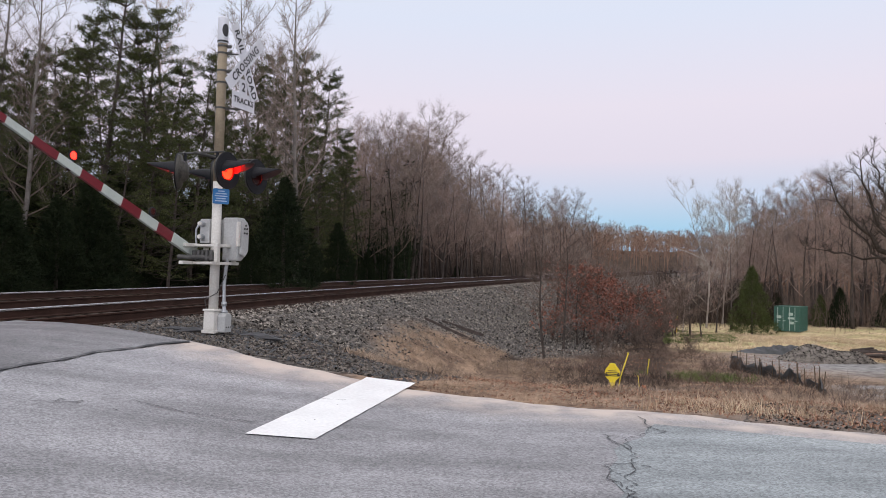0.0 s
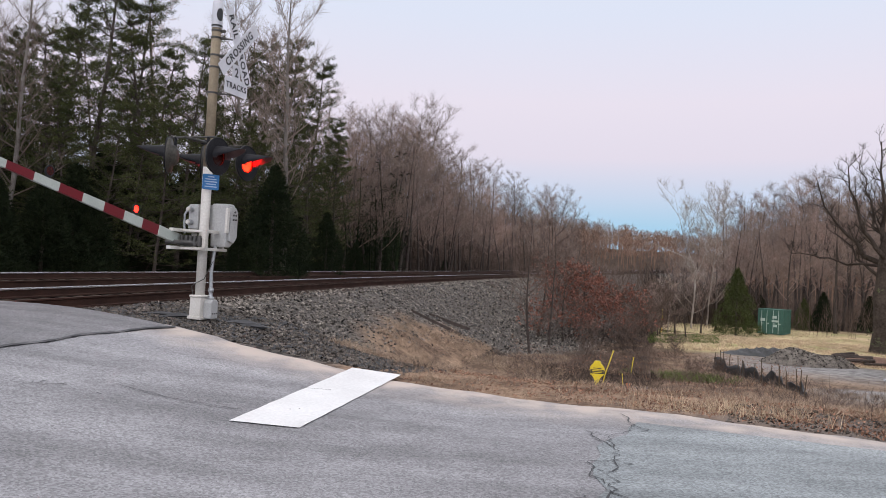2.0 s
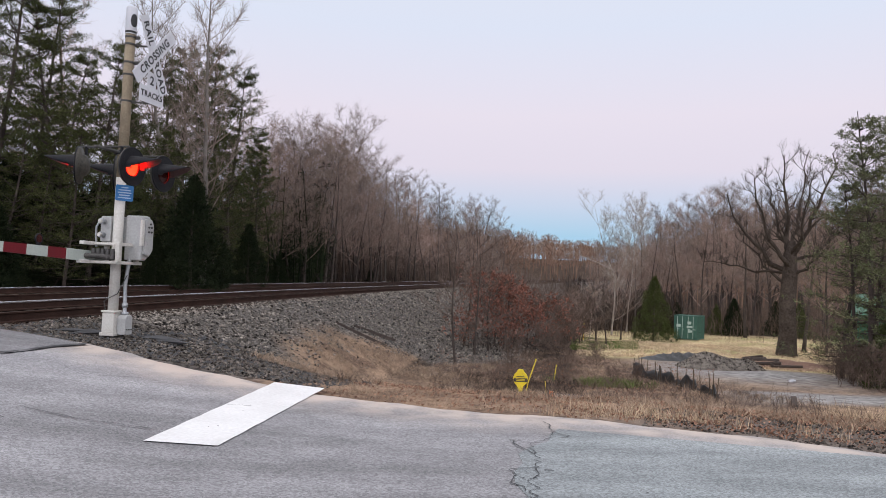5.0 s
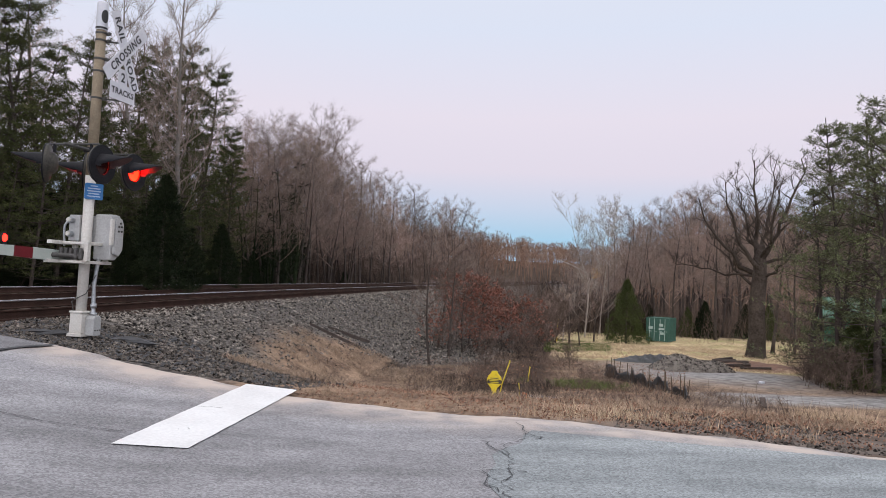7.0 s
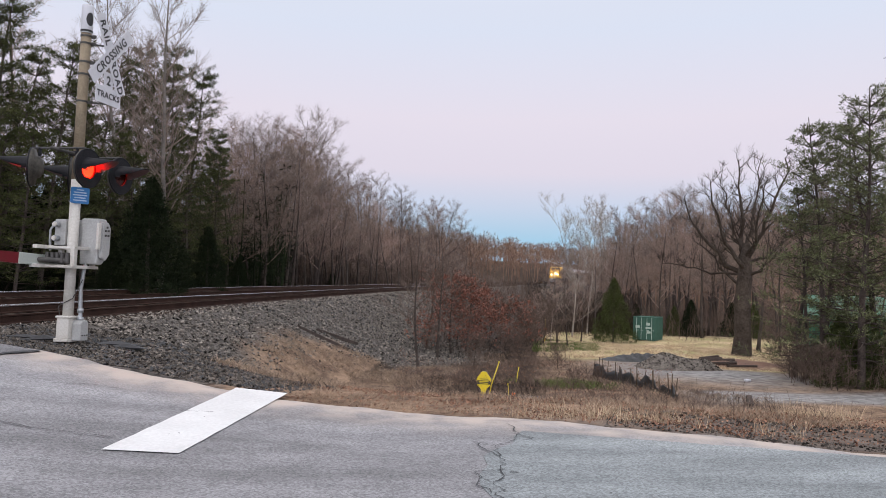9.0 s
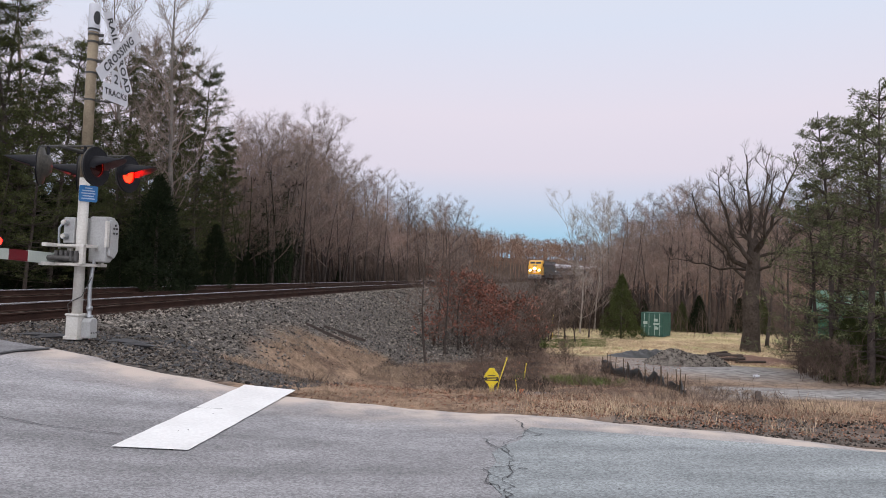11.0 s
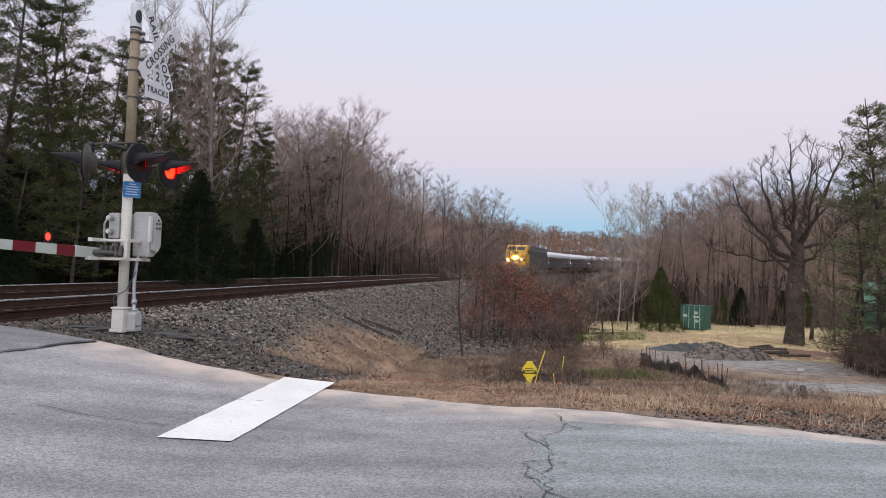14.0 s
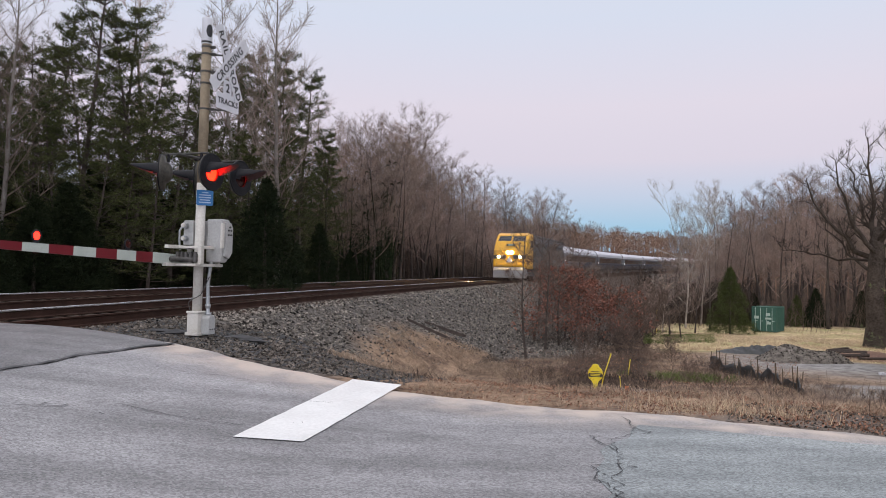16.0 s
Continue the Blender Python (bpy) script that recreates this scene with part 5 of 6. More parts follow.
    for k, (y, z) in enumerate(((0.10, 1.62), (0.16, 1.62), (0.10, 1.55), (0.16, 1.55), (0.13, 1.67))):
        part("bolt", rod((0.40, y + 0.07, z), (0.416, y + 0.07, z), 0.015, 8), DARKSTEEL, cv)
    side = Mesh()
    side.box(-0.26, -0.08, -0.06, 0.20, 1.38, 1.76)
    side.box(-0.10, 0.10, 0.09, 0.30, 1.36, 1.76)
    part("side_case", side, CASE, c, bevel=0.015)
    for z in (1.68, 1.48):
        k = part("crank_boss", rod((-0.20, -0.06, z), (-0.20, -0.13, z), 0.045, 12), GALV, c, smooth=False)
        part("boss_cap", rod((-0.20, -0.13, z), (-0.20, -0.16, z), 0.03, 10), WHITE, k)
    loop = Mesh()
    loop.tube([(-0.32, -0.05, 1.30), (-0.33, -0.06, 1.45), (-0.33, -0.06, 1.60), (-0.29, -0.04, 1.68), (-0.24, 0.0, 1.69)], [0.016] * 5, 8)
    part("cable_loop", loop, GALV, sig, smooth=True)
    part("crank_link", block(0.36, 0.40, 0.02, 0.08, 1.34, 1.72), WHITE, sig, "white drive link", bevel=0.01)
    for z, y0 in ((1.345, -0.42), (1.075, -0.46)):
        bar = Mesh()
        bar.box(-0.30, -0.22, y0, 0.16, z - 0.025, z + 0.025)
        bar.box(0.16, 0.22, y0 + 0.2, 0.30, z - 0.022, z + 0.022)
        bar.box(-0.30, 0.22, 0.08, 0.14, z - 0.020, z + 0.020)
        bar.box(-0.30, 0.22, y0 + 0.20, y0 + 0.25, z - 0.018, z + 0.018)
        part("frame_bar", bar, WHITE, sig, "white steel platform bar", bevel=0.006)
    for x, y in ((0.19, -0.20), (-0.26, 0.10), (0.19, 0.20)):
        part("frame_post", block(x - 0.03, x + 0.03, y - 0.03, y + 0.03, 1.06, 1.35), WHITE, sig, bevel=0.006)
    inner = Mesh()
    inner.box(-0.20, 0.14, -0.20, -0.08, 1.11, 1.24)
    for k in range(5):
        inner.tube([(-0.20 + 0.08 * k, -0.24, 1.12), (-0.20 + 0.08 * k, -0.24, 1.27)], [0.03, 0.03], 8, caps=True)
    part("gear_block", inner, DARKSTEEL, sig, "dark greasy gate gear")
    part("gear_shaft", rod((-0.40, -0.36, 1.16), (0.14, -0.20, 1.16), 0.035, 12), DARKSTEEL, sig)
    # the gate arm turns on the shaft
    gate = part("gate_arm", block(-0.030, 0.030, -0.83, 0.10, -0.078, 0.078), ARMWHITE, sig, "grey-white steel arm clamp", bevel=0.01)
    gate.location = ARM_AT
    s0, n = 0.80, 17
    for i in range(n):
        a, b = s0 + 0.397 * i, s0 + 0.397 * (i + 1)
        ha, hb = 0.075 - 0.0045 * i * 0.9, 0.075 - 0.0045 * (i + 1) * 0.9
        m = Mesh()
        m.add([(x, -s, z) for s, h in ((a, ha), (b, hb)) for x, z in ((-0.022, -h), (0.022, -h), (0.022, h), (-0.022, h))],
              [(3, 2, 1, 0), (4, 5, 6, 7), (0, 1, 5, 4), (1, 2, 6, 5), (2, 3, 7, 6), (3, 0, 4, 7)])
        part("arm_stripe", m, ARMRED if i % 2 == 0 else ARMWHITE, gate, "dark red stripe" if i % 2 == 0 else "white stripe")
    for s, beat in ((1.36, 1), (2.96, 0), (6.73, 0)):
        h = 0.08 - 0.01 * s
        lamp = part("arm_lamp", rod((0, -s, h), (0, -s, h + 0.035), 0.028, 10), BLACK, gate, "small red lamp on the arm")
        ring = Mesh()
        ring.tube([(0, -s + 0.062 * math.cos(q), h + 0.09 + 0.062 * math.sin(q)) for q in [2 * math.pi * i / 20 for i in range(21)]], [0.012] * 21, 6)
        part("lamp_ring", ring, BLACK, lamp)
        bulb = Mesh()
        bulb.tube([(-0.003, -s, h + 0.09), (0.003, -s, h + 0.09)], [0.051, 0.051], 18, caps=True)
        part("lamp_lens", bulb, LITARM, lamp, "red lens")
        # added discs hide the steadily glowing lens and drop to bare it
        for sx in (-0.0065, 0.0065):
            sh = part("shutter", disc(0.060, 0.003, Matrix.Translation((0, -s, h + 0.09)) @ FACE, 18), DULLRED, lamp, "dark red shutter added to blink the arm lamp")
            sh.location.x = sx - 0.0015
            SHUTTERS.append((sh, Vector((sx - 0.0015, 0, 0)), Vector((sx - 0.0015, 0, -0.15)), beat))
    return sig, gate


ARM_AT = Vector((-0.34, 0.10, 1.146))
ARM_ROWS = [(0.0, 21.0), (0.5, 18.2), (1.0, 15.8), (1.5, 13.7), (2.0, 11.8), (2.5, 9.6), (3.0, 7.6), (3.5, 5.6), (4.0, 3.7), (4.5, 2.4), (5.0, 1.7), (5.5, 1.5), (16.0, 1.5)]


# ---- the train ----
def vehicle_at(centre, length):
    a, b = on_line(centre - length * 0.36), on_line(centre + length * 0.36)
    d = (a - b).normalized()
    side = d.cross(Vector((0, 0, 1))).normalized()
    up = side.cross(d)
    m = Matrix((side, d, up)).transposed().to_4x4()
    m.translation = (a + b) / 2
    return m


def bogie(parent, y, dark):
    f = Mesh()
    f.box(-1.05, 1.05, y - 1.7, y + 1.7, 0.42, 0.72)
    f.box(-1.15, -0.95, y - 2.0, y + 2.0, 0.35, 0.62)
    f.box(0.95, 1.15, y - 2.0, y + 2.0, 0.35, 0.62)
    b = part("bogie", f, dark, parent, "dark wheel truck")
    for dy in (-1.3, 1.3):
        ax = Mesh()
        for x in (-0.7175, 0.7175):
            ax.tube([(x - 0.06, y + dy, 0.5), (x + 0.06, y + dy, 0.5)], [0.5, 0.5], 18, caps=True)
        ax.tube([(-0.8, y + dy, 0.5), (0.8, y + dy, 0.5)], [0.08, 0.08], 8)
        part("wheelset", ax, RUST, b)


def make_loco():
    loco = thing("locomotive", "yellow diesel locomotive with bright headlights pulling the train", "locomotive")
    L = 10.5
    prof = [(-L, 1.0), (L - 0.5, 1.0), (L - 0.1, 1.25), (L - 0.35, 2.75), (L - 1.0, 3.55), (L - 1.75, 4.2), (L - 2.4, 4.38), (-L, 4.38)]
    m = Mesh()
    turn = Matrix(((0, 0, 1, -1.53), (1, 0, 0, 0), (0, 1, 0, 0), (0, 0, 0, 1)))
    m.prism([(L - 3.6, 1.0)] + prof[1:7] + [(L - 3.6, 4.38)], 3.06, turn)
    body = part("cab", m, LOCO, loco, "golden yellow painted cab", bevel=0.16)
    hull = Mesh()
    hull.prism([(-L, 1.0), (L - 3.7, 1.0), (L - 3.7, 4.3), (-L, 4.3)], 2.98, Matrix(((0, 0, 1, -1.49), (1, 0, 0, 0), (0, 1, 0, 0), (0, 0, 0, 1))))
    part("engine_hood", hull, LOCODARK, loco, "dark grey engine hood", bevel=0.12)
    # windscreen panes lie on the sloping front
    slope = Vector((0, L - 1.75, 4.2)) - Vector((0, L - 1.0, 3.55))
    nrm = Vector((0, 0.65, 0.75)).normalized()
    for x0, x1 in ((-1.28, -0.08), (0.08, 1.28)):
        g = Mesh()
        a, b = Vector((0, L - 1.0, 3.55)) + slope * 0.08, Vector((0, L - 1.0, 3.55)) + slope * 0.80
        vs = [Vector((x, 0, 0)) + p + nrm * 0.012 for p, x in ((a, x0), (a, x1), (b, x1 * 0.96), (b, x0 * 0.96))]
        g.add([v - nrm * 0.05 for v in vs] + vs, [(4, 5, 6, 7), (0, 1, 5, 4), (1, 2, 6, 5), (2, 3, 7, 6), (3, 0, 4, 7)])
        part("windscreen", g, GLASS, body, "dark windscreen pane")
    fr = lambda z: L - 0.1 - (z - 1.25) * (0.25 / 1.5) if z < 2.75 else L - 0.35 - (z - 2.75) * (0.65 / 0.8)
    part("number_board", block(-0.38, 0.38, fr(3.2) - 0.1, fr(3.2) + 0.14, 3.10, 3.34), LOCODARK, body, "dark number board", bevel=0.02)
    part("number_bar", block(-0.26, 0.26, fr(3.2) + 0.135, fr(3.2) + 0.15, 3.17, 3.27), PALEPAINT, body)
    part("black_band", block(-1.50, -0.35, fr(2.2) - 0.2, fr(1.9) + 0.02, 1.95, 2.30), LOCODARK, body, "black nose band", bevel=0.02)
    part("black_band", block(0.35, 1.50, fr(2.2) - 0.2, fr(1.9) + 0.02, 1.95, 2.30), LOCODARK, body, "black nose band", bevel=0.02)
    tri = Mesh()
    tri.prism([(-0.34, 1.62), (0.34, 1.62), (0.0, 2.2)], 0.04, Matrix(((1, 0, 0, 0), (0, 0, 1, fr(1.7) - 0.01), (0, 1, 0, 0), (0, 0, 0, 1))))
    part("white_triangle", tri, SIGNWHITE, body, "white triangular mark")
    for x in (-0.17, 0.17):
        part("headlight", rod((x, fr(2.5) - 0.1, 2.52), (x, fr(2.5) + 0.05, 2.52), 0.12, 14), HEADLIGHT, body, "lit headlight")
    for x in (-1.0, 1.0):
        part("ditch_light", rod((x, fr(2.1) - 0.1, 2.12), (x, fr(2.1) + 0.09, 2.12), 0.10, 14), HEADLIGHT, body, "lit ditch light")
    plow = Mesh()
    plow.prism([(L - 1.2, 0.28), (L + 0.15, 0.22), (L + 0.05, 0.95), (L - 0.2, 1.22), (L - 1.2, 1.22)], 2.9, Matrix(((0, 0, 1, -1.45), (1, 0, 0, 0), (0, 1, 0, 0), (0, 0, 0, 1))))
    part("pilot", plow, PLOW, loco, "grey pilot plow", bevel=0.05)
    part("coupler", block(-0.14, 0.14, L - 0.1, L + 0.55, 0.72, 1.0), LOCODARK, loco, bevel=0.04)
    part("tank", block(-1.35, 1.35, -3.2, 3.2, 0.4, 1.02), LOCODARK, loco, "dark fuel tank", bevel=0.08)
    for x in (-1.54, 1.54):
        part("side_window", block(x - 0.01, x + 0.01, L - 3.2, L - 2.2, 3.0, 3.7), GLASS, body)
        part("side_band", block(x - 0.05, x + 0.008, -L + 0.2, L - 3.9, 3.5, 4.0), DIMSTEEL, body, "side panel in shade-toned steel")
    for k in range(3):
        part("roof_fan", rod((0, -2 - 2.4 * k, 4.36), (0, -2 - 2.4 * k, 4.48), 0.7, 16), LOCODARK, body)
    bogie(loco, L - 4.0, LOCODARK)
    bogie(loco, -L + 3.4, LOCODARK)
    return loco


def make_coach():
    L = 12.9
    car = thing("passenger_coach", "silver stainless steel passenger coach with a dark window band", "railway coach", None, "coaches of the train")
    m = Mesh()
    m.prism([(-1.52, 1.05), (1.52, 1.05), (1.55, 2.6), (1.45, 3.35), (1.05, 3.78), (0.5, 3.9), (-0.5, 3.9), (-1.05, 3.78), (-1.45, 3.35), (-1.55, 2.6)],
            2 * L, Matrix(((1, 0, 0, 0), (0, 0, -1, L), (0, 1, 0, 0), (0, 0, 0, 1))))
    # sides in the shade-toned steel, while the roof keeps the bright one
    body = part("body", m, DIMSTEEL, car, "fluted steel sides darkened in colour for shade", bevel=0.04)
    roof = Mesh()
    roof.prism([(1.56, 2.95), (1.47, 3.37), (1.07, 3.80), (0.5, 3.92), (-0.5, 3.92), (-1.07, 3.80), (-1.47, 3.37), (-1.56, 2.95)], 2 * L - 0.1, Matrix(((1, 0, 0, 0), (0, 0, -1, L - 0.05), (0, 1, 0, 0), (0, 0, 0, 1))))
    part("roof", roof, SILVER, car, "pale silver rounded roof", bevel=0.04)
    for x in (-1.545, 1.545):
        part("window_band", block(x - 0.012, x + 0.012, -L + 1.6, L - 1.6, 2.05, 2.75), GLASS, body, "dark window band")
        part("stripe", block(x - 0.010, x + 0.010, -L + 0.1, L - 0.1, 1.70, 1.84), STRIPE, body, "dark blue stripe")
        part("marker_light", rod((x - 0.03, L - 0.5, 2.0), (x + 0.03 if x > 0 else x - 0.05, L - 0.5, 2.0), 0.10, 10), MARKER, body)
        for k in range(8):
            part("flute", block(x - 0.014, x + 0.014, -L + 0.05, L - 0.05, 1.12 + 0.06 * k, 1.14 + 0.06 * k), DIMSTEEL, body)
    part("underframe", block(-1.3, 1.3, -7.5, 7.5, 0.5, 1.08), LOCODARK, car, "dark underframe boxes", bevel=0.05)
    part("vestibule", block(-0.75, 0.75, -L - 0.35, L + 0.35, 1.2, 3.5), LOCODARK, car, "black end diaphragm")
    bogie(car, L - 3.6, LOCODARK)
    bogie(car, -L + 3.6, LOCODARK)
    return car


NOSE_END, SPEED = 54.6, 20.0


def train_rows(offset, length):
    return [(t * 0.5, vehicle_at(NOSE_END + SPEED * (16.0 - t * 0.5) + offset + length / 2, length)) for t in range(33)]


# ---- things beside the road and on the low ground ----
def make_marker():
    x, y = polar(11.95, 13.5)
    ob = thing("utility_marker", "yellow plastic utility marker with a round warning head in the verge", "marker post", pose(x, y, -0.685, 0, 0, -12))
    up = Matrix(((1, 0, 0, 0), (0, 0, -1, 0.02), (0, 1, 0, 0), (0, 0, 0, 1)))
    out = [(-0.055, -0.25), (0.055, -0.25), (0.055, 0.20), (0.075, 0.24), (0.15, 0.30), (0.15, 0.36), (0.165, 0.37), (0.165, 0.40), (0.14, 0.45), (0.08, 0.50), (0.07, 0.53), (0.04, 0.545)]
    m = Mesh()
    m.prism([(a * 0.8, b) for a, b in out + [(-a, b) for a, b in reversed(out[2:])]], 0.04, up)
    body = part("body", m, YELLOW, ob, "bright yellow moulded body")
    part("black_panel", block(-0.118, 0.118, -0.0225, -0.018, 0.315, 0.385), LETTER, body, "black printed panel")
    for k, (w, z) in enumerate(((0.15, 0.412), (0.18, 0.366), (0.16, 0.338))):
        part("text_bar", block(-w / 2, w / 2, -0.026, -0.022 if k else -0.018, z - 0.006, z + 0.006), YELLOW if k else LETTER, body, "unreadable print")
    flag = lambda az, d, h, lean, mat_, lab: rod_thing(az, d, h, lean, mat_, lab)
    flag(12.2, 13.6, 0.80, 0.27, YELLOW, "leaning yellow plastic marker rod")
    rod_thing(13.9, 19.0, 0.42, -0.10, YELLOW, "thin yellow marker rod in the brush")
    rod_thing(14.4, 25.0, 0.5, 0.12, YELLOW, "short yellow marker rod in the brush")
    rod_thing(16.4, 72.0, 2.3, 0.04, YELLOW, "tall yellow marker post at the field's edge")
    x, y = polar(14.1, 13.8)
    f = thing("marker_flag", "small orange survey flag on a wire", "flag", pose(x, y, gz(x, y)))
    part("wire", rod((0, 0, 0), (0.01, 0, 0.26), 0.004, 6), DARKSTEEL, f)
    fl = Mesh()
    fl.prism([(0, 0.12), (0.09, 0.11), (0.10, 0.18), (0.085, 0.25), (0.01, 0.26)], 0.004, Matrix(((1, 0, 0, 0), (0, 0, 1, 0), (0, 1, 0, 0), (0, 0, 0, 1))))
    part("flag", fl, ORANGE, f, "faded orange plastic flag")


def rod_thing(az, d, h, lean, material, label):
    x, y = polar(az, d)
    ob = thing("marker_rod", label, "marker rod", pose(x, y, gz(x, y)))
    r = 0.010 if d < 20 else (0.014 if d < 50 else 0.045)
    m = Mesh()
    m.tube([(0, 0, -0.05), (h * lean * 0.4, 0, h * 0.5), (h * lean, 0, h)], [r, r, r * 0.8], 8, caps=True)
    part("rod", m, material, ob, smooth=True)
    part("rod_cap", rod((h * lean, 0, h - 0.01), (h * lean, 0, h + 0.03), r * 1.3, 8), material, ob)


def make_container():
    x, y = polar(24.15, 84.0)
    ob = thing("shipping_container", "short green steel shipping container standing in the field", "shipping container", pose(x, y, gz(x, y) + 0.05, 0, 0, -40))
    W, L, H = 2.44, 2.99, 2.55
    core = part("shell", block(-W / 2 + 0.05, W / 2 - 0.05, -L / 2 + 0.05, L / 2 - 0.05, 0.1, H - 0.05), CONTAINER, ob, "ribbed green walls")
    for sx in (-1, 1):
        for sy in (-1, 1):
            part("corner_post", block(sx * W / 2 - 0.08 * (sx > 0), sx * W / 2 + 0.08 * (sx < 0), sy * L / 2 - 0.08 * (sy > 0), sy * L / 2 + 0.08 * (sy < 0), 0, H), CONTAINER, ob, bevel=0.01)
    for z in (0.0, H - 0.12):
        for sx in (-1, 1):
            part("side_rail", block(sx * W / 2 - 0.07 * (sx > 0), sx * W / 2 + 0.07 * (sx < 0), -L / 2 + 0.08, L / 2 - 0.08, z, z + 0.12), CONTAINER, ob)
        for sy in (-1, 1):
            part("end_rail", block(-W / 2 + 0.08, W / 2 - 0.08, sy * L / 2 - 0.07 * (sy > 0), sy * L / 2 + 0.07 * (sy < 0), z, z + 0.12), CONTAINER, ob)
    for sx in (-1, 1):
        for k in range(11):
            yy = -L / 2 + 0.2 + k * 0.25
            part("rib", block(sx * (W / 2 - 0.05) - 0.02, sx * (W / 2 - 0.05) + 0.02, yy, yy + 0.12, 0.12, H - 0.12), CONTAINER, core)
    for k in range(9):
        xx = -W / 2 + 0.2 + k * 0.24
        part("rib", block(xx, xx + 0.11, L / 2 - 0.07, L / 2 - 0.03, 0.12, H - 0.12), CONTAINER, core)
    for x0 in (-1.12, 0.02):
        d = part("door", block(x0, x0 + 1.10, -L / 2 + 0.005, -L / 2 + 0.045, 0.14, H - 0.14), CONTAINER, ob, "green steel door leaf", bevel=0.008)
        for q in (0.28, 0.80):
            part("lock_rod", rod((x0 + q, -L / 2 - 0.02, 0.1), (x0 + q, -L / 2 - 0.02, H - 0.1), 0.025, 8), PALEPAINT, d, "pale lock rod")
            part("handle", block(x0 + q - 0.02, x0 + q + 0.24, -L / 2 - 0.045, -L / 2 - 0.02, 1.05, 1.10), PALEPAINT, d)
    for x0, x1, z0, z1 in ((0.22, 0.62, 1.62, 1.92), (0.15, 0.75, 1.25, 1.45), (-0.95, -0.5, 1.3, 1.6), (0.3, 0.7, 0.75, 1.0)):
        part("faded_mark", block(x0, x1, -L / 2 - 0.004, -L / 2 + 0.01, z0, z1), PALEPAINT, ob, "faded pale marking")


def make_yard():
    rng = random.Random(71)
    # black silt fence sagging between stakes
    fence = thing("silt_fence", "sagging black silt fence on wooden stakes beside the gravel", "silt fence")
    pts = []
    for k in range(17):
        q = k / 16
        az = 20.2 + 6.2 * q
        d = 28.8 - 8.2 * q
        pts.append(polar(az + 0.2 * math.sin(k * 1.9), d))
    m = Mesh()
    cols = []
    for i in range(len(pts) * 3 - 2):
        k, f = divmod(i, 3)
        a, b = pts[k], pts[min(k + 1, len(pts) - 1)]
        cols.append((a[0] + (b[0] - a[0]) * f / 3, a[1] + (b[1] - a[1]) * f / 3))
    rows = 4
    for i, (x, y) in enumerate(cols):
        g = gz(x, y)
        h = 0.42 + 0.08 * math.sin(i * 0.45) + 0.08 * math.sin(i * 1.3) + (0.02 if i % 3 == 0 else 0.0) - 0.25 * (i / len(cols)) ** 3
        for j in range(rows):
            m.v.append((x + rng.uniform(-0.04, 0.04), y + rng.uniform(-0.04, 0.04) - 0.15 * math.sin(j * 0.9), g - 0.05 + h * j / (rows - 1)))
    n = len(cols)
    for i in range(n - 1):
        for j in range(rows - 1):
            m.f.append((i * rows + j, (i + 1) * rows + j, (i + 1) * rows + j + 1, i * rows + j + 1))
            m.m.append(0)
    fab = part("fabric", m, SILT, fence, "wrinkled black fabric", smooth=True)
    so = fab.modifiers.new("thick", "SOLIDIFY")
    so.thickness = 0.012
    for (x, y) in pts:
        g = gz(x, y)
        part("stake", rod((x, y, g - 0.1), (x + rng.uniform(-0.07, 0.07), y + rng.uniform(-0.05, 0.05), g + rng.uniform(0.45, 0.75)), 0.014, 5), STAKE, fence, "weathered wooden stake")
    # second heap of black fabric
    x, y = polar(23.6, 36.5)
    heap = Mesh()
    nx, ny = 22, 9
    for i in range(nx):
        for j in range(ny):
            a, b = i / (nx - 1) * 2 - 1, j / (ny - 1) * 2 - 1
            px, py = x + a * 1.9, y + b * 0.8
            h = max(0.0, 1 - a * a) ** 0.6 * max(0.0, 1 - b * b) * 0.55 * (0.5 + 0.5 * (a + 1) / 2) * (0.8 + 0.3 * math.sin(i * 1.7 + j))
            heap.v.append((px, py, gz(px, py) + h - 0.02))
    for i in range(nx - 1):
        for j in range(ny - 1):
            heap.f.append((i * ny + j, (i + 1) * ny + j, (i + 1) * ny + j + 1, i * ny + j + 1))
            heap.m.append(0)
    tagged(new("silt_fabric", heap.data("silt_fabric", SILT, True)), "crumpled heap of black silt fabric on the gravel", "fabric heap")

    def mound(name, label, az, d, rx, ry, h, material, stones, size, seed, cat):
        r = random.Random(seed)
        cx, cy = polar(az, d)
        ob = thing(name, label, cat)
        b = Mesh()
        k = 28
        for i in range(k + 1):
            for j in range(k + 1):
                a, c = i / k * 2 - 1, j / k * 2 - 1
                px, py = cx + a * rx, cy + c * ry
                q = max(0.0, 1 - a * a - c * c)
                b.v.append((px, py, gz(px, py) - 0.06 + h * q * (0.85 + 0.25 * float(wobble(px, py, 1.9)))))
        for i in range(k):
            for j in range(k):
                b.f.append((i * (k + 1) + j, (i + 1) * (k + 1) + j, (i + 1) * (k + 1) + j + 1, i * (k + 1) + j + 1))
                b.m.append(0)
        part("mound", b, material, ob, smooth=True)
        if stones:
            sm = Mesh()
            for _ in range(stones):
                a, c = r.uniform(-0.95, 0.95), r.uniform(-0.95, 0.95)
                q = 1 - a * a - c * c
                if q <= 0:
                    continue
                px, py = cx + a * rx, cy + c * ry
                pebble(sm, r, Vector((px, py, gz(px, py) - 0.04 + h * q * (0.85 + 0.25 * float(wobble(px, py, 1.9))))), size * r.uniform(0.5, 1.4))
            tagged(part("gravel_cover", sm, STONE, ob, "loose grey stones"), kind="stuff")

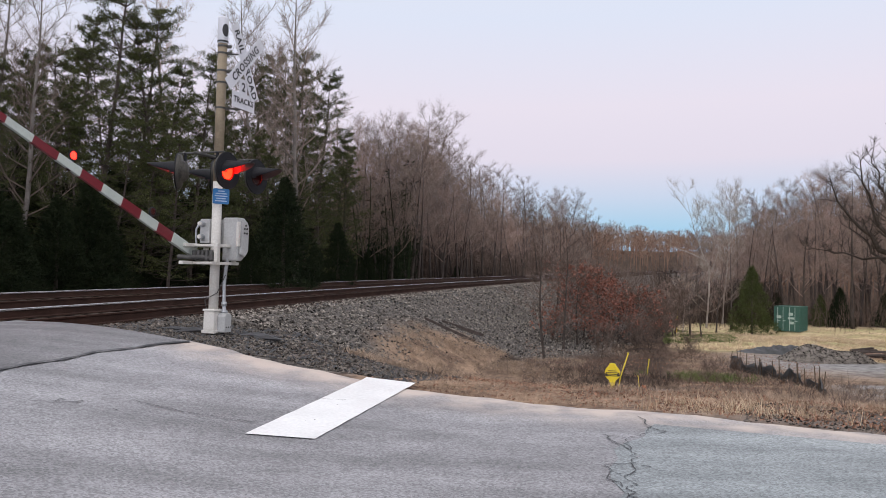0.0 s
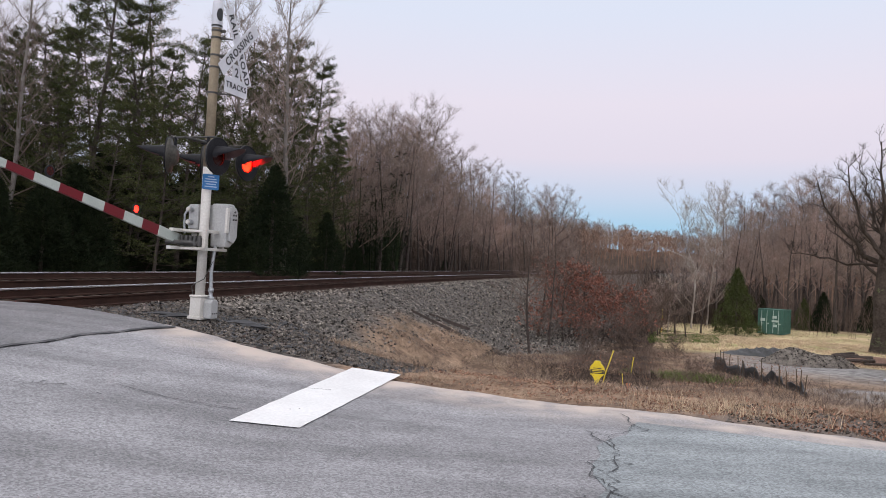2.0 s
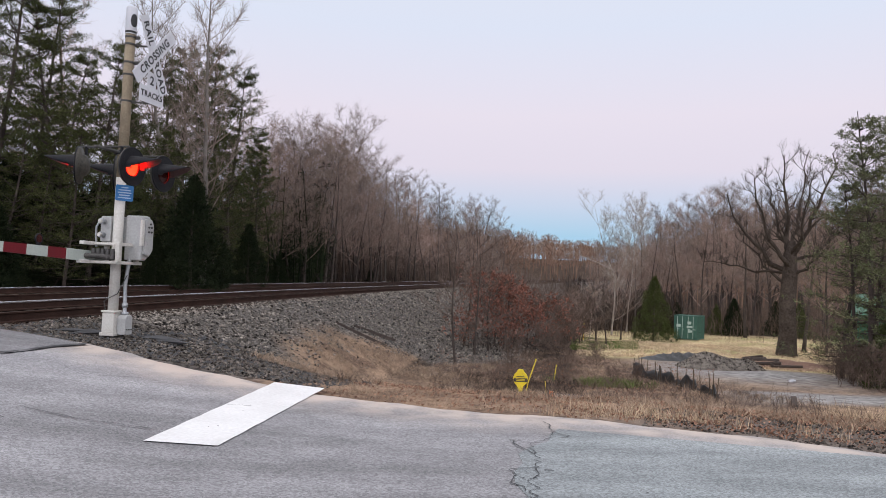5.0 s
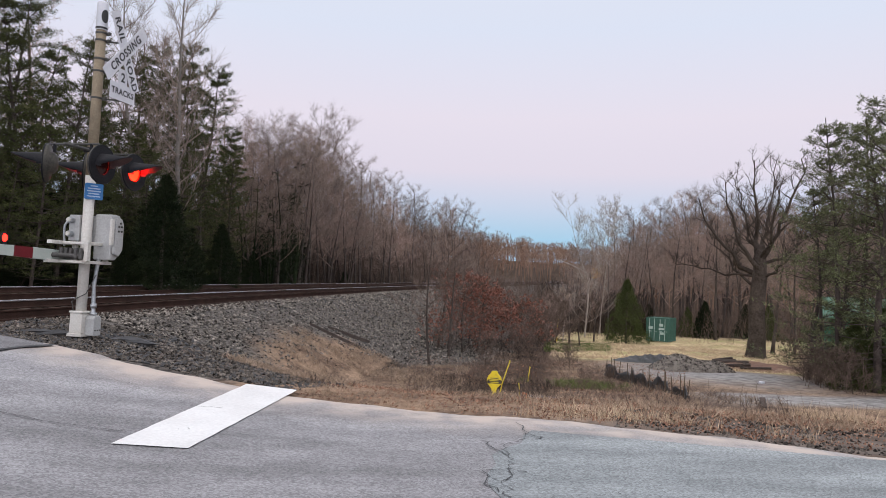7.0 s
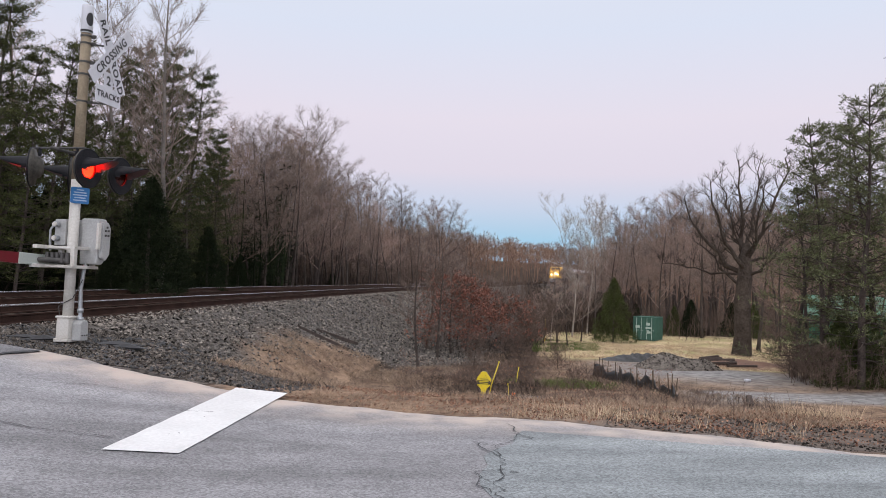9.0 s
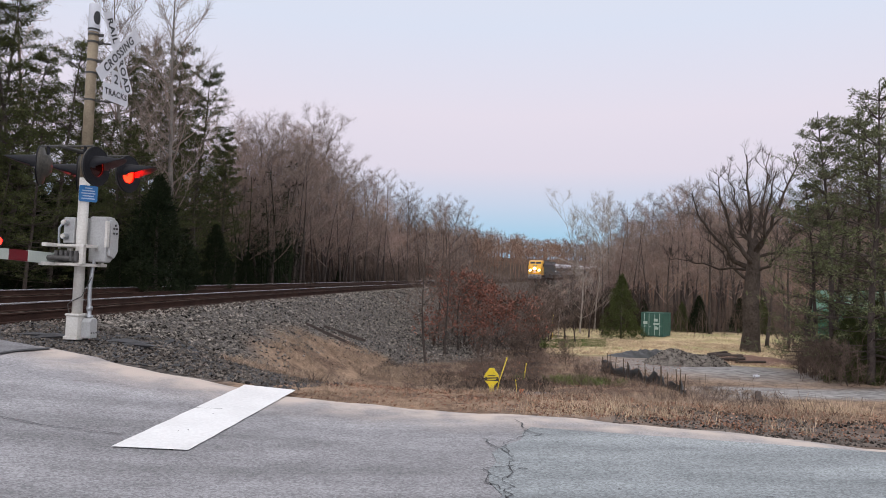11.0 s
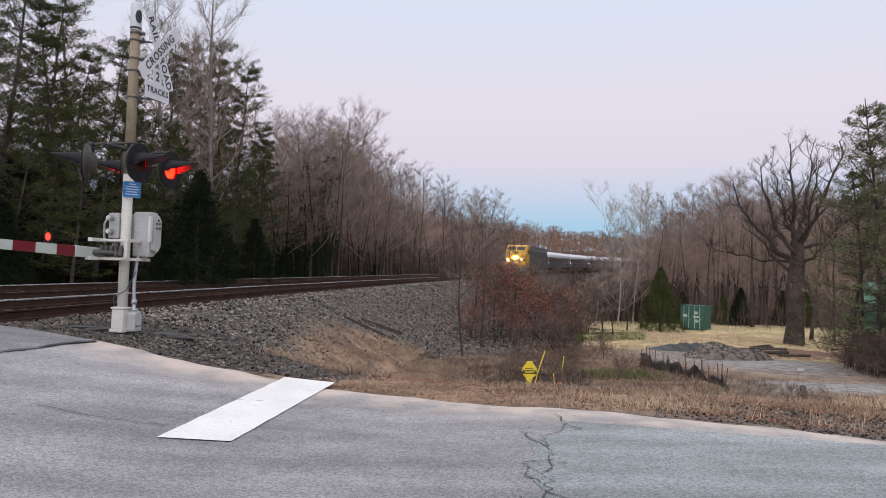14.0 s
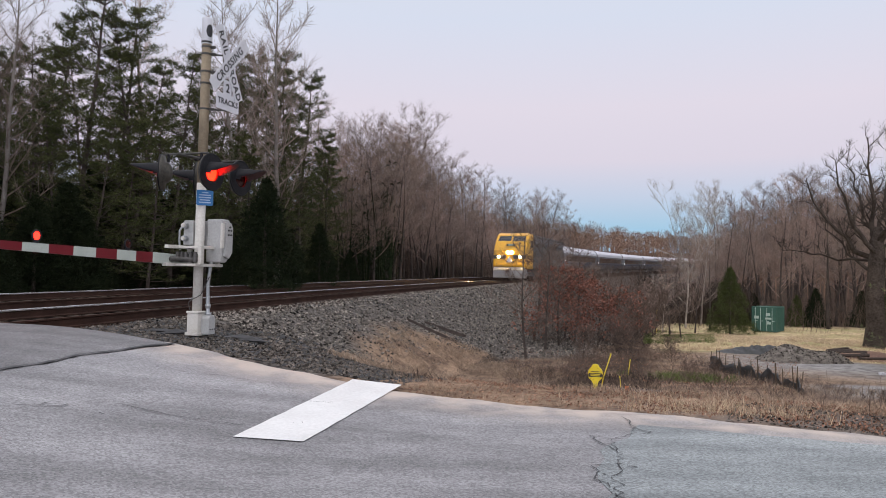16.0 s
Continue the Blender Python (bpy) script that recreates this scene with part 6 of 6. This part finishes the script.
    mound("gravel_pile", "low heap of grey gravel in the yard", 26.4, 34.0, 2.0, 1.4, 0.85, STONE, 1800, 0.035, 81, "gravel pile")
    mound("earth_bank", "low bank of reddish bare earth under the old tree", 31.2, 41.0, 3.4, 2.6, 0.30, EARTH, 0, 0.1, 82, "earth bank")
    for k in range(9):
        az, d = rng.uniform(28.5, 31.0), rng.uniform(38, 42)
        x, y = polar(az, d)
        a = rng.uniform(-0.5, 0.5)
        L = rng.uniform(0.35, 0.8)
        lg = thing("log", "cut branch lying under the old tree", "log", pose(x, y, gz(x, y) + 0.12, 0, 0, math.degrees(a * 5)), "branches under the tree")
        part("wood", rod((-L, 0, 0), (L, 0, rng.uniform(-0.1, 0.2)), rng.uniform(0.05, 0.10), 8), BARK, lg)
    # white scrap beside the drive
    x, y = polar(31.2, 28.5)
    sc = thing("scrap", "piece of white scrap on the gravel", "scrap", pose(x, y, gz(x, y), 0, 0, 20))
    part("scrap", block(-0.11, 0.11, -0.07, 0.07, 0.0, 0.08), SIGNWHITE, sc, bevel=0.02)
    for az, d, L, r in ((31.4, 20.6, 0.9, 60), (-0.76, 26.45, 1.1, 27), (0.3, 28.2, 1.2, 48)):
        x, y = polar(az, d)
        dx, dy = math.cos(radians(r)) * L, math.sin(radians(r)) * L
        tip = math.degrees(math.atan2(gz(x - dx, y - dy) - gz(x + dx, y + dy), 2 * L))
        lg = thing("old_tie", "weathered old wooden tie lying on the bank", "wooden tie", pose(x, y, gz(x, y) + 0.05, 0, tip, r))
        part("timber", block(-L, L, -0.07, 0.07, -0.08, 0.06), BARK, lg, bevel=0.015)
    # green shed glimpsed through the pines
    x, y = polar(40.4, 50)
    sh = thing("green_shed", "green metal shed half hidden behind the pines", "shed", pose(x, y, gz(x, y), 0, 0, -38))
    part("wall", block(-4.5, 4.5, -2.5, 2.5, 0, 3.1), GREENMETAL, sh, "green sheet metal wall", bevel=0.02)
    rf = Mesh()
    rf.prism([(-3.0, 3.05), (0, 4.2), (3.0, 3.05), (3.0, 2.92), (-3.0, 2.92)], 9.6, Matrix(((0, 0, 1, -4.8), (1, 0, 0, 0), (0, 1, 0, 0), (0, 0, 0, 1))))
    part("roof", rf, GREENMETAL, sh, "green metal roof")
    for xx in (-3.2, -0.8):
        w = part("window", block(xx, xx + 1.2, -2.54, -2.49, 1.6, 2.6), GLASS, sh)
        part("window_frame", block(xx - 0.08, xx + 1.28, -2.53, -2.47, 1.5, 1.6), SIGNWHITE, w)


EARTH = mat("reddish_earth", (0.10, 0.050, 0.032), (0.19, 0.105, 0.068), 0.95, 1.2, 14, bump=0.5, depth=0.04)


def pebble(mesh, rng, p, r):
    """A rough stone of eight faces."""
    a = rng.uniform(0, 6.28)
    pts = []
    for k in range(4):
        q = a + k * 1.5708 + rng.uniform(-0.4, 0.4)
        pts.append(p + Vector((math.cos(q) * r * rng.uniform(0.7, 1.2), math.sin(q) * r * rng.uniform(0.7, 1.2), rng.uniform(-0.2, 0.25) * r)))
    pts += [p + Vector((rng.uniform(-0.3, 0.3) * r, rng.uniform(-0.3, 0.3) * r, r * rng.uniform(0.5, 0.9))), p + Vector((0, 0, -r * 0.6))]
    mesh.add(pts, [(0, 1, 4), (1, 2, 4), (2, 3, 4), (3, 0, 4), (1, 0, 5), (2, 1, 5), (3, 2, 5), (0, 3, 5)])


def make_ballast():
    rng = random.Random(91)
    spots = []
    while len(spots) < 60000:
        s = 2 + 58 * rng.random() ** 1.25
        side = rng.uniform(0.95, 11.0)
        q = on_line(s, side)
        spots.append((q.x, q.y, s, side))
    dirty = Mesh()
    for _ in range(13000):
        u, v = rng.uniform(3.9, 9.6), EDGE + 0.1 + 3.4 * rng.random() ** 1.2
        q = uv_point(u, v)
        if v > edge_at(u) + 0.04:
            pebble(dirty, rng, Vector((q.x, q.y, gz(q.x, q.y) + 0.006)), rng.choice((0.010, 0.014, 0.018, 0.024, 0.034)) * rng.uniform(0.8, 1.3))
    for _ in range(5200):
        u, v = rng.uniform(-9.5, -0.2), EDGE - 0.2 + 2.0 * rng.random() ** 1.2
        q = uv_point(u, v)
        if v > edge_at(u) + 0.05:
            pebble(dirty, rng, Vector((q.x, q.y, gz(q.x, q.y) + 0.004)), rng.choice((0.008, 0.012, 0.016, 0.028)) * rng.uniform(0.8, 1.3))
    tagged(new("ballast", dirty.data("ballast", DIRTYSTONE)), "dirt-stained crushed stone along the road edge", "ballast", kind="stuff")
    bed = Mesh()
    for _ in range(9000):
        s, side = rng.uniform(-6, 45), rng.choice((rng.uniform(-0.6, 0.6), rng.uniform(-3.3, -0.9), rng.uniform(-4.7, -3.5), rng.uniform(0.85, 1.7)))
        q = on_line(s, side, -0.225)
        pebble(bed, rng, q, rng.uniform(0.018, 0.045))
    tagged(new("track_bed_stone", bed.data("track_bed_stone", RUSTSTONE)), "rust-stained stones between the ties", "ballast", kind="stuff")
    a = np.array(spots)
    z = ground_z(a[:, 0], a[:, 1])
    s2, p2 = to_line(a[:, 0], a[:, 1])
    m = Mesh()
    for (x, y, s, side), zz, pp in zip(spots, z, p2):
        w = x * RV[0] + y * RV[1]
        if w < edge_at(x * RU[0] + y * RU[1]) + 0.03 and pp > 0.8:
            continue
        toe = float(toe_at(x, y, s))
        if s >= 0 and pp > toe - 0.3 + rng.gauss(0, 0.5):
            continue
        pebble(m, rng, Vector((x, y, zz + 0.012)), rng.choice((0.016, 0.020, 0.025, 0.030, 0.038, 0.050)) * rng.uniform(0.8, 1.3) * (1 + 0.5 * float(smooth(8, 40, s))))
    tagged(new("ballast", m.data("ballast", STONE)), "loose grey crushed stone on the railway bank", "ballast", kind="stuff")
    # dark clods and sleepers' scraps on the bank
    d = Mesh()
    for _ in range(2200):
        u, v = rng.uniform(3.6, 9.6), EDGE + 0.12 + 2.2 * rng.random() ** 1.4
        q = uv_point(u, v)
        pebble(d, rng, Vector((q.x, q.y, gz(q.x, q.y) + 0.005)), rng.uniform(0.010, 0.040))
    for _ in range(1500):
        s, side = rng.uniform(-2, 26), rng.uniform(1.6, 5.5)
        q = on_line(s, side)
        if wobble(q.x, q.y, 0.8) + 0.8 * wobble(q.x, q.y, 2.2) > 0.55 and q.x * RV[0] + q.y * RV[1] > EDGE + 0.4:
            pebble(d, rng, Vector((q.x, q.y, gz(q.x, q.y) + 0.015)), rng.uniform(0.02, 0.07))
    tagged(new("asphalt_crumbs", d.data("asphalt_crumbs", SEALANT)), "black crumbs of broken asphalt and dirt on the ballast", "asphalt crumbs", kind="stuff")
    for az, dd, L, r in ((-19.6, 12.0, 0.35, 15), (-18.9, 12.1, 0.22, -30), (-15.2, 11.6, 0.5, -12), (-14.4, 11.3, 0.35, -20), (-21.2, 12.2, 0.3, 8)):
        x, y = polar(az, dd)
        lump = Mesh()
        pebble(lump, rng, Vector((0, 0, 0)), 0.5)
        ob = thing("asphalt_lump", "black lump of broken asphalt on the ballast", "asphalt lump", pose(x, y, gz(x, y) + 0.02, 0, 0, r), "asphalt lumps")
        me = lump.data("lump", SEALANT)
        me.transform(Matrix.Diagonal((L * 2.0, 0.22, 0.16, 1)))
        part("lump", me, None, ob)


def blades(name, label, count, area, size, material, seed, per=9, lean=0.5, width=0.006, keep=None):
    rng = random.Random(seed)
    pts = [area(rng) for _ in range(count)]
    a = np.array(pts)
    z = ground_z(a[:, 0], a[:, 1])
    s, p = to_line(a[:, 0], a[:, 1])
    m = Mesh()
    for (x, y), zz, pp in zip(pts, z, p):
        if x * RV[0] + y * RV[1] < edge_at(x * RU[0] + y * RU[1]) + 0.10 or (keep and not keep(x, y, pp)):
            continue
        u = x * RU[0] + y * RU[1]
        if u < -1.0 and x * RV[0] + y * RV[1] < EDGE + 1.1 + 0.5 * float(wobble(x, y, 1.1)) and rng.random() < 0.85:
            continue
        h0 = rng.uniform(*size)
        for _ in range(per):
            b = Vector((x + rng.gauss(0, 0.07), y + rng.gauss(0, 0.07), zz - 0.02))
            h = h0 * rng.uniform(0.6, 1.2)
            t = b + Vector((rng.gauss(0, lean) * h, rng.gauss(0, lean) * h, h))
            w = Vector((rng.uniform(-1, 1), rng.uniform(-1, 1), 0)).normalized() * width * (1 + h)
            mid = b.lerp(t, 0.55) + Vector((0, 0, h * 0.08))
            m.add([b - w, b + w, mid + w * 0.7, t, mid - w * 0.7], [(0, 1, 2, 4), (4, 2, 3)])
    tagged(new(name, m.data(name, material)), label, "grass", kind="stuff")


def make_grass():
    def verge(u0, u1, v0, v1):
        def f(rng):
            q = uv_point(rng.uniform(u0, u1), EDGE + v0 + (v1 - v0) * rng.random() ** 1.3)
            return q.x, q.y
        return f

    def off_bank(x, y, p):
        s = to_line([x], [y])[0][0]
        toe = float(toe_at(x, y, s))
        return p > toe - 0.6

    def low(x, y, p):
        return off_bank(x, y, p) and float(in_hollow(x, y)) < 0.35 and wobble(x, y, 0.55) > -0.35

    def sector(a0, a1, d0, d1):
        return lambda rng: polar(rng.uniform(a0, a1), d0 + (d1 - d0) * rng.random())

    blades("dry_grass", "short tan dead grass on the verge", 8000, verge(-14, 5, 0.15, 6.5), (0.03, 0.11), BANKGRASS, 101, per=10, width=0.0022, lean=0.9, keep=lambda x, y, p: off_bank(x, y, p) and float(in_hollow(x, y)) < 0.4 and wobble(x, y, 1.3) + 0.6 * wobble(x, y, 3.1) > 0.1)
    blades("dry_grass", "tan dead grass at the foot of the bank", 7500, verge(-10, 6, 1.2, 14), (0.05, 0.15), BANKGRASS, 102, per=11, width=0.0028, lean=0.8, keep=lambda x, y, p: low(x, y, p) and wobble(x, y, 0.9) > -0.2)
    blades("tall_dry_grass", "tall pale seed grass beside the drive", 260, sector(33.5, 38, 13.2, 16), (0.15, 0.42), STRAW, 103, per=12, lean=0.3, width=0.003)
    blades("field_grass", "pale winter grass in the low field", 26000, sector(16.0, 46, 37, 92), (0.06, 0.2), STRAW, 104, per=6, width=0.009, lean=0.9, keep=lambda x, y, p: p > 12)
    blades("field_grass", "green patches of grass in the low field", 12000, sector(15.6, 20.5, 40, 80), (0.06, 0.16), GREENGRASS, 105, per=5, width=0.014, keep=lambda x, y, p: p > 12 and wobble(x, y, 0.3) > -0.35)
    blades("green_weeds", "patch of green weeds on the verge", 230, lambda rng: (7.6 + rng.gauss(0, 0.6), 22.8 + rng.gauss(0, 0.6)), (0.12, 0.3), GREENGRASS, 106, per=14)
    blades("dry_grass", "matted dead grass and litter in the hollow", 5200, sector(5, 33, 15, 37), (0.05, 0.22), BANKGRASS, 107, per=9, width=0.0035, lean=1.1, keep=lambda x, y, p: low(x, y, p) and wobble(x, y, 0.8) + 0.7 * wobble(x, y, 2.0) > 0.15 and not (x > 11 and y > 18))
    blades("dead_stalks", "brown matted stalks in the hollow", 4200, sector(5, 33, 14, 37), (0.08, 0.35), BRUSH, 108, per=6, width=0.004, lean=1.2, keep=lambda x, y, p: off_bank(x, y, p) and float(in_hollow(x, y)) < 0.5 and not (x > 11 and y > 18))
    blades("dry_grass", "tan dead grass creeping up the ballast bank", 12000, verge(3.5, 11, 2.0, 24), (0.04, 0.16), BANKGRASS, 109, per=11, width=0.0032, lean=0.9, keep=lambda x, y, p: off_bank(x, y, p) and p < 9 and wobble(x, y, 0.9) > -0.35)
    blades("dead_stalks", "brown dead weeds on the bank", 1500, verge(3.5, 11, 1.5, 24), (0.06, 0.2), BRUSH, 110, per=6, width=0.005, lean=1.0, keep=lambda x, y, p: off_bank(x, y, p - 0.6) and p < 9)
    blades("tall_dry_grass", "pale tufts of dead grass along the road edge", 120, verge(-3.0, 1.8, 0.3, 1.2), (0.08, 0.22), STRAW, 112, per=16, lean=0.35, width=0.0022, keep=lambda x, y, p: wobble(x, y, 1.6) > -0.1)
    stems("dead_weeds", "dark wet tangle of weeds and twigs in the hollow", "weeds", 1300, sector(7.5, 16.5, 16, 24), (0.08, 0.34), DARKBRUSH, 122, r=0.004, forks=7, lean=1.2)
    # fallen leaves
    rng = random.Random(111)
    m = Mesh()
    spots = [sector(5, 26, 13, 34)(rng) for _ in range(9000)] + [verge(-13, 3.5, 0.0, 3.0)(rng) for _ in range(15000)] + [verge(-12, 1, 0.0, 9)(rng) for _ in range(6000)]
    a = np.array(spots)
    z = ground_z(a[:, 0], a[:, 1])
    for (x, y), zz in zip(spots, z):
        u, w = x * RU[0] + y * RU[1], x * RV[0] + y * RV[1]
        if w < edge_at(u) + 0.06:
            continue
        if rng.random() > 0.7 + 0.5 * float(wobble(x, y, 0.7)) - 0.9 * float(in_hollow(x, y)):
            continue
        r = rng.uniform(0.010, 0.024) * (1.6 if w > EDGE + 5 else 1)
        n = Vector((rng.gauss(0, 0.6), rng.gauss(0, 0.6), 1)).normalized()
        e1 = n.orthogonal().normalized()
        e2 = n.cross(e1)
        c = Vector((x, y, zz + rng.uniform(0.01, 0.06)))
        m.add([c + e1 * r, c + e2 * r * 0.6 + n * r * 0.3, c - e1 * r, c - e2 * r * 0.6 + n * r * 0.3], [(0, 1, 2, 3)])
    tagged(new("fallen_leaves", m.data("fallen_leaves", LEAF)), "brown curled leaves blown along the road edge", "leaves", kind="stuff")
    # a few twigs and sticks on the verge
    stems("dead_weeds", "thin dead weed stalks on the verge", "weeds", 420, verge(-12, 3, 1.4, 12), (0.15, 0.5), BRUSH, 121, r=0.0035, forks=5, lean=0.6)


def make_puddles():
    """Shallow standing water among the weeds."""
    for az, d, r0, seed in ((13.9, 17.4, 0.55, 1), (13.0, 18.6, 0.5, 2), (11.2, 17.0, 0.6, 3), (9.6, 16.6, 0.45, 4), (14.6, 19.4, 0.5, 5)):
        rng = random.Random(seed)
        x, y = polar(az, d)
        ring = [(r0 * rng.uniform(0.6, 1.25) * 1.5 * math.cos(k * 0.4488), r0 * rng.uniform(0.5, 1.1) * math.sin(k * 0.4488)) for k in range(14)]
        m = Mesh()
        m.prism(ring, 0.10, Matrix.Identity(4))
        ob = thing("puddle", "shallow puddle of dark still water in the hollow", "puddle", pose(x, y, gz(x, y) - 0.05, 0, 0, -az), "puddles in the hollow")
        part("water", m, WATER, ob)


WATER = mat("still_dark_water", (0.018, 0.015, 0.012), (0.026, 0.021, 0.017), 0.06, 1.0, 8, bump=0.03)

# ---- build the place ----
make_ground()
make_road()
make_track("railway_track_near", 0.0, -0.04, 0.04, "near railway track with a shiny rail on dark wooden ties")
make_track("railway_track_far", -4.1, 0.0, 0.13, "far railway track with rusty rails on dark wooden ties")
make_woods()
make_far_woods()
make_brush()
make_depth()
make_special_trees()
make_shrubs()
signal, gate_arm = make_signal()
locomotive = make_loco()
first_coach = make_coach()
coaches = [first_coach] + [copy_thing(first_coach, Matrix.Identity(4)) for _ in range(8)]
make_marker()
make_container()
make_yard()
make_puddles()
make_ballast()
make_grass()


def motions():
    walk(gate_arm, [(t, Matrix.Translation(ARM_AT) @ pose(0, 0, 0, 0, 0, 5.5) @ pose(0, 0, 0, -a)) for t, a in ARM_ROWS])
    for ob, closed, opened, beat in SHUTTERS:
        rows = [(0.0, closed if beat else opened)]
        for k, t in enumerate(FLASH):
            if t > 15.9:
                break
            lit = (k % 2 == 0) == (beat == 1)
            rows.append((round(t - 0.034, 3), opened if not lit else closed))
            rows.append((round(t + 0.034, 3), opened if lit else closed))
        rows.append((16.0, rows[-1][1]))
        walk(ob, [(t, Matrix.Translation(p)) for t, p in rows])
    walk(locomotive, train_rows(0.0, 21.0))
    for k, car in enumerate(coaches):
        walk(car, train_rows(21.6 + 26.6 * k, 25.8))


motions()
